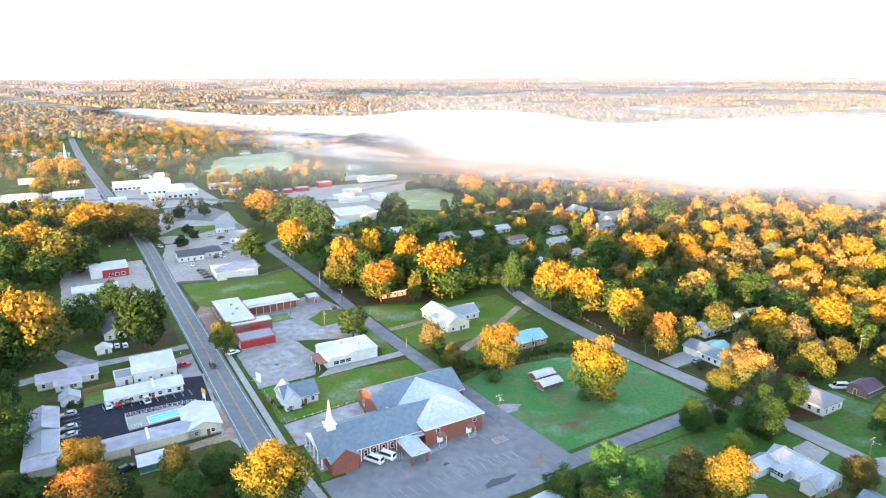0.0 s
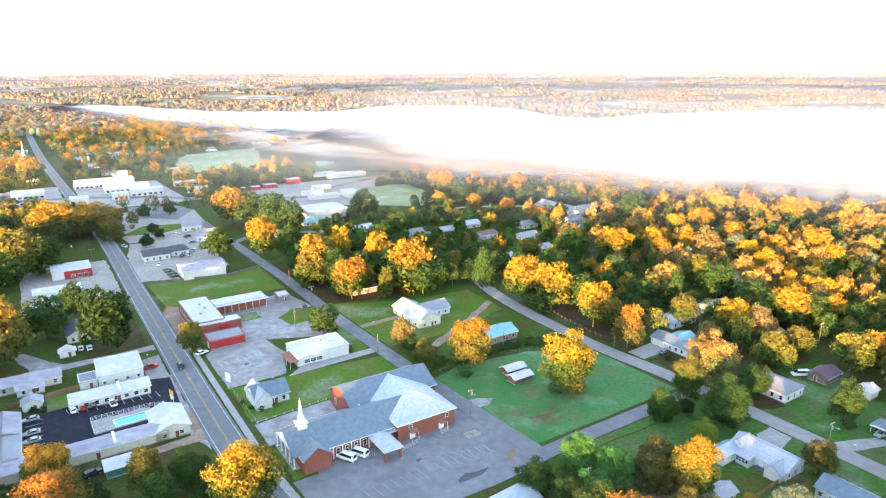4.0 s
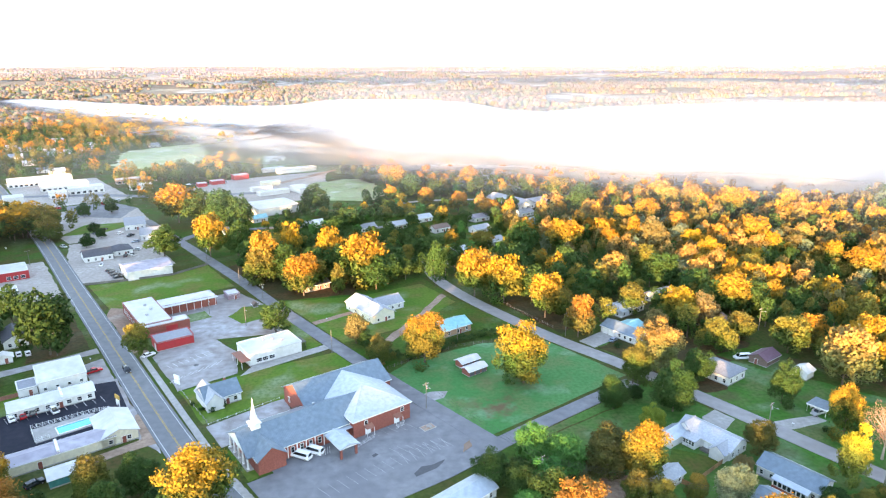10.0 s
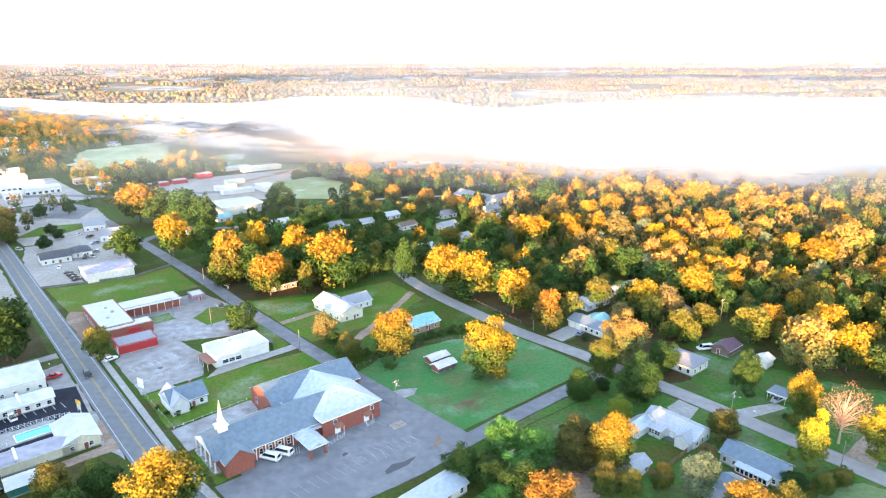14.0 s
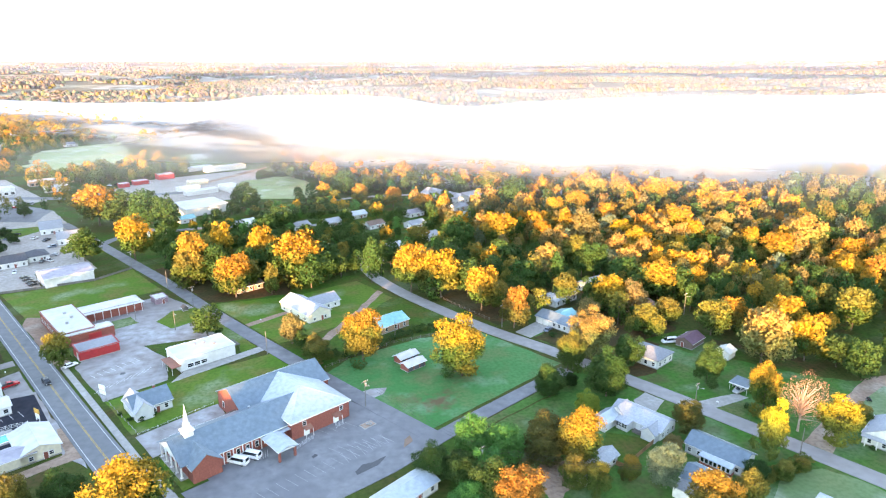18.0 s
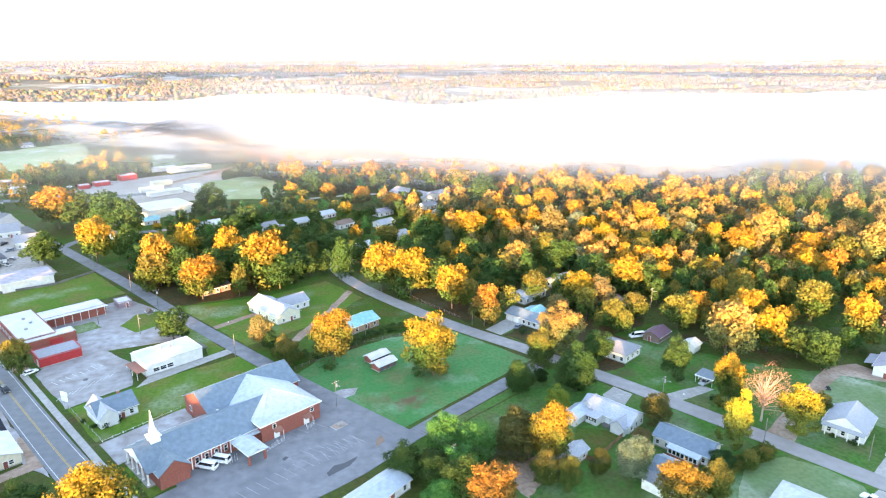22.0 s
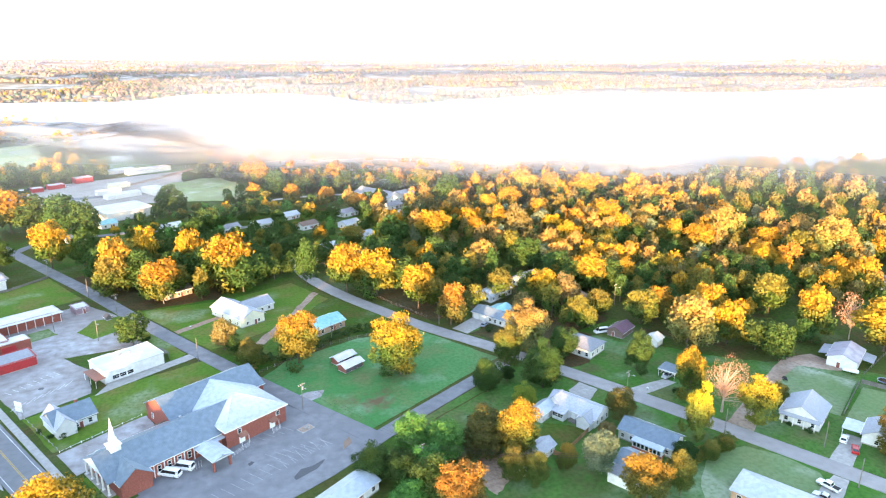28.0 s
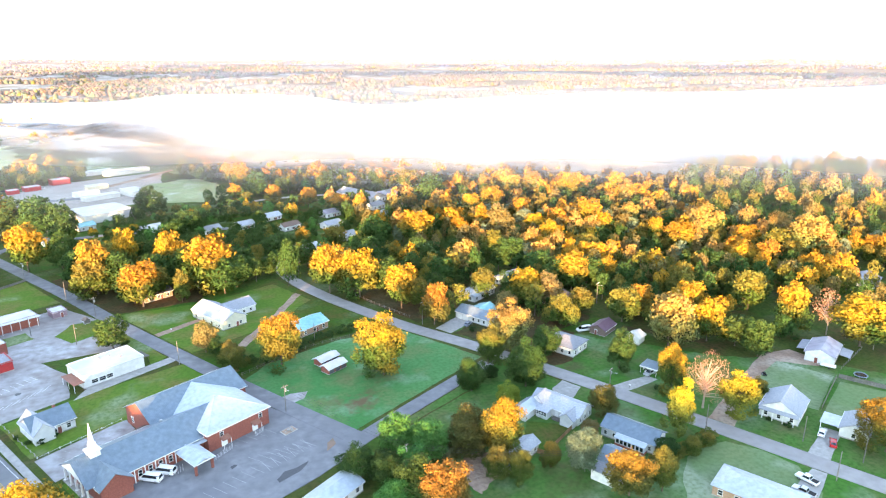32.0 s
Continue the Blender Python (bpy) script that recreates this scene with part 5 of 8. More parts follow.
def leaf_cloud(seed, lobes, count, size, spread, low, flatten=1.0):
    """Leaf sprays on the skins of many round boughs, for a tree 15 m high and 6 m in radius: arrays of corners."""
    rng = np.random.default_rng(seed)
    half, mid = (15.0 - low) / 2, (15.0 + low) / 2
    level, round_ = 1 - 2 * (np.arange(lobes) + 0.5) / lobes, np.arange(lobes) * 2.39996 + rng.uniform(0, 6.28)
    ring = np.sqrt(1 - level ** 2)
    way = np.stack([ring * np.cos(round_), ring * np.sin(round_), level], 1) + rng.normal(size=(lobes, 3)) * 0.16
    way /= np.linalg.norm(way, axis=1)[:, None]
    reach = rng.uniform(0.36, 0.84, lobes)
    lean = rng.uniform(0, 6.28, 3)
    reach = (reach * (1 + 0.17 * np.sin(round_ + lean[0]) + 0.13 * np.sin(2 * round_ + 3 * level + lean[1]) + 0.10 * np.sin(5 * level + lean[2])))[:, None]
    way[:, 2] = np.where(way[:, 2] < 0, way[:, 2] * 0.9, way[:, 2])
    belly = np.where(way[:, 2:3] < 0, np.clip(np.hypot(way[:, :1], way[:, 1:2]), 0.15, 1) ** -0.6, 1 - 0.12 * way[:, 2:3])
    centres = way * reach * np.hstack([spread * belly, spread * belly, np.full((lobes, 1), half)]) + np.array([0, 0, mid])
    radii = spread * rng.uniform(0.28, 0.46, lobes) * (22 / lobes) ** 0.25
    which = rng.choice(lobes, count * 3, p=radii ** 2 / (radii ** 2).sum())
    way = rng.normal(size=(count * 3, 3))
    way += (centres[which] - np.array([0, 0, mid])) / np.array([spread, spread, half]) * 0.9
    way /= np.linalg.norm(way, axis=1)[:, None]
    pos = centres[which] + way * (radii[which] * rng.uniform(0.68, 1.2, count * 3) * np.where(rng.random(count * 3) < 0.15, 1.22, 1.0))[:, None] * np.array([1, 1, 0.9 * flatten])
    pos += rng.normal(size=pos.shape) * spread * (0.065 if lobes < 40 else 0.055)
    free = np.ones(count * 3, dtype=bool)
    for c, r in zip(centres, radii):
        free &= np.linalg.norm((pos - c) / np.array([1, 1, 0.9 * flatten]), axis=1) > r * 0.7
    pick = np.flatnonzero(free)
    pick = pick[:count] if len(pick) >= count else np.concatenate([pick, np.flatnonzero(~free)[: count - len(pick)]])
    pos, way = pos[pick], way[pick]
    facing = way + rng.normal(size=(count, 3)) * 0.5
    facing /= np.linalg.norm(facing, axis=1)[:, None]
    side = np.cross(facing, rng.normal(size=(count, 3)))
    side /= np.linalg.norm(side, axis=1)[:, None]
    up = np.cross(facing, side)
    s = size * rng.uniform(0.5, 1.5, count)[:, None]
    t = s * rng.uniform(0.6, 1.1, count)[:, None]
    spray = np.stack([pos - side * s * 0.6 - up * t * 0.35, pos + side * s * 0.6 - up * t * 0.35, pos + up * t * 0.75], 1)
    return spray.reshape(-1, 3), np.arange(count * 3).reshape(-1, 3), centres, radii


def quads_mesh(name, verts, faces, material, rise=None):
    data = bpy.data.meshes.new(name)
    data.vertices.add(len(verts))
    data.vertices.foreach_set("co", np.asarray(verts, dtype=np.float32).ravel())
    n = faces.shape[1]
    data.loops.add(faces.size)
    data.loops.foreach_set("vertex_index", faces.ravel().astype(np.int32))
    data.polygons.add(len(faces))
    data.polygons.foreach_set("loop_start", (np.arange(len(faces)) * n).astype(np.int32))
    data.update(calc_edges=True)
    data.materials.append(material)
    if rise is not None:
        data.attributes.new("rise", "FLOAT", "POINT").data.foreach_set("value", np.asarray(rise, dtype=np.float32))
    return data


def trunk_mesh(seed, centres, low, girth=0.32, bark=BARK):
    rng = random.Random(seed)
    bm = rod((0, 0, -0.3), (0, 0, low * 0.7), girth, 8, girth * 0.72)
    rod((0, 0, low * 0.7), (rng.uniform(-0.4, 0.4), rng.uniform(-0.4, 0.4), 11.5), girth * 0.72, 7, 0.06, bm)
    for c in centres[:: 1 if bark is PALEBARK else 3]:
        z = max(low * 0.6, c[2] * 0.62)
        rod((0, 0, z), c, girth * 0.34, 5, 0.04, bm)
    return mesh_of("trunk", bm, bark)


SHAPES = {}   # kind: (lobes, leaves, leaf size, spread, crown's foot, flatten)
SHAPES.update({k: (64, 12500, 0.34, 5.2, 0.8, 1.0) for k in ("gold", "goldlight", "orange", "greengold", "brown", "olive", "lime", "silver")})
SHAPES.update({"green": (60, 12000, 0.34, 5.2, 0.6, 1.0), "light": (50, 11000, 0.36, 5.3, 0.4, 1.0), "dark": (50, 10500, 0.38, 5.3, 0.3, 1.0), "yellow": (50, 9500, 0.38, 4.6, 0.6, 1.0), "pine": (26, 6500, 0.38, 5.2, 4.5, 0.6), "pink": (70, 3600, 0.17, 5.4, 3.6, 1.0)})
STOCK = {}
TREE_WORDS = {"gold": "tall broadleaf tree with golden autumn crown", "goldlight": "thinning tree with pale golden leaves", "orange": "broadleaf tree turned deep orange", "greengold": "olive-green tree starting to turn gold",
              "green": "full green broadleaf tree", "light": "low bright-green broadleaf tree", "dark": "dense dark-green evergreen shrub tree", "yellow": "slim tree with clear yellow leaves", "pine": "tall thin pine with olive needles",
              "brown": "tree with dull russet leaves", "olive": "tree with dark olive-brown leaves", "lime": "small tree with yellow-green leaves", "pink": "nearly bare tree with rust-pink leaves", "silver": "tree with silvery grey-green leaves"}


def tree_stock(kind, k):
    """Three full trees of a kind for the foreground, three with fewer and larger sprays for the distance."""
    if (kind, k) not in STOCK:
        lobes, count, size, spread, low, flatten = SHAPES[kind]
        if k > 2:
            count, size = int(count * 0.3), size * 1.7
        seed = sum(map(ord, kind)) * 10 + k
        verts, faces, centres, radii = leaf_cloud(seed, lobes, count, size, spread, low, flatten)
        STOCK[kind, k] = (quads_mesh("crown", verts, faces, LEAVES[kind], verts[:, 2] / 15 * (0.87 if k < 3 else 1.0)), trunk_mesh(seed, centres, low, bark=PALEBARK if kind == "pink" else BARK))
    return STOCK[kind, k]


TREES = [0]
TREE_GAPS = []


def tree(kind, a, b, height, radius):
    TREES[0] += 1
    height = height * 1.1
    radius = min(radius, height * 0.5)
    rng = random.Random(TREES[0] * 13)
    crown, trunk = tree_stock(kind, TREES[0] % 3 + (3 if math.hypot(a, b) > 225 else 0))
    x, y = town(a, b)
    TREE_GAPS.append((x, y, radius * 0.75))
    ob = thing("tree", pose(x, y, land(x, y), 0, 0, rng.uniform(0, 360)), TREE_WORDS[kind], "tree", "trees of the town")
    for name, data in (("trunk", trunk), ("crown", crown)):
        p = part(name, data, None, ob)
        p.scale = (radius / 5.8, radius / 5.8, height / 15)


tree("gold", 32.3, 135.9, 19.0, 9.3)
tree("dark", -30.7, 263.2, 18.9, 7.3)
tree("dark", -27.8, 222.7, 15.6, 6.3)
tree("dark", -22.3, 169.6, 9.4, 6.0)
tree("green", -16.9, 166.5, 8.3, 5.9)
tree("dark", 1.7, 155.6, 8.4, 5.6)
tree("green", 15.4, 147.6, 10.8, 4.6)
tree("dark", 25.0, 141.9, 8.6, 3.8)
tree("gold", -7.5, 175.0, 11.8, 7.3)
tree("orange", -6.9, 154.7, 14.9, 8.6)
tree("greengold", 13.4, 157.2, 13.0, 5.3)
tree("green", 22.6, 154.5, 10.1, 4.9)
tree("green", -25.9, 198.5, 18.3, 8.6)
tree("greengold", -23.8, 176.9, 6.5, 5.3)
tree("green", -21.1, 170.2, 7.5, 5.1)
tree("orange", -19.1, 268.6, 26.0, 12.5)
tree("green", -3.8, 286.3, 16.3, 10.4)
tree("green", 7.9, 306.4, 15.6, 5.5)
tree("dark", 16.4, 261.1, 24.4, 10.0)
tree("greengold", 41.7, 237.5, 14.4, 4.7)
tree("green", 91.3, 230.2, 11.8, 6.7)
tree("brown", 111.5, 201.3, 11.5, 4.6)
tree("green", 113.0, 196.5, 6.0, 4.2)
tree("greengold", 112.0, 187.0, 7.5, 4.0)
tree("greengold", 108.5, 180.3, 9.6, 4.8)
tree("gold", 122.9, 171.9, 19.4, 8.2)
tree("gold", 140.2, 138.8, 20.0, 9.2)
tree("green", 175.8, 236.6, 20.9, 5.3)
tree("greengold", 181.9, 269.7, 13.1, 4.1)
tree("greengold", 132.8, 255.4, 13.7, 3.7)
tree("orange", 113.8, 294.4, 24.1, 9.1)
tree("gold", 130.5, 300.1, 25.9, 6.4)
tree("gold", 119.3, 263.3, 19.2, 9.7)
tree("gold", 142.4, 281.8, 24.6, 7.7)
tree("gold", 149.0, 257.2, 26.0, 11.8)
tree("green", 166.8, 263.1, 15.3, 8.2)
tree("green", 120.8, 290.2, 18.2, 9.1)
tree("green", 134.5, 275.9, 16.8, 8.3)
tree("greengold", 151.0, 273.4, 18.0, 8.4)
tree("greengold", 108.9, 291.0, 17.6, 8.4)
tree("green", 118.3, 269.5, 15.9, 7.5)
tree("green", 143.5, 270.5, 18.8, 8.6)
tree("green", 150.7, 250.4, 15.9, 8.0)
tree("greengold", 127.6, 267.9, 15.5, 8.1)
tree("greengold", 121.2, 298.8, 18.3, 8.7)
tree("green", 159.0, 253.3, 15.0, 6.8)
tree("green", 113.9, 312.3, 15.6, 7.5)
tree("green", 198.7, 194.0, 15.7, 7.6)
tree("green", 217.8, 195.4, 13.5, 7.4)
tree("green", 213.8, 220.9, 16.7, 8.3)
tree("green", 220.3, 181.2, 14.4, 7.8)
tree("greengold", 222.0, 157.5, 12.2, 6.2)
tree("green", 229.6, 146.0, 12.4, 7.5)
tree("green", 253.2, 139.2, 14.5, 9.2)
tree("greengold", 232.5, 113.9, 10.8, 7.2)
tree("gold", 270.9, 121.8, 13.0, 9.4)
tree("greengold", 289.3, 140.6, 15.4, 10.1)
tree("green", 198.8, 250.7, 13.7, 7.2)
tree("green", 195.1, 276.2, 12.8, 7.6)
tree("gold", 105.3, 353.1, 24.0, 10.2)
tree("green", 118.3, 345.4, 17.5, 8.1)
tree("green", 85.2, 370.5, 17.0, 10.5)
tree("gold", 115.1, 449.3, 26.0, 17.1)
tree("green", 133.7, 418.1, 24.0, 13.5)
tree("green", 123.9, 437.8, 22.1, 12.0)
tree("green", 138.2, 391.4, 24.4, 9.2)
tree("gold", 181.6, 214.1, 22.0, 9.7)
tree("gold", 186.5, 199.4, 21.9, 9.9)
tree("gold", 188.6, 175.8, 19.3, 8.5)
tree("orange", 184.2, 153.7, 15.9, 6.5)
tree("greengold", 192.2, 168.2, 14.4, 4.7)
tree("goldlight", 182.7, 117.2, 17.6, 8.2)
tree("greengold", 169.1, 116.4, 13.9, 5.3)
tree("green", 164.1, 97.7, 13.8, 7.2)
tree("green", 150.6, 110.0, 9.7, 5.1)
tree("dark", 159.9, 109.0, 5.4, 2.6)
tree("lime", 150.0, 95.0, 7.6, 3.8)
tree("light", 108.8, 104.0, 11.3, 5.1)
tree("light", 114.6, 97.9, 10.6, 6.5)
tree("olive", 124.6, 91.7, 11.5, 6.4)
tree("green", 95.4, 103.9, 9.1, 4.9)
tree("dark", 98.9, 98.6, 8.6, 5.2)
tree("light", 104.4, 93.7, 8.7, 5.9)
tree("gold", 254.0, 130.0, 18.0, 9.0)
tree("gold", 234.0, 139.6, 12.5, 9.2)
tree("greengold", 222.4, 118.7, 9.5, 7.5)
tree("gold", 264.5, 235.3, 20.3, 10.4)
tree("gold", 287.1, 221.9, 13.9, 11.3)
tree("goldlight", 244.4, 184.0, 16.3, 8.3)
tree("greengold", 272.2, 186.5, 14.2, 8.9)
tree("green", 244.5, 247.1, 19.1, 9.6)
tree("greengold", 231.7, 267.5, 13.1, 7.9)
tree("gold", 290.9, 328.6, 13.9, 9.7)
tree("dark", 64.7, 437.0, 6.6, 7.0)
tree("dark", 63.0, 453.0, 6.6, 5.5)
tree("greengold", 38.4, 446.0, 15.0, 8.0)
tree("green", 66.0, 506.0, 10.0, 7.5)
tree("green", 84.0, 509.0, 10.0, 7.0)
tree("dark", 53.2, 416.6, 7.9, 5.6)
tree("green", 204.8, 422.2, 19.2, 14.5)
tree("green", 177.5, 342.8, 14.4, 10.3)
tree("green", 193.5, 349.8, 16.7, 10.6)
tree("green", 234.9, 343.0, 9.6, 9.2)
tree("gold", 28.6, 465.4, 22.8, 14.4)
tree("gold", 8.3, 459.7, 26.0, 20.2)
tree("greengold", -4.0, 484.7, 20.9, 17.0)
tree("greengold", 38.4, 459.6, 20.9, 14.2)
tree("gold", -25.0, 419.3, 24.2, 16.7)
tree("greengold", -11.2, 386.3, 24.5, 15.4)
tree("green", -34.2, 388.4, 23.8, 13.8)
tree("green", -0.4, 391.9, 18.9, 12.2)
tree("green", -17.6, 367.8, 17.5, 13.1)
tree("green", -33.5, 330.9, 15.4, 9.0)
tree("dark", -28.0, 261.7, 21.0, 8.4)
tree("gold", -24.7, 668.3, 17.5, 11.7)
tree("gold", 0.6, 725.2, 26.0, 18.9)
tree("gold", -18.6, 736.8, 26.0, 22.4)
tree("greengold", 38.4, 767.4, 18.0, 12.0)
tree("greengold", 72.0, 796.9, 17.1, 12.5)
tree("greengold", 87.0, 752.5, 16.5, 11.2)
tree("gold", 125.9, 791.6, 16.4, 15.3)
tree("pink", 186.9, 48.4, 16.0, 7.0)
tree("green", 187.2, 104.0, 10.5, 5.8)
tree("yellow", 167.2, 48.6, 16.4, 4.6)
tree("yellow", 188.3, 38.6, 14.5, 6.6)
tree("greengold", 203.6, 37.3, 6.3, 4.5)
tree("gold", 188.2, 58.9, 16.6, 4.9)
tree("green", 195.4, 79.6, 13.8, 5.0)
tree("goldlight", 224.2, 73.4, 20.8, 9.2)
tree("gold", 237.4, 63.6, 16.0, 7.0)
tree("green", 235.2, 45.0, 13.7, 5.8)
tree("green", 240.0, 54.1, 11.6, 6.8)
tree("gold", 265.4, 41.1, 19.9, 7.3)
tree("pink", 272.1, 29.6, 16.7, 5.2)
tree("gold", 268.4, 18.0, 18.9, 12.7)
tree("gold", 195.2, 2.1, 14.4, 7.8)
tree("gold", 290.2, 110.0, 10.8, 5.3)
tree("gold", 288.9, 91.5, 10.9, 7.1)
tree("greengold", 278.6, 60.1, 16.9, 8.3)
tree("greengold", 234.5, 96.4, 15.0, 7.2)
tree("green", 261.0, 126.0, 15.0, 9.5)
tree("gold", 225.6, 136.8, 16.1, 7.5)
tree("brown", 229.9, 126.6, 14.1, 6.5)
tree("greengold", 216.2, 114.2, 12.1, 5.7)
tree("gold", 126.4, 81.0, 16.4, 6.0)
tree("olive", 120.8, 88.6, 10.0, 4.8)
tree("green", 163.8, 97.6, 14.9, 5.3)
tree("green", 150.3, 109.4, 10.4, 4.3)
tree("silver", 135.7, 62.4, 11.6, 5.0)
tree("brown", 150.3, 67.6, 5.4, 3.0)
tree("olive", 163.2, 69.9, 9.6, 4.6)
tree("olive", 131.3, 69.4, 4.2, 2.4)
tree("orange", 133.4, 48.6, 12.3, 6.3)
tree("greengold", 140.1, 42.9, 11.0, 4.1)
tree("dark", 154.2, 47.0, 6.1, 3.6)
tree("greengold", 160.0, 42.5, 5.2, 2.8)
tree("greengold", 166.9, 40.5, 4.2, 3.1)
tree("green", 98.6, 96.0, 9.6, 4.7)
tree("green", 98.9, 87.9, 11.1, 5.4)
tree("light", 93.6, 89.5, 7.9, 4.2)
tree("orange", 98.6, 77.6, 13.2, 6.6)
tree("greengold", 118.6, 77.4, 8.2, 4.2)
tree("greengold", 121.4, 72.5, 8.2, 3.7)
tree("greengold", 131.0, 69.0, 7.4, 2.6)
tree("gold", 248.4, 74.9, 17.9, 7.1)
tree("green", 257.4, 42.5, 9.1, 4.8)
tree("gold", 244.7, 93.5, 13.6, 6.0)
tree("greengold", 355.5, 67.2, 15.0, 9.7)
tree("goldlight", 364.8, 55.9, 22.3, 13.1)
tree("gold", 333.5, 109.4, 17.0, 12.5)
tree("gold", 332.7, 80.4, 14.6, 10.7)
tree("gold", 296.6, 166.3, 17.0, 8.5)
tree("gold", 315.0, 188.1, 14.0, 7.0)
tree("gold", 285.7, 164.0, 12.1, 6.0)
tree("yellow", 313.4, 149.4, 11.0, 4.8)
tree("gold", 338.0, 165.3, 20.5, 10.3)
tree("gold", 401.4, 212.6, 21.0, 11.9)
tree("gold", 425.7, 189.1, 19.3, 9.6)
tree("gold", 514.4, 194.6, 11.0, 4.9)
tree("goldlight", 408.3, 171.1, 14.4, 7.2)
tree("goldlight", 370.2, 154.8, 13.1, 6.5)
tree("gold", 377.5, 135.3, 11.0, 5.4)
tree("gold", 395.7, 131.8, 11.0, 3.8)
tree("goldlight", 359.0, 107.4, 21.0, 10.6)
tree("gold", 355.1, 82.8, 15.3, 7.6)
tree("goldlight", 330.4, 88.6, 11.0, 4.7)
tree("goldlight", 386.0, 74.5, 15.0, 7.5)
tree("gold", 323.0, 76.1, 15.2, 7.6)
tree("gold", 489.1, 143.7, 12.8, 6.4)
tree("goldlight", 375.7, 52.6, 17.9, 9.0)
tree("gold", 678.3, 72.4, 21.0, 21.2)
tree("gold", 509.4, 41.6, 18.3, 9.2)
tree("gold", 340.4, 41.5, 11.3, 5.6)
tree("goldlight", 333.7, 31.3, 11.0, 4.6)
tree("gold", 393.4, 38.1, 11.0, 3.2)
tree("gold", 380.4, 28.3, 12.5, 6.2)
tree("gold", 346.5, 239.6, 17.5, 8.8)
tree("gold", 334.2, 249.1, 15.1, 7.5)
tree("goldlight", 328.5, 271.7, 13.9, 6.9)
tree("gold", 308.9, 255.3, 11.0, 4.7)
tree("goldlight", 383.1, 251.6, 20.6, 10.3)
tree("goldlight", 404.7, 246.1, 17.0, 8.5)
tree("goldlight", 389.6, 277.1, 12.9, 6.4)
tree("gold", 389.4, 300.1, 11.5, 5.7)
tree("gold", 335.6, 211.2, 15.1, 7.5)
tree("greengold", 370.9, 338.2, 18.9, 9.5)
tree("green", 342.0, 288.6, 21.0, 12.1)
tree("green", 230.4, 203.2, 17.0, 8.5)
tree("green", 262.6, 169.0, 16.1, 8.1)
tree("green", 254.4, 149.1, 15.3, 7.6)
tree("green", 394.0, 157.7, 12.3, 6.1)
tree("brown", 301.3, 202.6, 19.8, 9.9)
tree("silver", 319.5, 198.7, 13.7, 6.8)
tree("greengold", 348.1, 58.8, 12.9, 6.4)
tree("green", 316.7, 47.5, 12.9, 6.5)
tree("greengold", 291.1, 74.0, 11.1, 5.6)
tree("gold", 234.7, 222.9, 11.0, 4.5)
tree("gold", 350.5, 424.4, 19.7, 9.8)
tree("orange", 280.5, 388.6, 13.8, 6.9)
tree("gold", 288.9, 360.4, 14.1, 7.1)
tree("gold", 298.2, 457.3, 21.0, 10.7)
tree("green", 291.7, 427.1, 18.5, 9.3)
tree("green", 317.2, 334.7, 12.4, 6.2)

# ---- woods: what nobody could count ----


def inside(x, y, rim):
    hit = False
    for i in range(len(rim)):
        (x0, y0), (x1, y1) = rim[i], rim[i - 1]
        if (y0 > y) != (y1 > y) and x < (x1 - x0) * (y - y0) / (y1 - y0) + x0:
            hit = not hit
    return hit


WOOD_SHAPES = [leaf_cloud(900 + k, 13, 430, 1.2, 5.2, 1.4) for k in range(8)]
NEAR_WOOD_SHAPES = [leaf_cloud(950 + k, 34, 1050, 0.78, 5.2, 1.2) for k in range(8)]


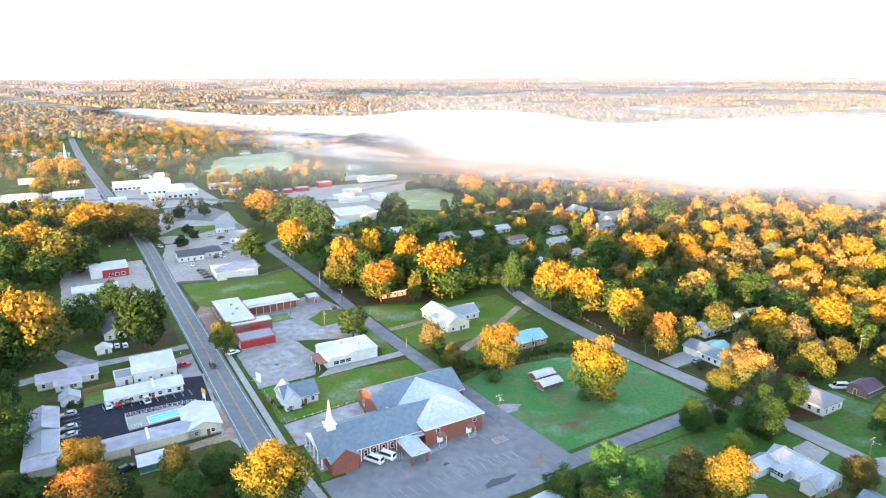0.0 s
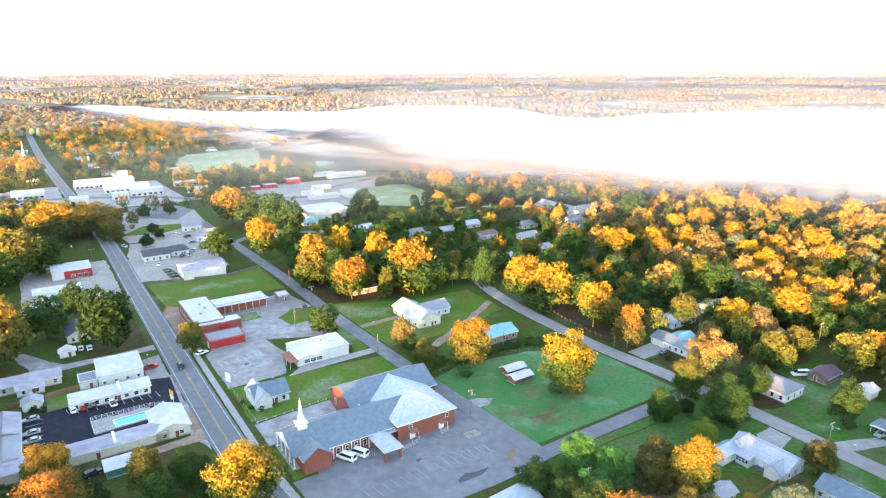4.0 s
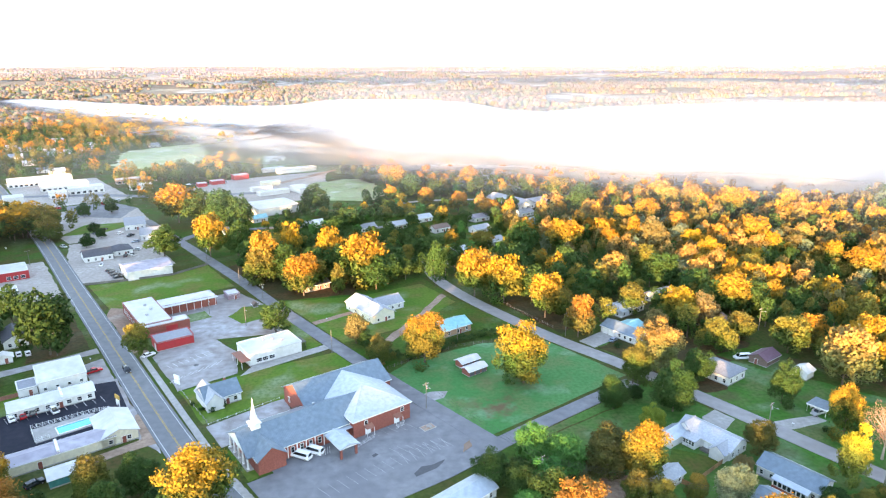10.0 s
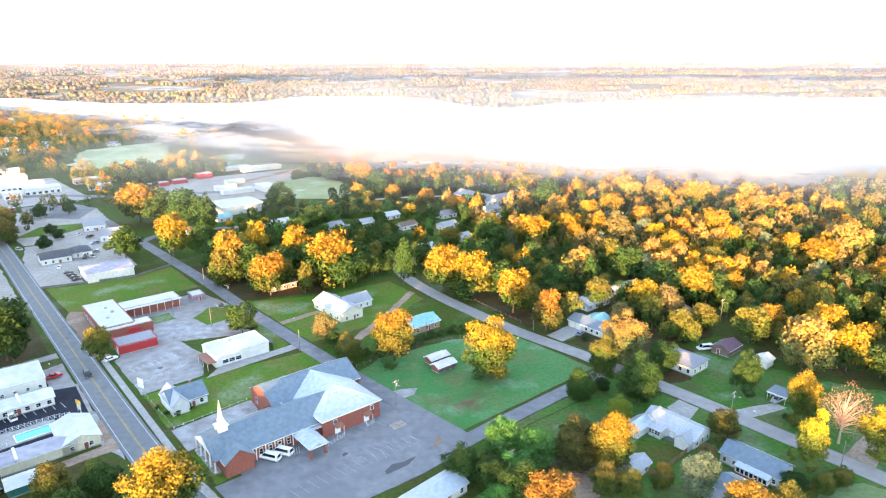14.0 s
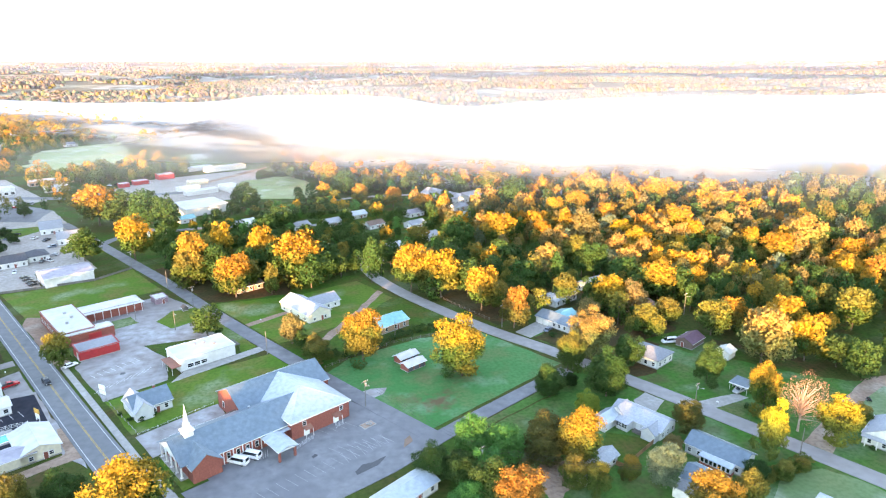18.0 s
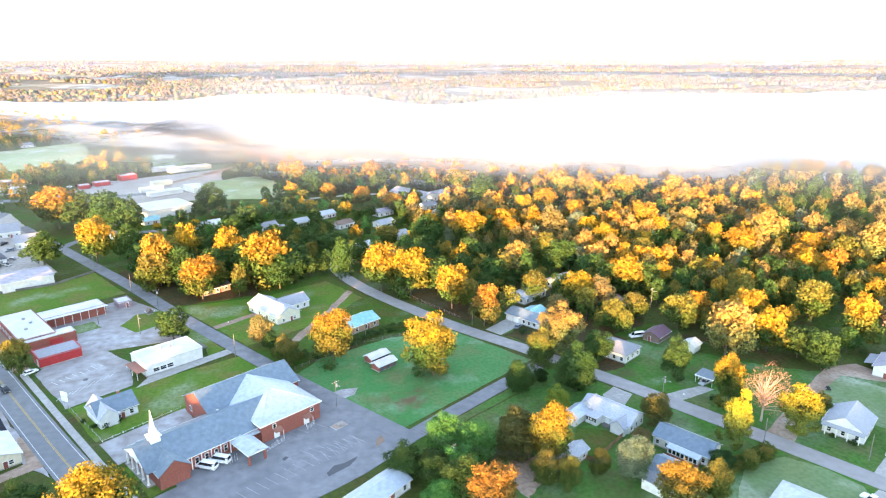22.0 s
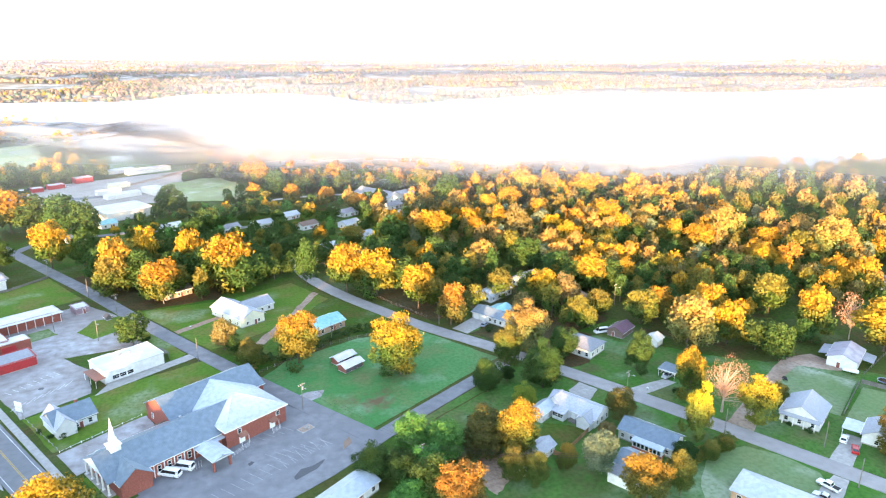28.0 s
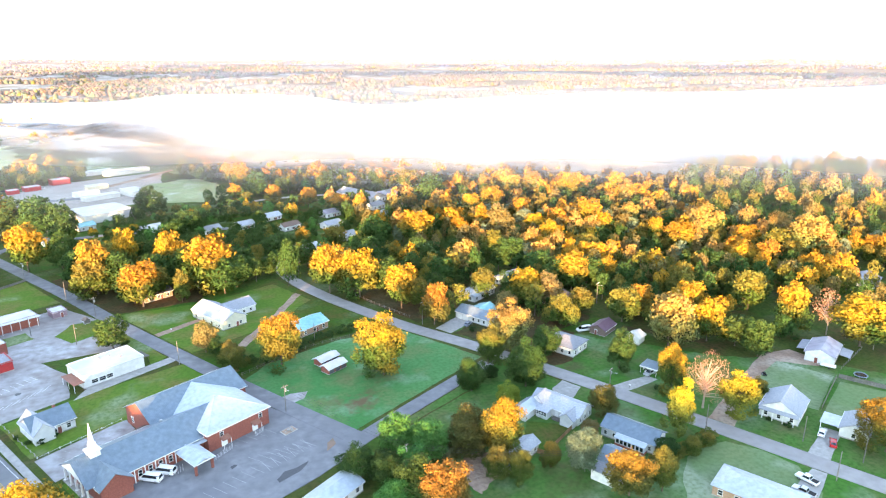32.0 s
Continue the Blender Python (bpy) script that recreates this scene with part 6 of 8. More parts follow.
def woodland(name, label, rim, step, mix, seed, height=(14, 20), keep=1.0, gaps=(), radius=(0.25, 0.36), leaves=430):
    """A wood on the area inside rim (world places): one joined mesh a leaf colour, and one for the trunks."""
    rng = random.Random(seed)
    xs, ys = [p[0] for p in rim], [p[1] for p in rim]
    heaps, rises = {kind: [] for kind in mix}, {kind: [] for kind in mix}
    stems = bmesh.new()
    x = min(xs)
    while x < max(xs):
        y = min(ys)
        while y < max(ys):
            px, py = x + rng.uniform(-0.5, 0.5) * step, y + rng.uniform(-0.5, 0.5) * step
            turn = 1 + 2.2 * noise.noise(Vector((px / 38, py / 38, seed))) - 1.3 * math.exp(-((px - 318) / 45) ** 2 - ((py - 305) / 32) ** 2)
            kind = rng.choices(list(mix), [v * max(turn, 0.15) if k in ("gold", "goldlight", "orange") else v for k, v in mix.items()])[0]
            h = rng.uniform(*height) * (1.1 if kind in ("gold", "goldlight", "orange") else 0.86)
            r = h * rng.uniform(*radius)
            w = rng.uniform(0, 6.28)
            pick = rng.randrange(8)
            if rng.random() < keep and inside(px, py, rim) and not any(math.hypot(px - g[0], py - g[1]) < g[2] for g in gaps):
                verts = NEAR_WOOD_SHAPES[pick][0] if py > 0 and math.hypot(px, py) < 400 and leaves > 400 else WOOD_SHAPES[pick][0][: leaves * 3]
                c, s = math.cos(w), math.sin(w)
                z = land(px, py)
                spun = np.stack([(verts[:, 0] * c - verts[:, 1] * s) * r / 6 + px, (verts[:, 0] * s + verts[:, 1] * c) * r / 6 + py, verts[:, 2] * h / 15 + z], 1)
                heaps[kind].append(spun)
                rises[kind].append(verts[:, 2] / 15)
                if r > 4:
                    base = [stems.verts.new((px + 0.3 * math.cos(q), py + 0.3 * math.sin(q), z - 0.3)) for q in (0, 2.1, 4.2)]
                    top = [stems.verts.new((px + 0.12 * math.cos(q), py + 0.12 * math.sin(q), z + h * 0.7)) for q in (0, 2.1, 4.2)]
                    for i in range(3):
                        stems.faces.new((base[i], base[(i + 1) % 3], top[(i + 1) % 3], top[i]))
            y += step
        x += step
    ob = thing(name, pose(0, 0, 0), label, "wood", kind="stuff")
    for kind, heap in heaps.items():
        if heap:
            verts = np.concatenate(heap)
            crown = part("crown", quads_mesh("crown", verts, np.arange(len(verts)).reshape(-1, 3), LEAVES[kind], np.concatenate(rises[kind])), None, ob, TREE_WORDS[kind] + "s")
            crown["kind"] = "stuff"
    trunks = part("trunk", stems, BARK, ob)
    trunks["kind"] = "stuff"


HOUSE_GAPS = [(*town(a, b), r) for a, b, r in ((225, 346, 11), (216, 273, 11), (250, 352, 11), (250, 277, 10), (183, 382, 12), (205, 352, 11), (262, 305, 11), (282, 330, 12), (300, 300, 11), (160, 420, 10), (242, 322, 11), (318, 322, 11), (180, 445, 26), (328, 345, 24), (347, 338, 16), (347, 26, 16), (272, 6, 9), (246, 160, 9), (222, 160, 12), (213, 154, 9), (204, 148, 7), (238, 154, 7), (236, 128, 8), (290, 408, 9), (262, 411, 9), (330, 385, 9), (310, 397, 9), (275, 480, 34), (316, 281, 10), (212, 340, 8), (226, 353, 8))]
ROAD_GAPS = [(*town(a, b), 6.5) for a, b in [(103, y) for y in range(280, 420, 8)] + [(176 + max(0, y - 215) * 0.33, y) for y in range(130, 290, 8)] + [(110 + x, 409 - x * 0.22) for x in range(0, 60, 8)] + [(170 + x, 392 - x * 0.8) for x in range(0, 48, 8)] + [(238 + x, 120) for x in range(0, 52, 8)] + [(262 + x, 411 - x * 0.4) for x in range(0, 70, 8)]]
HOUSE_GAPS += ROAD_GAPS + TREE_GAPS + [(*town(a, b), r) for a, b, r in ((332, 322, 12), (352, 322, 12), (366, 316, 13), (340, 370, 14))]
HOUSE_GAPS += [(x * (1 - 14 / math.hypot(x, y)), y * (1 - 13 / math.hypot(x, y)), 6) for x, y in [town(*p) for p in ((225, 346), (216, 273), (250, 352), (250, 277), (183, 382), (205, 352), (262, 305), (282, 330), (300, 300), (160, 420), (242, 322), (318, 322), (328, 345), (347, 338))]]
AUTUMN = {"gold": 2.0, "greengold": 3.8, "green": 2.8, "goldlight": 1.4, "orange": 0.15, "brown": 2.2, "silver": 0.9}
woodland("wood_east", "dense autumn wood of gold and green trees", [(75, 410), (95, 330), (132, 300), (150, 262), (175, 252), (205, 235), (255, 200), (300, 165), (350, 130), (480, 80), (640, 60), (640, 300), (480, 430), (400, 470), (340, 510), (290, 535), (230, 555), (170, 570), (120, 560), (90, 480)], 8.8, AUTUMN, 4, (11, 17), 0.97, HOUSE_GAPS)
woodland("grove_middle", "mixed green trees between the houses", [(-95, 430), (-60, 372), (0, 330), (30, 330), (52, 300), (80, 300), (130, 300), (95, 332), (70, 430), (20, 470), (-60, 470)], 8.8, {"green": 5, "greengold": 2.5, "gold": 0.7, "light": 2.2, "dark": 0.4}, 7, (6.5, 12.5), 0.85, HOUSE_GAPS, radius=(0.32, 0.44))
woodland("grove_east", "scattered trees between houses and wood", [town(*p) for p in ((206, 112), (235, 150), (262, 150), (300, 110), (345, 60), (340, 36), (262, 40), (262, 62), (232, 62), (226, 92))], 9.5, {"green": 4.5, "greengold": 4, "gold": 2, "brown": 1.2}, 8, (9, 18), 0.72, HOUSE_GAPS + [(*town(220, 84), 8), (*town(219, 97), 9), (*town(240, 106), 8)])
woodland("grove_lane", "green undergrowth and young trees about the houses", [town(*p) for p in ((112, 300), (150, 262), (190, 240), (196, 200), (192, 176), (196, 130), (225, 135), (262, 140), (262, 200), (240, 240), (225, 300), (205, 330), (170, 330), (130, 350), (112, 340))], 8.6, {"green": 6, "greengold": 3.5, "gold": 0.6, "brown": 1, "dark": 1}, 27, (8, 15), 0.85, HOUSE_GAPS, radius=(0.32, 0.45))
woodland("grove_field", "green trees about the halls and far houses", [town(*p) for p in ((238, 415), (258, 440), (302, 479), (337, 441), (392, 423), (375, 372), (340, 366), (318, 366), (300, 345), (262, 368))], 9.5, {"green": 5, "greengold": 2, "gold": 0.8, "light": 2}, 29, (8, 14), 0.6, HOUSE_GAPS, radius=(0.34, 0.46))
woodland("grove_edge", "mixed trees along the wood's near edge", [(62, 305), (100, 287), (150, 262), (205, 235), (255, 202), (300, 168), (335, 140), (300, 132), (240, 180), (195, 205), (160, 225), (118, 252), (78, 285)], 9.0, {"green": 3.5, "greengold": 4.5, "gold": 2.2, "brown": 1.8}, 10, (12, 19), 0.85, HOUSE_GAPS)
woodland("wood_river", "line of trees at the foggy river bank", [(-2, 560), (30, 525), (85, 500), (122, 450), (165, 470), (165, 560), (150, 640), (80, 690), (0, 720), (-30, 660)], 9.0, {"green": 4.5, "greengold": 3, "gold": 1.3, "orange": 0.4}, 9, (13, 18), 0.92, HOUSE_GAPS)
woodland("wood_works", "dark tree belt behind the works", [(-200, 612), (-150, 606), (-108, 628), (-92, 660), (-118, 690), (-165, 672), (-205, 650)], 8.5, {"green": 4.5, "greengold": 3, "gold": 1.2}, 11, (14, 19), 0.95)
woodland("wood_west", "dense trees beyond the highway's west side", [(-330, 300), (-215, 330), (-225, 385), (-190, 440), (-260, 480), (-400, 470), (-420, 330)], 9.0, {"gold": 1.3, "greengold": 3.5, "green": 3.5, "brown": 2, "dark": 1.2}, 13, (15, 21), 0.95, [(*town(10, 365), 30), (*town(5, 390), 20)])
woodland("wood_southwest", "dense dark trees west of the motel", [(-230, 210), (-165, 190), (-130, 160), (-115, 140), (-150, 120), (-260, 130), (-330, 240), (-320, 300), (-220, 290), (-175, 260)], 8.8, {"green": 4, "greengold": 3, "gold": 1, "dark": 1}, 15, (14, 20), 0.9, [(*town(-10, 243), 22), (*town(-10, 224), 14), (*town(2, 264), 12), (*town(7, 283), 12), (*town(-17, 204), 20), (*town(-17, 185), 16)])
woodland("town_trees", "gold and green street trees of the far town", [(-420, 640), (-300, 560), (-215, 480), (-150, 500), (-170, 620), (-300, 740), (-210, 980), (-330, 1240), (-900, 1700), (-1150, 1500), (-700, 800)], 13.5, {"gold": 1.4, "greengold": 4, "green": 3.4, "orange": 0.2, "brown": 3.0}, 17, (12, 18), 0.72, [(*town(22 - (b - 760) * 0.03, b), 15) for b in range(560, 1380, 14)] + [(*town(a, b), 14) for a in range(-60, 110, 16) for b in range(556, 700, 16)] + [(*town(a, b), 40) for a, b in ((170, 790), (210, 850), (250, 880), (190, 830), (230, 800))], leaves=200)
woodland("wood_fog", "trees standing in the river fog", [(-660, 1480), (-505, 1190), (-330, 985), (-215, 945), (-165, 820), (-130, 830), (-125, 900), (-160, 990), (-230, 1090), (-350, 1240), (-495, 1380), (-620, 1540)], 9.0, {"gold": 2.2, "greengold": 4, "green": 2.5, "brown": 2.5}, 19, (15, 21), 0.85, [(*town(210, 850), 40), (*town(250, 880), 40)], leaves=220)
# Unseen trees added to keep the low sun off the town's ground.
woodland("shade_treeline", "tall unseen trees added behind the viewpoint for shade", [(-520, -360), (-262, -360), (-262, -320), (-520, -320)], 7.5, {"green": 3, "greengold": 3}, 21, (26, 29), 1.0, radius=(0.3, 0.4), leaves=260)
woodland("shade_treeline", "lower unseen trees added behind the viewpoint for shade", [(-262, -360), (160, -360), (160, -320), (-262, -320)], 7.5, {"green": 3, "greengold": 3}, 22, (22, 25), 1.0, radius=(0.3, 0.4), leaves=260)
woodland("hedge", "clipped green hedge and brambles", [town(*p) for p in ((119, 176.5), (152, 176), (172, 168), (172, 171.5), (152, 180), (119, 180))], 2.0, {"green": 3, "dark": 2}, 23, (2.4, 3.6), 1.0, radius=(0.5, 0.6), leaves=260)
woodland("hedge", "rough bushes along the field track", [town(*p) for p in ((108.5, 177), (117, 178), (121, 195), (108, 202))], 3.2, {"green": 3, "greengold": 2, "brown": 1}, 25, (2.5, 5.0), 0.7, radius=(0.45, 0.6), leaves=300)


def far_woods():
    """Low clumps of the woods across the river, joined."""
    rng = random.Random(31)
    unit = [(math.cos(q), math.sin(q)) for q in (0, 1.05, 2.09, 3.14, 4.19, 5.24)]
    heaps = {kind: ([], []) for kind in ("pink", "greengold", "silver", "goldlight", "distant")}
    for _ in range(66000):
        w, r = rng.uniform(radians(-40), radians(60)), math.sqrt(rng.uniform(1150 ** 2, 4700 ** 2))
        x, y = r * math.sin(w), r * math.cos(w)
        back = y - between(x, FAR_BANK)
        open_ = noise.noise(Vector((x / 460, y / 210, 7))) + 0.35 * noise.noise(Vector((x / 130, y / 90, 2)))
        near_side = x < -300 and y < between(x, NEAR_BANK) + 30 and r > 1300
        if (back < 8 and not near_side) or (back > 130 and open_ < 0.03) or (back < 130 and open_ < -0.3):
            continue
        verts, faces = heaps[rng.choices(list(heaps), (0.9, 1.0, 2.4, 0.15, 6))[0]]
        s, h, z, n = rng.uniform(4.5, 7.5) * (1 + r / 5500), rng.uniform(9, 16), land(x, y), len(verts)
        for k, (c, d) in enumerate(unit):
            verts.append((x + c * s, y + d * s, z + h * rng.uniform(0.1, 0.3)))
        for k, (c, d) in enumerate(unit):
            f = rng.uniform(0.5, 0.85)
            verts.append((x + c * s * f, y + d * s * f, z + h * rng.uniform(0.65, 0.95)))
        verts.append((x, y, z + h))
        for k in range(6):
            j = (k + 1) % 6
            faces += [(n + k, n + j, n + 6 + j), (n + k, n + 6 + j, n + 6 + k), (n + 6 + k, n + 6 + j, n + 12)]
    ob = thing("far_woods", pose(0, 0, 0), "hazy autumn woods across the river", "wood", kind="stuff")
    for kind, (verts, faces) in heaps.items():
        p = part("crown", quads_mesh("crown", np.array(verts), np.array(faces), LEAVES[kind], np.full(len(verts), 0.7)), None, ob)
        p["kind"] = "stuff"


far_woods()

# ---- river fog and morning haze ----


def fog_sheet(name, level, material, shift, swell, near=NEAR_BANK, reach=0.0):
    """One layer of the fog, from the near bank (or from a line of its own, as far as reach) to the far one, lower at the far side."""
    verts, depth, faces = [], [], []
    cols, rows = 150, 70
    x_low, x_high = (near[0][0], near[-1][0]) if reach else (-1050, 3500)
    for i in range(cols):
        x = x_low + (x_high - x_low) * (i / (cols - 1)) ** (1.0 if reach else 1.35)
        y0 = between(x, near) + shift
        y1 = y0 + reach if reach else max(y0 + 200, between(x, FAR_BANK))
        side = min((x - x_low) * 0.45, (x_high - x) * 1.5) if reach else (x - x_low) * 0.5
        lean = math.hypot(1, (between(x + 12, near) - between(x - 12, near)) / 24)
        for j in range(rows):
            v = (j / (rows - 1)) ** 1.7
            y = y0 + (y1 - y0) * v
            lift = (1 - 0.42 * smooth((y - y0 - 150) / 700)) * (1 if reach else 1 - 0.5 * smooth((-60 - x) / 120))
            verts.append((x, y, level * lift + swell * noise.noise(Vector((x / 90, y / 90, level))) + swell * 0.6 * noise.noise(Vector((x / 30, y / 30, level)))))
            depth.append(min((y - y0) / lean * (1 if reach else 1 - 0.15 * smooth((y0 - 620) / 500)), (y1 - y) * (0.6 if reach else 3.0), side) + 14 * noise.noise(Vector((x / 55, y / 55, level + 9))))
    for i in range(cols - 1):
        for j in range(rows - 1):
            k = i * rows + j
            faces.append((k, k + rows, k + rows + 1, k + 1))
    data = quads_mesh(name, np.array(verts), np.array(faces), material)
    data.attributes.new("inland", "FLOAT", "POINT").data.foreach_set("value", np.array(depth, dtype=np.float32))
    for p in data.polygons:
        p.use_smooth = True
    ob = new(name, data)
    tagged(ob, "white bank of morning fog over the river", "fog", kind="stuff")


for level, full, thick_, shift, swell in ((37, 200, 0.5, -190, 3.0), (8, 80, 0.85, -60, 2.0), (17, 90, 0.85, -45, 4.0), (25, 80, 0.9, -20, 4.0), (33, 90, 0.95, -50, 3.5)):
    fog_sheet("river_fog", level, mist("fog_layer", 0, full, thick_, 0.008), shift, swell)
WISPS = ((-420, 980), (-300, 900), (-190, 770), (-112, 680), (-46, 610), (70, 570))
for level, thick_, shift, swell in ((10, 0.6, 0, 4.0), (17, 0.5, -10, 5.0)):
    fog_sheet("drifting_fog", level, mist("fog_wisp", 0, 90, thick_, 0.014), shift, swell, WISPS, 330)

fog_sheet("drifting_fog", 26, mist("fog_wisp", 0, 90, 0.6, 0.014), 0, 5.0, ((-200, 850), (-120, 770), (-46, 690), (70, 640)), 300)


# Aerial haze added as a level see-through sheet; opacity peaks 480 m out.
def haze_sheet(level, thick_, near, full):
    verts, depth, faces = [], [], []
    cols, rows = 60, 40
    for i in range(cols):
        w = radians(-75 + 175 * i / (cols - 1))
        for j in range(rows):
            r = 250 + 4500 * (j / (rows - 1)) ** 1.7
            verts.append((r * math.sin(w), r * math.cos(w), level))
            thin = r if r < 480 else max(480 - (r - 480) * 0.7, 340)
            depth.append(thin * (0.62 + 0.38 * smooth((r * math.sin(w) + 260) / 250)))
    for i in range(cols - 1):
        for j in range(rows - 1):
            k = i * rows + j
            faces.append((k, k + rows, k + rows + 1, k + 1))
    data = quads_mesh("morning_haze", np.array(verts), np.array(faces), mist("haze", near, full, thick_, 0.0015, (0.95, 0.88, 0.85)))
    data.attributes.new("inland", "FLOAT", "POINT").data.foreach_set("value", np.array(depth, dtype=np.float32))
    tagged(new("morning_haze", data), "see-through sheet added as morning haze over the valley", "haze", kind="stuff")


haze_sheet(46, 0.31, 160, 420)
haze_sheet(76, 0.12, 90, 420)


def haze_curtain(r, thick_):
    """Upright see-through sheet added for far haze; bluish to offset the warm sun."""
    verts, depth, faces = [], [], []
    for i in range(81):
        w = radians(-75 + 175 * i / 80)
        for z, d in ((-25, 0.0), (30, 60.0), (120, 100.0), (260, 30.0), (420, 0.0)):
            verts.append((r * math.sin(w), r * math.cos(w), z))
            depth.append(d)
    for i in range(80):
        for j in range(4):
            k = i * 5 + j
            faces.append((k, k + 5, k + 6, k + 1))
    data = quads_mesh("morning_haze", np.array(verts), np.array(faces), mist("far_haze", 0, 100, thick_, 0.0015, (0.47, 0.57, 1.0)))
    data.attributes.new("inland", "FLOAT", "POINT").data.foreach_set("value", np.array(depth, dtype=np.float32))
    tagged(new("morning_haze", data), "see-through curtain added as haze before the far hills", "haze", kind="stuff")


haze_curtain(1900, 0.020)
haze_curtain(2400, 0.029)
haze_curtain(3200, 0.042)
haze_curtain(4000, 0.13)


def horizon_glow():
    """Glowing wall added beyond the last hills to whiten the yellow low sky."""
    m, nodes, links, shader = graph("sky_glow", 1.0)
    place = nodes.new("ShaderNodeNewGeometry").outputs["Position"]
    split = nodes.new("ShaderNodeSeparateXYZ")
    links.new(place, split.inputs["Vector"])
    rise = nodes.new("ShaderNodeMapRange")
    rise.interpolation_type = "SMOOTHSTEP"
    rise.inputs["From Min"].default_value, rise.inputs["From Max"].default_value = 250, 1100
    links.new(split.outputs["Z"], rise.inputs["Value"])
    glow = nodes.new("ShaderNodeEmission")
    glow.inputs["Color"].default_value, glow.inputs["Strength"].default_value = (1.0, 0.94, 0.95, 1), 0.075
    clear = nodes.new("ShaderNodeBsdfTransparent")
    both = nodes.new("ShaderNodeMixShader")
    links.new(rise.outputs["Result"], both.inputs["Fac"])
    links.new(glow.outputs["Emission"], both.inputs[1])
    links.new(clear.outputs["BSDF"], both.inputs[2])
    links.new(both.outputs["Shader"], nodes["Material Output"].inputs["Surface"])
    bm = bmesh.new()
    last = None
    for i in range(61):
        w = radians(-80 + 180 * i / 60)
        x, y = 4840 * math.sin(w), 4840 * math.cos(w)
        pair = (bm.verts.new((x, y, -60)), bm.verts.new((x, y, 1150)))
        if last:
            bm.faces.new((last[0], pair[0], pair[1], last[1]))
        last = pair
    tagged(new("backdrop", mesh_of("backdrop", bm, m)), "glowing backdrop added as bright white sky over the horizon", "sky", kind="structure")


horizon_glow()

# ---- vehicles ----
PAINT = {"white": plain("white_car_paint", (0.80, 0.80, 0.80), 0.25), "red": plain("red_car_paint", (0.50, 0.02, 0.02), 0.25), "dark": plain("dark_car_paint", (0.025, 0.027, 0.032), 0.25),
         "silver": plain("silver_car_paint", (0.50, 0.52, 0.54), 0.3, 0.4), "blue": plain("blue_grey_car_paint", (0.20, 0.25, 0.32), 0.3, 0.3)}
LAMP_GLASS = plain("lamp_glass", (0.75, 0.75, 0.72), 0.15)
TAIL_RED = plain("tail_lamp_red", (0.35, 0.01, 0.01), 0.2)
CAR_SHAPES = {   # length, width, lower body's outline, cabin's outline, in (along, up)
    "car": (4.7, 1.8, [(-2.35, 0.35), (2.3, 0.35), (2.38, 0.6), (2.3, 0.82), (1.2, 0.95), (-2.2, 1.0), (-2.35, 0.85)], [(-1.9, 0.98), (-1.45, 1.42), (0.2, 1.45), (1.05, 0.96)]),
    "suv": (4.8, 1.9, [(-2.4, 0.4), (2.35, 0.4), (2.4, 0.75), (2.3, 1.0), (1.2, 1.1), (-2.3, 1.12), (-2.4, 0.9)], [(-2.2, 1.1), (-2.0, 1.68), (0.3, 1.7), (1.1, 1.08)]),
    "van": (6.1, 2.05, [(-3.05, 0.4), (3.0, 0.4), (3.05, 0.8), (2.9, 1.1), (2.2, 1.25), (-3.0, 1.3), (-3.05, 1.0)], [(-3.0, 1.28), (-2.9, 2.1), (1.3, 2.12), (2.15, 1.24)]),
    "pickup": (5.5, 1.95, [(-2.75, 0.45), (2.7, 0.45), (2.75, 0.85), (2.65, 1.05), (1.4, 1.15), (-2.7, 1.1), (-2.75, 0.8)], [(-0.9, 1.1), (-0.7, 1.78), (0.7, 1.8), (1.3, 1.12)]),
    "bus": (7.5, 2.3, [(-3.75, 0.5), (3.7, 0.5), (3.75, 1.0), (3.7, 1.4), (3.2, 1.5), (-3.7, 1.5), (-3.75, 1.2)], [(-3.7, 1.48), (-3.65, 2.7), (3.0, 2.72), (3.3, 1.48)])}


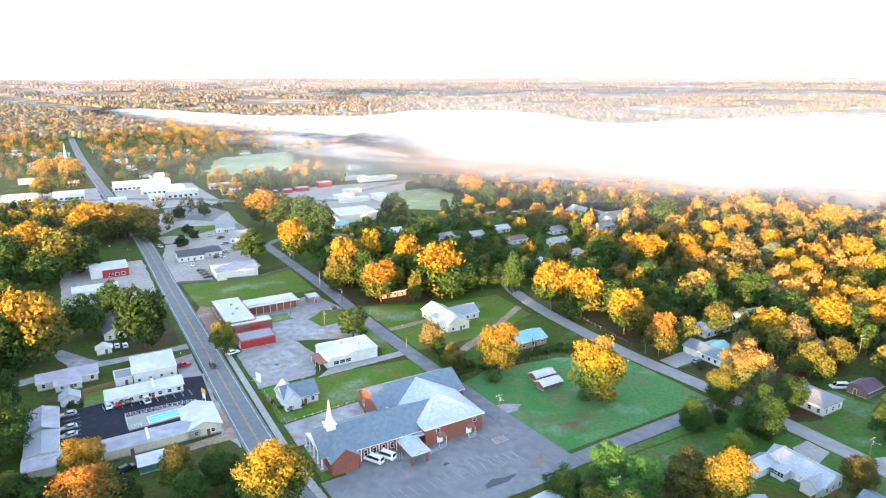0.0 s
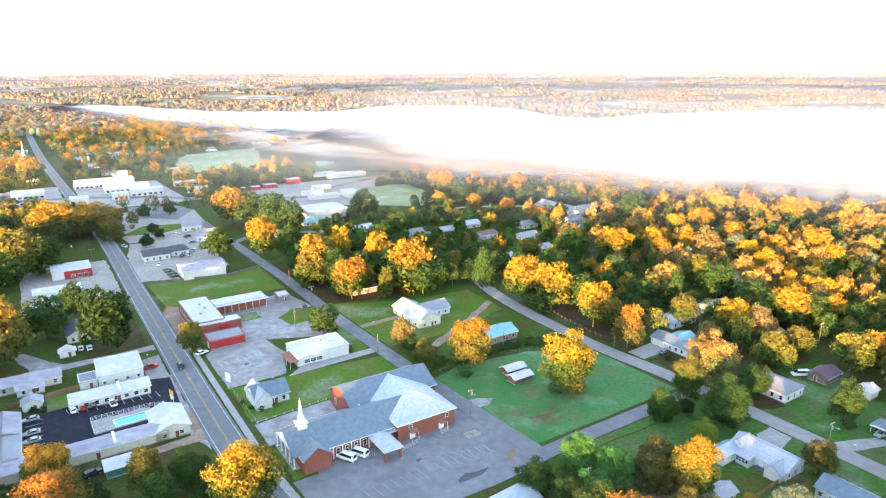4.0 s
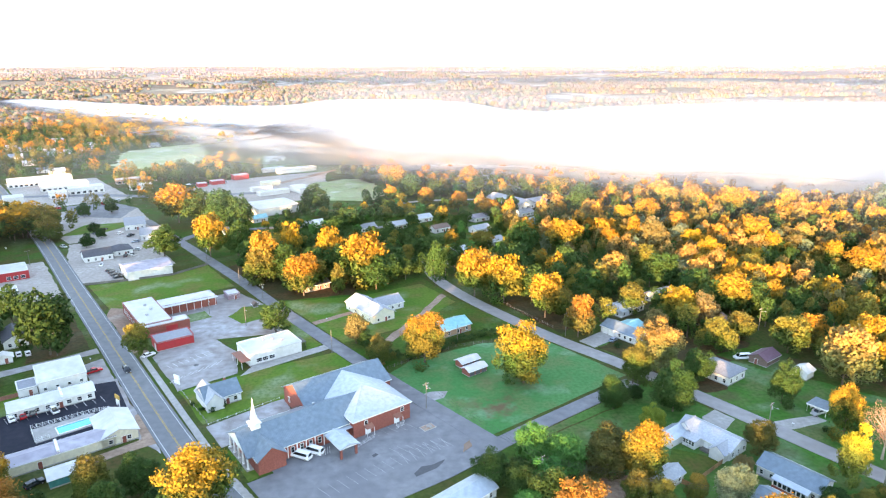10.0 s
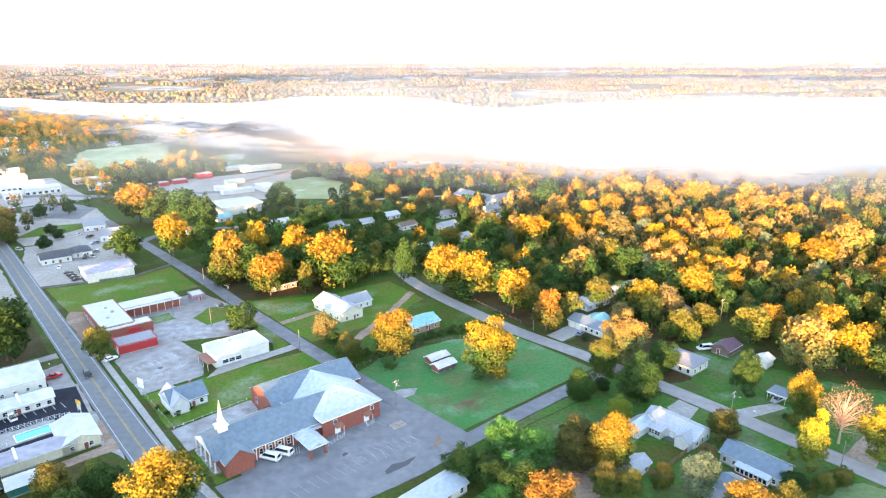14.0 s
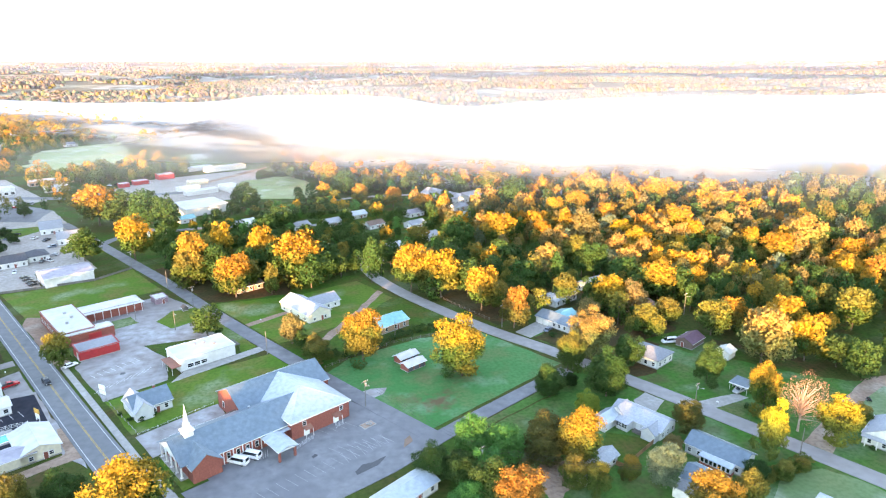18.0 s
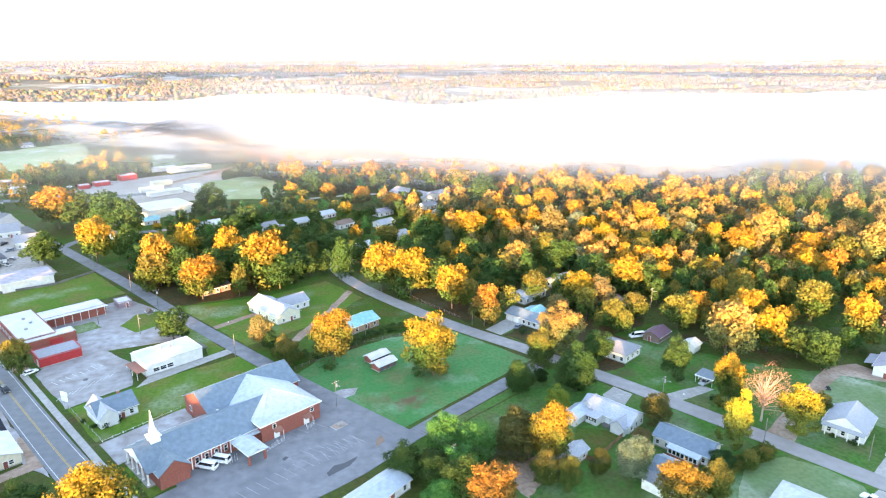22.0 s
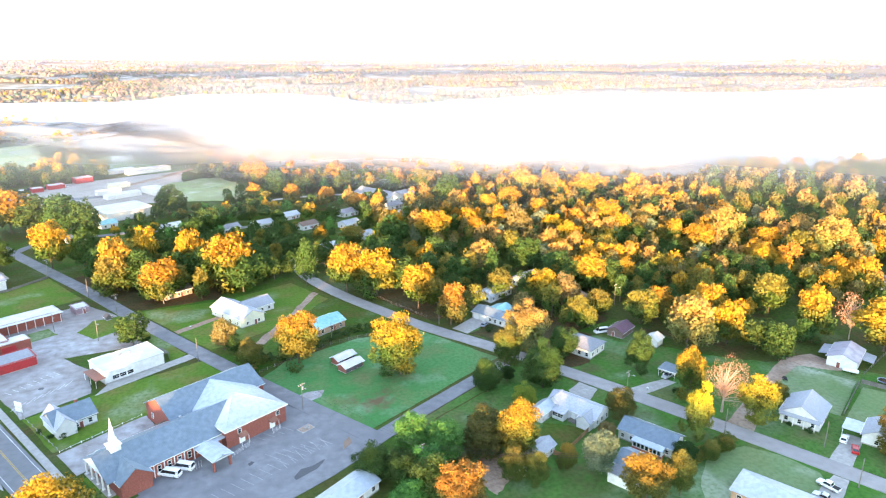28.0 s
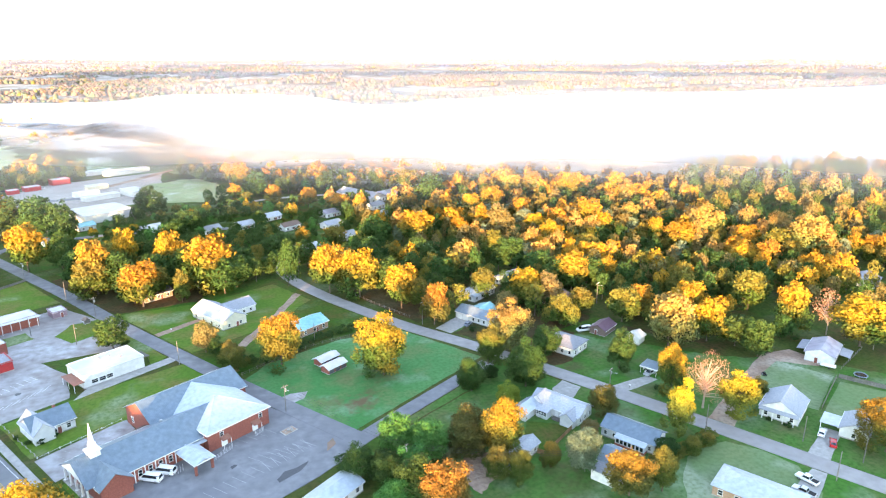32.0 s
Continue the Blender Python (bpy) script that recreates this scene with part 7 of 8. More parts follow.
def vehicle(shape, colour, a, b, turn, label, z=0.07):
    """A road vehicle facing along +a when turn is 0."""
    length, width, low, cabin = CAR_SHAPES[shape]
    ob = thing(shape, spot(a, b, z, turn), label, {"car": "car", "suv": "car", "van": "van", "pickup": "pickup", "bus": "bus"}[shape], "parked vehicles")
    h = width / 2
    bm = extrude(low, -h, h, along="y")
    bmesh.ops.bevel(bm, geom=bm.edges[:], offset=0.06, segments=1, affect="EDGES")
    part("body", bm, PAINT[colour], ob)
    bm = extrude(cabin, -h + 0.12, h - 0.12, along="y")
    for v in bm.verts:
        if v.co.z > cabin[0][1] + 0.2:
            v.co.y *= 0.86
    part("glazing", bm, GLASS, ob, "dark glass")
    top = max(z_ for _, z_ in cabin)
    roof_xs = [x for x, z_ in cabin if z_ > top - 0.1]
    part("roof_panel", box(min(roof_xs) + 0.02, max(roof_xs) - 0.02, -h * 0.8, h * 0.8, top - 0.03, top + 0.04, bevel=0.02), PAINT[colour], ob)
    for s in (-1, 1):
        for (x0, z0), (x1, z1) in ((cabin[0], cabin[1]), (cabin[-1], cabin[-2])):
            part("pillar", rod((x0, s * (h - 0.13), z0), (x1, s * (h - 0.13) * 0.86, z1), 0.07, 5), PAINT[colour], ob)
        part("headlight", box(length / 2 - 0.09, length / 2 + 0.03, s * h * 0.68 - 0.16, s * h * 0.68 + 0.16, 0.62, 0.78), LAMP_GLASS, ob)
        part("tail_light", box(-length / 2 - 0.03, -length / 2 + 0.06, s * h * 0.78 - 0.1, s * h * 0.78 + 0.1, 0.68, 0.92), TAIL_RED, ob)
        for x in (-length * 0.31, length * 0.31):
            tyre = part("wheel", rod((x, s * (h - 0.2), 0.33), (x, s * (h + 0.02), 0.33), 0.33, 14), RUBBER, ob)
            part("rim", rod((x, s * (h + 0.01), 0.33), (x, s * (h + 0.035), 0.33), 0.2, 10), STEEL, tyre)
    if shape == "van" or shape == "bus":
        for s in (-1, 1):
            part("waist_panel", box(cabin[0][0] + 0.1, cabin[0][0] + 0.6, s * h * 0.93 - 0.03, s * h * 0.93 + 0.03, 1.25, top - 0.1), PAINT[colour], ob)
    if shape == "pickup":
        part("load_bed", box(-2.6, -1.0, -h + 0.15, h - 0.15, 1.0, 1.13), RUBBER, ob, "dark open load bed")


vehicle("van", "white", 61.9, 144.6, 119, "white passenger van parked beside the church")
vehicle("van", "white", 65.6, 144.7, 119, "white passenger van parked by the carport")
for b in (216.0, 206.7, 201.7):
    vehicle("car", "silver", -10.6, b, 184, "silver car parked before the motel rooms")
vehicle("suv", "white", 0.7, 215.6, 95, "white car parked before the motel wing")
vehicle("car", "red", 3.5, 215.6, 95, "red car parked before the motel wing")
vehicle("suv", "dark", 6.1, 215.8, 95, "dark car parked before the motel wing")
vehicle("pickup", "white", 11.6, 213.6, 100, "white pickup parked before the motel wing")
vehicle("pickup", "red", 26.4, 235.3, 8, "red pickup beside the white workshop")
vehicle("car", "white", 6.9, 267.6, 90, "white car parked on bare ground")
vehicle("car", "white", 9.7, 266.4, 90, "white car parked on bare ground")
vehicle("suv", "dark", 35.8, 229.5, -88, "dark car driving on the highway")
vehicle("car", "white", 45.0, 237.6, 15, "white car at the roadside by a tree", 0.14)
vehicle("suv", "dark", 2.6, 174.6, 20, "dark car beside the teal shed")
vehicle("car", "white", 199.3, 70.3, 0, "white car under the small carport")
vehicle("pickup", "white", 167.2, 16.0, 75, "white pickup on a concrete drive")
vehicle("pickup", "silver", 161.2, 15.6, 80, "silver pickup on a concrete drive")
vehicle("car", "white", 193.6, 17.2, 0, "white car under the carport's edge")
vehicle("car", "red", 189.7, 13.9, 10, "red car on the carport's drive")
vehicle("suv", "silver", 197.4, 69.6, 170, "silver car below a small carport")
vehicle("van", "white", 216.4, 104.0, 150, "white van beside an outbuilding", 0.05)
vehicle("car", "blue", 192.0, 142.6, 10, "grey car on a garage drive")
for k, (a, b) in enumerate(((55.0, 358.9), (55.3, 354.0), (55.6, 349.2), (55.8, 344.3))):
    vehicle("car", "dark", a, b, 5 * k, "dark car parked on a gravel yard")
for k, (a, b) in enumerate(((67.5, 383.0), (71.0, 383.0), (75.5, 393.0), (79.0, 412.0), (80.0, 430.0), (53.0, 372.0), (42.5, 425.0), (64.0, 448.0), (70.0, 458.0), (76.0, 440.0))):
    vehicle(("suv", "pickup", "car")[k % 3], ("dark", "white", "silver", "blue")[k % 4], a, b, 70 + 37 * k, "vehicle parked on the gravel ground")
for k in range(14):
    rng = random.Random(400 + k)
    vehicle(("car", "suv", "pickup")[k % 3], ("white", "silver", "dark", "red")[k % 4], rng.uniform(38, 110) if k % 2 else 164 + 2.6 * k, rng.uniform(545, 560) if k % 2 else 594 - 0.6 * k, rng.uniform(0, 360), "vehicle parked near the far works")

trailer_cart = thing("boat_trailer", spot(241.5, 24.0, 0.07, 95), "covered white boat on a trailer", "trailer")
bm = box(-2.6, 2.2, -0.95, 0.95, 0.55, 1.35, bevel=0.25)
part("hull", bm, TRIM, trailer_cart)
part("drawbar", rod((2.1, 0, 0.5), (3.6, 0, 0.45), 0.06), STEEL, trailer_cart)
for s in (-1, 1):
    part("wheel", rod((-0.6, s * 0.85, 0.3), (-0.6, s * 1.05, 0.3), 0.3, 12), RUBBER, trailer_cart)
mower = thing("riding_mower", spot(221.8, 39.4, 0.05, 30), "small dark riding mower on the lawn", "mower")
part("body", box(-0.9, 0.9, -0.45, 0.45, 0.3, 0.85, bevel=0.1), PAINT["dark"], mower)
part("deck", box(-0.5, 0.6, -0.65, 0.65, 0.12, 0.35, bevel=0.05), STEEL, mower)
part("seat", box(-0.6, -0.1, -0.28, 0.28, 0.8, 1.2, bevel=0.08), RUBBER, mower)
for x, s in ((-0.6, -1), (-0.6, 1), (0.7, -1), (0.7, 1)):
    part("wheel", rod((x, s * 0.45, 0.25), (x, s * 0.62, 0.25), 0.25, 10), RUBBER, mower)
tramp = thing("trampoline", spot(240.8, 14.0, 0.05), "round dark-blue garden trampoline on the grass", "trampoline")
part("mat", rod((0, 0, 0.82), (0, 0, 0.86), 1.7, 24), PAINT["dark"], tramp)
bm = bmesh.new()
for k in range(24):
    q0, q1 = 2 * math.pi * k / 24, 2 * math.pi * (k + 1) / 24
    rod((2.0 * math.cos(q0), 2.0 * math.sin(q0), 0.88), (2.0 * math.cos(q1), 2.0 * math.sin(q1), 0.88), 0.16, 5, bm=bm)
part("safety_pad", bm, PAINT["blue"], tramp)
for k in range(6):
    q = 2 * math.pi * k / 6
    part("leg", rod((2.0 * math.cos(q), 2.0 * math.sin(q), 0), (2.0 * math.cos(q), 2.0 * math.sin(q), 0.85), 0.04), STEEL, tramp)

# ---- the motel's pool ----
deck = thing("pool_deck", spot(15.0, 200.9, 0.06, 3), "pale concrete pool deck inside a fence", "pool deck", kind="structure")
bm = bmesh.new()
for x0, x1, y0, y1 in ((-10.2, -4.2, -4.0, 5.0), (4.9, 6.6, -4.0, 3.9), (-4.2, 4.9, 1.5, 4.5), (-4.2, 4.9, -4.0, -2.9)):
    box(x0, x1, y0, y1, -0.1, 0.22, bm)
part("paving", bm, CONCRETE, deck)
pool = thing("swimming_pool", spot(15.0, 200.9, 0.06, 3), "rectangular pool of bright turquoise water", "pool")
part("water", box(-4.2, 4.9, -2.9, 1.5, -0.1, 0.10), WATER, pool)
bm = bmesh.new()
for x0, x1, y0, y1 in ((-4.5, 5.2, 1.45, 1.75), (-4.5, 5.2, -3.15, -2.85), (-4.5, -4.15, -2.85, 1.45), (4.85, 5.2, -2.85, 1.45)):
    box(x0, x1, y0, y1, 0.15, 0.3, bm, 0.03)
part("coping", bm, TRIM, pool)
part("ladder", rod((4.7, -0.8, 0.1), (4.7, -0.8, 1.0), 0.04), STEEL, pool)
part("ladder", rod((4.7, -0.2, 0.1), (4.7, -0.2, 1.0), 0.04), STEEL, pool)


def fence(name, points, label, height=1.1, gap=2.4, rails=2, material=TRIM, post=0.06, boards=False):
    """Posts and rails (or boards) along grid points."""
    ob = thing(name, pose(0, 0, 0), label, "fence")
    post_mesh = mesh_of("post", box(-post, post, -post, post, -0.2, height + 0.08), material)
    for p, q in zip(points, points[1:]):
        p, q = Vector(town(*p)), Vector(town(*q))
        n = max(1, round((q - p).length / gap))
        way = math.degrees(math.atan2(q.y - p.y, q.x - p.x))
        for k in range(n):
            here, there = p.lerp(q, k / n), p.lerp(q, (k + 1) / n)
            o = part("post", post_mesh, material, ob)
            o.matrix_local = pose(here.x, here.y, 0, 0, 0, way)
            for r in range(rails):
                z = height * (r + 0.7) / rails
                part("rail", rod((here.x, here.y, z), (there.x, there.y, z), 0.035, 5), material, ob)
            if boards:
                length = (there - here).length
                o = part("board_panel", box(0.02, length - 0.02, -0.025, 0.025, 0.08, height), material, ob)
                o.matrix_local = pose(here.x, here.y, 0, 0, 0, way)
        o = part("post", post_mesh, material, ob)
        o.matrix_local = pose(q.x, q.y, 0, 0, 0, way)


fence("pool_fence", [(4.8, 206.2), (4.9, 197.6), (8.5, 197.4)], "white metal fence round the pool deck", 1.3, 1.5, 3)
fence("pool_fence", [(4.8, 206.2), (21.6, 205.8), (25.5, 204.6), (25.5, 197)], "white metal fence round the pool deck", 1.3, 1.5, 3)
fence("rail_fence", [(47.2, 178.6), (46.9, 190), (46.7, 203.2)], "low pale rail fence beside the lawn", 0.9, 3.2, 1, CONCRETE, 0.09)
fence("kerb_fence", [(47.2, 177.0), (70.5, 179.0)], "low white rail along the church strip", 0.5, 3.0, 1, TRIM, 0.08)
fence("wire_fence", [(39.8, 341.6), (58, 336.2), (79, 331.8), (98.8, 339.0)], "dark wire fence behind the field", 1.2, 2.6, 2, WOOD, 0.08, True)
fence("wood_fence", [(150.8, 73.6), (134.8, 72.9), (134.4, 75.2)], "orange-brown board fence round the back yard", 1.5, 2.2, 2, FENCEWOOD, 0.06, True)
fence("yard_fence", [(209, 20.0), (222, 20.1), (235, 20.1)], "grey board fence between two lawns", 1.4, 2.4, 2, WOOD, 0.07, True)
fence("yard_fence", [(235.4, 19.6), (236.2, 6), (236.4, -10)], "weathered board fence behind the lawn", 1.6, 2.4, 2, WOOD, 0.07, True)
fence("yard_fence", [(243, 20), (266, 17)], "grey wire fence beside the barn", 1.3, 2.6, 2, WOOD, 0.07)
fence("red_fence", [(-16.5, 229.0), (-13.0, 228.6)], "red board fence beside the cottage", 1.5, 1.8, 2, TERRACOTTA, 0.06, True)
fence("red_fence", [(-6.4, 229.2), (-0.5, 231.4), (4.0, 231.4)], "red board fence beside the cottage", 1.5, 1.8, 2, TERRACOTTA, 0.06, True)
fence("ball_fence", [(254, 533), (262, 500), (284, 474), (299, 495), (300, 534), (254, 533)], "dark wire fence round the mown ground", 1.6, 5.0, 2, WOOD, 0.09)
fence("field_fence", [(109.4, 175.6), (118.5, 175.8), (140, 175.4), (171, 165)], "thin wire fence along the field's edge", 1.2, 3.5, 2, WOOD, 0.06)
fence("yard_fence", [(183, 166), (184.5, 188), (187, 205)], "low wire fence in the leaf litter", 1.1, 3.0, 2, WOOD, 0.06)

# ---- poles, signs, lamps ----


def utility_pole(a, b, height=9.5, arm=True, transformer=False, lamp=False, tilt=0.0, turn=0.0):
    ob = thing("utility_pole", spot(a, b, 0, turn), "weathered wooden utility pole" + (" with crossarm and insulators" if arm else " beside the road"), "pole", "utility poles")
    part("shaft", rod((0, 0, -0.5), (0, math.tan(radians(tilt)) * height, height), 0.15, 8, 0.1), WOOD, ob)
    if arm:
        beam = part("crossarm", box(-1.2, 1.2, -0.07, 0.07, height - 0.75, height - 0.6), WOOD, ob)
        for x in (-1.05, -0.4, 0.4, 1.05):
            part("insulator", rod((x, 0, height - 0.6), (x, 0, height - 0.38), 0.06, 6), TRIM, beam)
    if transformer:
        part("transformer", rod((0.4, 0, height - 2.3), (0.4, 0, height - 1.3), 0.28, 10), STEEL, ob, "grey transformer drum")
    if lamp:
        bracket = part("lamp_arm", rod((0, 0, height - 1.6), (0, -1.8, height - 1.2), 0.04, 6), STEEL, ob)
        part("lamp_head", box(-0.15, 0.15, -2.2, -1.6, height - 1.3, height - 1.15, bevel=0.04), STEEL, bracket)


for a, b, h, arm, tr, lamp in (
        (98.9, 339.5, 9.6, True, True, False), (18.2, 258.8, 9.5, True, False, True), (100.0, 264.9, 9.5, True, True, False), (84.3, 244.4, 8.5, False, False, True), (100.2, 199.6, 9.0, False, False, False),
        (104.2, 145.0, 9.2, True, True, True), (100.7, 296.0, 9.0, False, False, False), (171.2, 116.0, 9.0, True, False, False), (176.0, 74.1, 9.5, True, True, True), (174.4, 43.5, 8.5, False, False, False),
        (186.3, 20.7, 8.0, False, False, False), (185.4, 6.2, 8.0, False, False, False), (172.3, 10.3, 8.5, False, False, False), (181.2, 157.5, 10.0, True, True, True), (187.5, 244.0, 9.0, True, False, True),
        (246.6, 113.6, 10.0, True, False, True), (273.2, 23.3, 9.5, False, False, False), (268.3, 13.6, 9.5, False, False, False), (103.9, 95.6, 9.8, True, True, False), (250.5, 158.0, 9.0, False, False, False),
        (76.5, 266.5, 7.5, False, False, True), (22.6, 395.0, 9.0, True, False, False), (40.6, 470.0, 9.0, True, False, False), (143.5, 179.0, 7.0, False, False, False)):
    utility_pole(a, b, h, arm, tr, lamp)


def cable(p, q, sag, name="power_cable"):
    line = bpy.data.curves.new(name, "CURVE")
    line.dimensions, line.bevel_depth, line.bevel_resolution = "3D", 0.022, 1
    s = line.splines.new("POLY")
    s.points.add(12)
    p, q = Vector(p), Vector(q)
    for k in range(13):
        u = k / 12
        c = p.lerp(q, u)
        s.points[k].co = (c.x, c.y, c.z - sag * 4 * u * (1 - u), 1)
    line.materials.append(BLACKWIRE)
    tagged(new(name, line), "thin black power cable between poles", "cable", "power cables")


for a0, b0, a1, b1 in ((103.9, 95.6, 104.2, 145.0), (103.9, 95.6, 130.0, 60.0)):
    for s in (-1.05, 0.0, 1.05):
        cable((*town(a0 + s, b0), 9.3), (*town(a1 + s, b1), 8.8), 0.9)

sign = thing("motel_sign", spot(28.2, 205.0, 0.06, -75), "yellow and white motel sign on posts", "sign")
for x in (-0.9, 0.9):
    part("post", rod((x, 0, 0), (x, 0, 3.8), 0.1), TRIM, sign)
part("upper_board", box(-1.3, 1.3, -0.15, 0.15, 2.6, 4.0, bevel=0.03), LINE_YELLOW, sign, "yellow board")
part("lower_board", box(-1.0, 1.0, -0.12, 0.12, 0.9, 2.3, bevel=0.03), TRIM, sign, "white letter board")
sign = thing("shop_sign", spot(46.6, 206.5, 0.06, -70), "white two-panel roadside sign on posts", "sign")
for x in (-1.0, 1.0):
    part("post", rod((x, 0, 0), (x, 0, 4.4), 0.09), STEEL, sign)
part("upper_board", box(-1.4, 1.4, -0.15, 0.15, 2.9, 4.5, bevel=0.03), TRIM, sign)
part("lower_board", box(-1.4, 1.4, -0.12, 0.12, 1.3, 2.6, bevel=0.03), TRIM, sign)
for a, b in ((26.5, 292), (15.0, 441)):
    sign = thing("roadside_sign", spot(a, b, 0.0, -70), "small white sign board by the highway", "sign")
    part("board", box(-0.9, 0.9, -0.08, 0.08, 0.7, 1.7), TRIM, sign)
    for x in (-0.8, 0.8):
        part("post", rod((x, 0, 0), (x, 0, 1.7), 0.05), STEEL, sign)

island = thing("planter_island", spot(98.3, 136.0, 0.08, 0), "kerbed island with rocks in the car park", "planter", kind="structure")
part("kerb", box(-2.2, 2.2, -1.5, 1.5, 0, 0.16, bevel=0.04), CONCRETE, island)
part("soil_bed", box(-1.9, 1.9, -1.2, 1.2, 0.1, 0.2), SOIL, island)
for k in range(7):
    rng = random.Random(k + 60)
    bm = bmesh.new()
    bmesh.ops.create_icosphere(bm, subdivisions=1, radius=rng.uniform(0.25, 0.5))
    for v in bm.verts:
        v.co *= rng.uniform(0.75, 1.2)
    rock = part("rock", bm, CONCRETE, island)
    rock.location = (rng.uniform(-1.4, 1.4), rng.uniform(-0.8, 0.8), 0.3)
patch("lot_bed", [(98.5, 119.6), (102.5, 120.6), (103.8, 123.4), (101.0, 122.8)], SOIL, 0.12, "weedy planting bed at the car park's corner", "bed", 0.4, 1.0)
patch("puddle", [(82, 118.6), (88, 118.2), (91, 119.2), (92.5, 120.4), (88, 120.0), (85.5, 121.2), (82.5, 120.4)], STAIN, 0.078, "dark wet stain on the car park", "stain", 0.6, 1.0)
patch("puddle", [(77.5, 132.6), (79.5, 133.2), (79.2, 134.2), (77.8, 133.8)], STAIN, 0.078, "small dark stain on the car park", "stain", 0.3, 0.6)

# ---- painted bays ----


def bays(parent, a, b, n, step_a, step_b, length, turn, z=0.084, material=LINE_WHITE):
    data = mesh_of("bay_line", box(-0.06, 0.06, -length / 2, length / 2, -0.012, 0.0), material)
    z = max(v.co.z for v in parent.data.vertices) + 0.006
    for k in range(n):
        o = part("bay_line", data, material, parent)
        o.matrix_world = spot(a + k * step_a, b + k * step_b, z, turn)


lot = bpy.data.objects["church_lot"]
FADED = surface("faded_paint", (0.36, 0.36, 0.37), (0.30, 0.30, 0.30), (0.24, 0.24, 0.24), 0.5, 1.5, 0.85, bump=0)
bays(lot, 84.0, 143.0, 5, 2.7, -0.8, 4.6, 14, material=FADED)
bays(lot, 84.0, 131.5, 7, 2.3, -0.8, 5.4, 14, material=FADED)
bays(lot, 60.0, 127.5, 15, 2.7, 0.0, 5.0, 10, material=FADED)
bays(lot, 84.0, 127.0, 6, 2.7, 0.0, 5.0, -10, material=FADED)
bays(lot, 77.6, 140.6, 12, 0.55, 0.12, 2.6, -38)
bays(lot, 91.5, 142.0, 6, 0.55, 0.1, 2.6, -38)
bays(lot, 67.8, 143.4, 4, 0.7, 0.0, 3.4, -25)
lot = bpy.data.objects["church_side_lot"]
bays(lot, 51, 173.6, 7, 2.7, 0.2, 4.2, 20, 0.064, FADED)
lot = bpy.data.objects["motel_lot"]
bays(lot, -0.8, 215.6, 11, 2.6, -0.25, 4.6, 8, 0.074)
bays(lot, -9.8, 199.2, 7, 0.0, 2.7, 4.6, 92, 0.074)
lot = bpy.data.objects["shop_lot"]
PALEPAINT = surface("worn_paint", (0.72, 0.72, 0.72), (0.62, 0.62, 0.62), (0.52, 0.52, 0.52), 0.5, 1.5, 0.85, bump=0)
bays(lot, 47, 212.5, 8, 2.4, 0.6, 4.4, -52, 0.088, PALEPAINT)
bays(lot, 48.5, 224, 8, 2.2, 0.5, 3.6, 15, 0.088, PALEPAINT)
drain = thing("drain_cover", spot(56.6, 219.7, 0.07), "dark round drain cover in the lot", "drain")
part("cover", rod((0, 0, 0), (0, 0, 0.03), 0.9, 14), STAIN, drain)

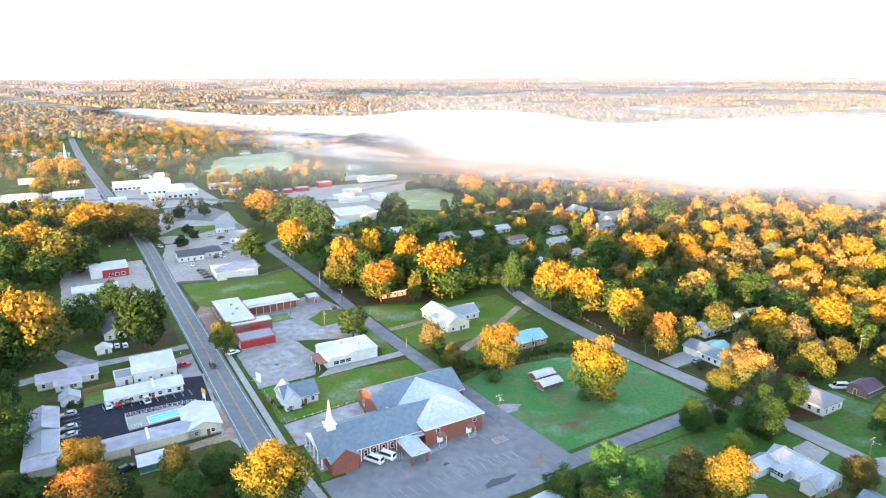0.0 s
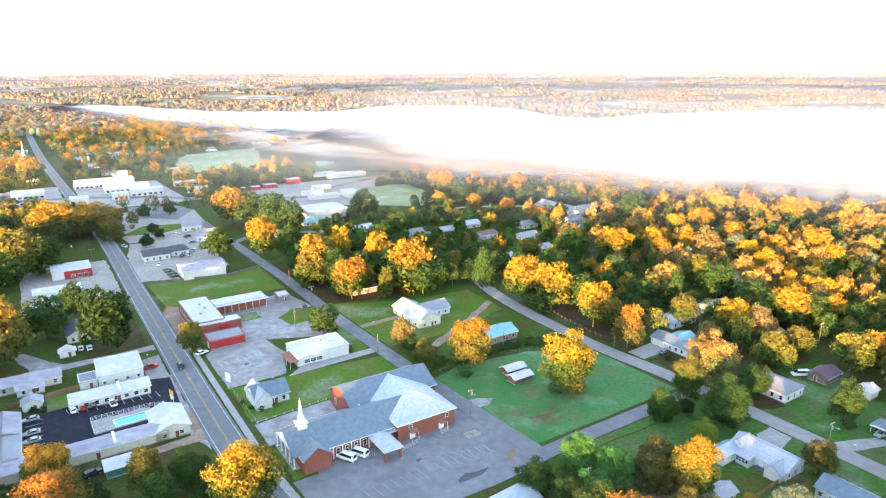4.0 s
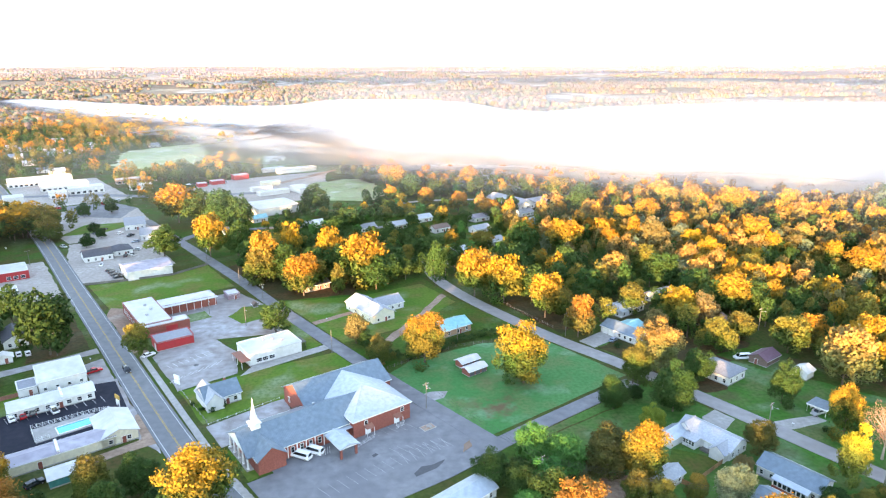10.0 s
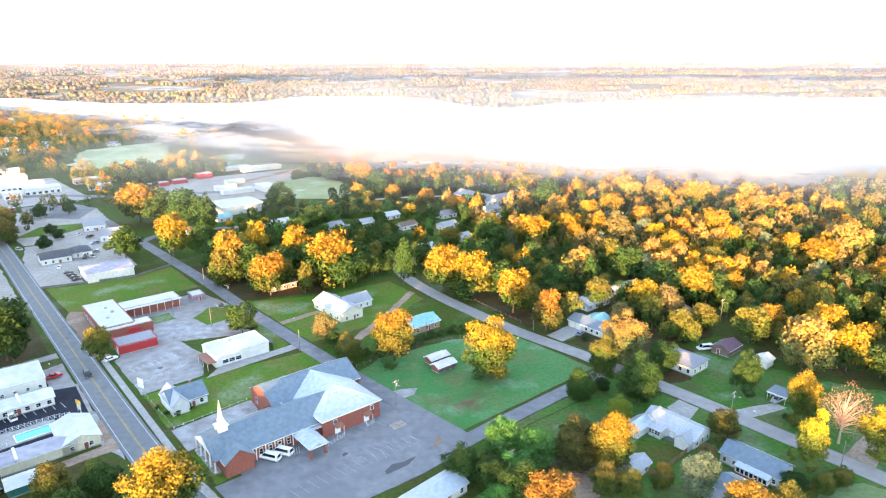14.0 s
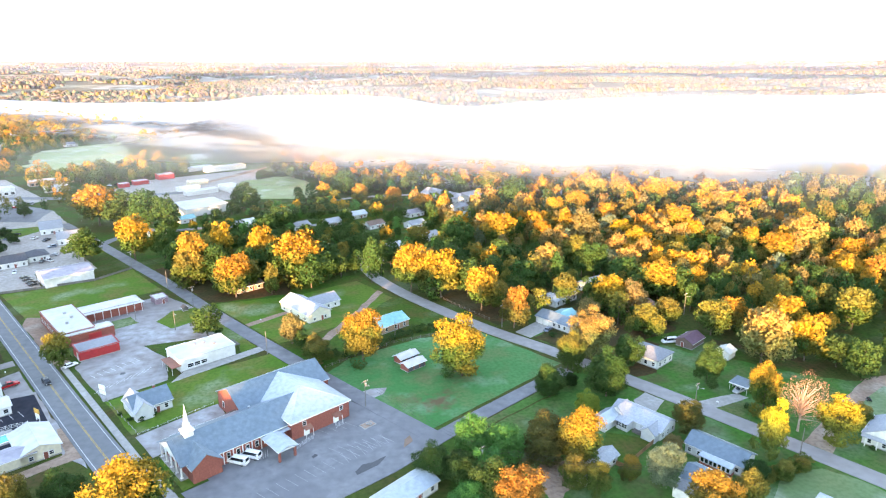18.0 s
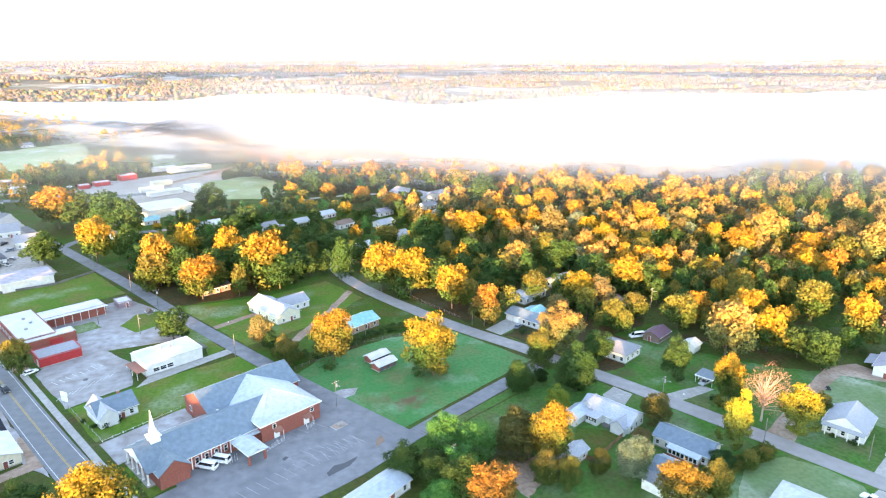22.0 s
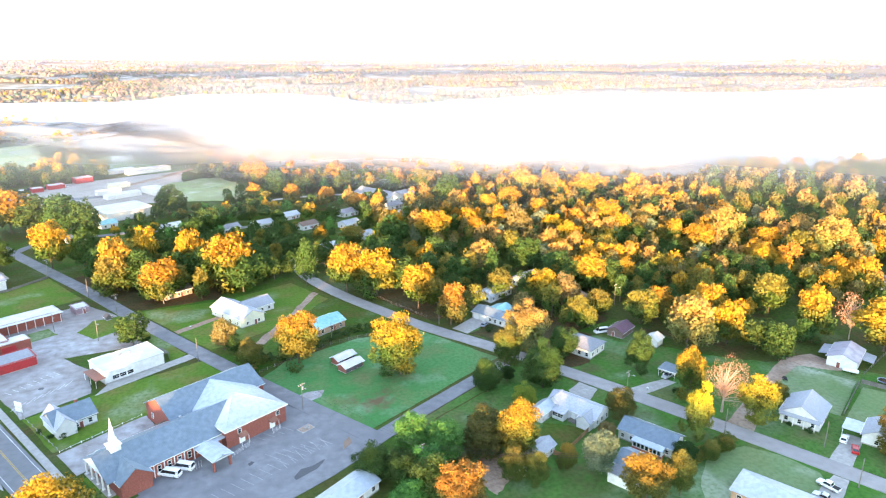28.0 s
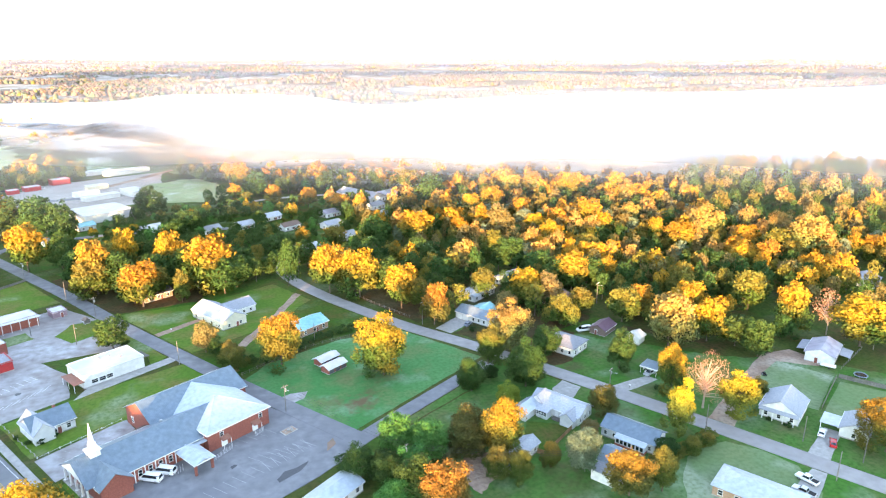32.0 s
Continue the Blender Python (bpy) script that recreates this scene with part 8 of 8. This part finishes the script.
# ---- small garden things ----
for a, b, s in ((197, 111.5, 0.9), (206.5, 82.5, 1.3), (203.8, 84.8, 1.1), (188.2, 138.0, 1.4), (48.2, 186.2, 1.0), (50.5, 183.8, 1.1), (54.5, 184.3, 1.0), (46.8, 191.0, 0.9), (191.6, 31.0, 1.0), (191.2, 25.5, 1.0), (-10.2, 221.4, 1.2), (-7.0, 221.0, 1.2), (-13.2, 221.6, 1.0), (189.0, 63.5, 1.2)):
    ob = thing("garden_shrub", spot(a, b), "low rounded green garden shrub", "shrub", "garden shrubs")
    verts, faces, _, _ = leaf_cloud(int(abs(a) * 10), 7, 500, 1.1, 4.6, 0.4, 1.0)
    crown = part("crown", quads_mesh("crown", verts, faces, LEAVES["dark"]), None, ob)
    crown.scale = (s / 5.0, s / 5.0, s / 9.0)
for a, b, h in ((150.4, 83.8, 1.5), (184.2, 70.8, 1.1), (113.0, 228.6, 1.0), (27.2, 246.5, 0.8)):
    ob = thing("mailbox", spot(a, b), "small white roadside box on a post", "mailbox")
    part("post", rod((0, 0, 0), (0, 0, h), 0.05), WOOD, ob)
    part("box", box(-0.16, 0.16, -0.3, 0.3, h, h + 0.32, bevel=0.04), TRIM, ob)

# ---- cut brush ----
pile = thing("brush_pile", spot(118.5, 83.5), "heap of pinkish grey cut branches", "brush pile")
for k in range(60):
    rng = random.Random(900 + k)
    x, y, z, w = rng.uniform(-4.5, 4.5), rng.uniform(-2.8, 2.8), rng.uniform(0.1, 0.9), rng.uniform(0, 6.28)
    dx, dy = 1.2 * math.cos(w), 1.2 * math.sin(w)
    part("branch", rod((x - dx, y - dy, 0.08), (x + dx, y + dy, z), 0.06, 4, 0.02), PALEBARK, pile)
for k in range(9):
    x, y = 155.2 + 2.05 * k, 45.3 - 0.5 * k
    ob = thing("garden_shrub", spot(x, y), "loose olive-gold shrub in a row by the street", "shrub", "garden shrubs")
    verts, faces, _, _ = leaf_cloud(700 + k, 9, 700, 1.0, 4.8, 0.4, 1.0)
    crown = part("crown", quads_mesh("crown", verts, faces, LEAVES["greengold"], np.full(len(verts), 0.6)), None, ob)
    crown.scale = (0.40, 0.40, 0.17 + 0.02 * (k * 5 % 4))

# ---- sun porch of the slate-roofed cottage ----
room = part("sun_room", box(-6.1, -3.9, -5.8, 2.6, 0, 2.4, bevel=0.03), SIDING, cottage, "white glazed sun room on a brick base")
part("base", box(-6.14, -3.95, -5.84, 2.64, -0.1, 0.7), BRICK, room)
part("roof", extrude([(-6.5, 2.35), (-3.6, 2.95), (-3.6, 3.1), (-6.5, 2.5)], -6.1, 2.9, along="y"), PALEROOF, room)
for k in range(7):
    pane = part("pane", box(-6.13, -6.08, -5.4 + k * 1.14, -4.62 + k * 1.14, 0.9, 2.1), GLASS, room)
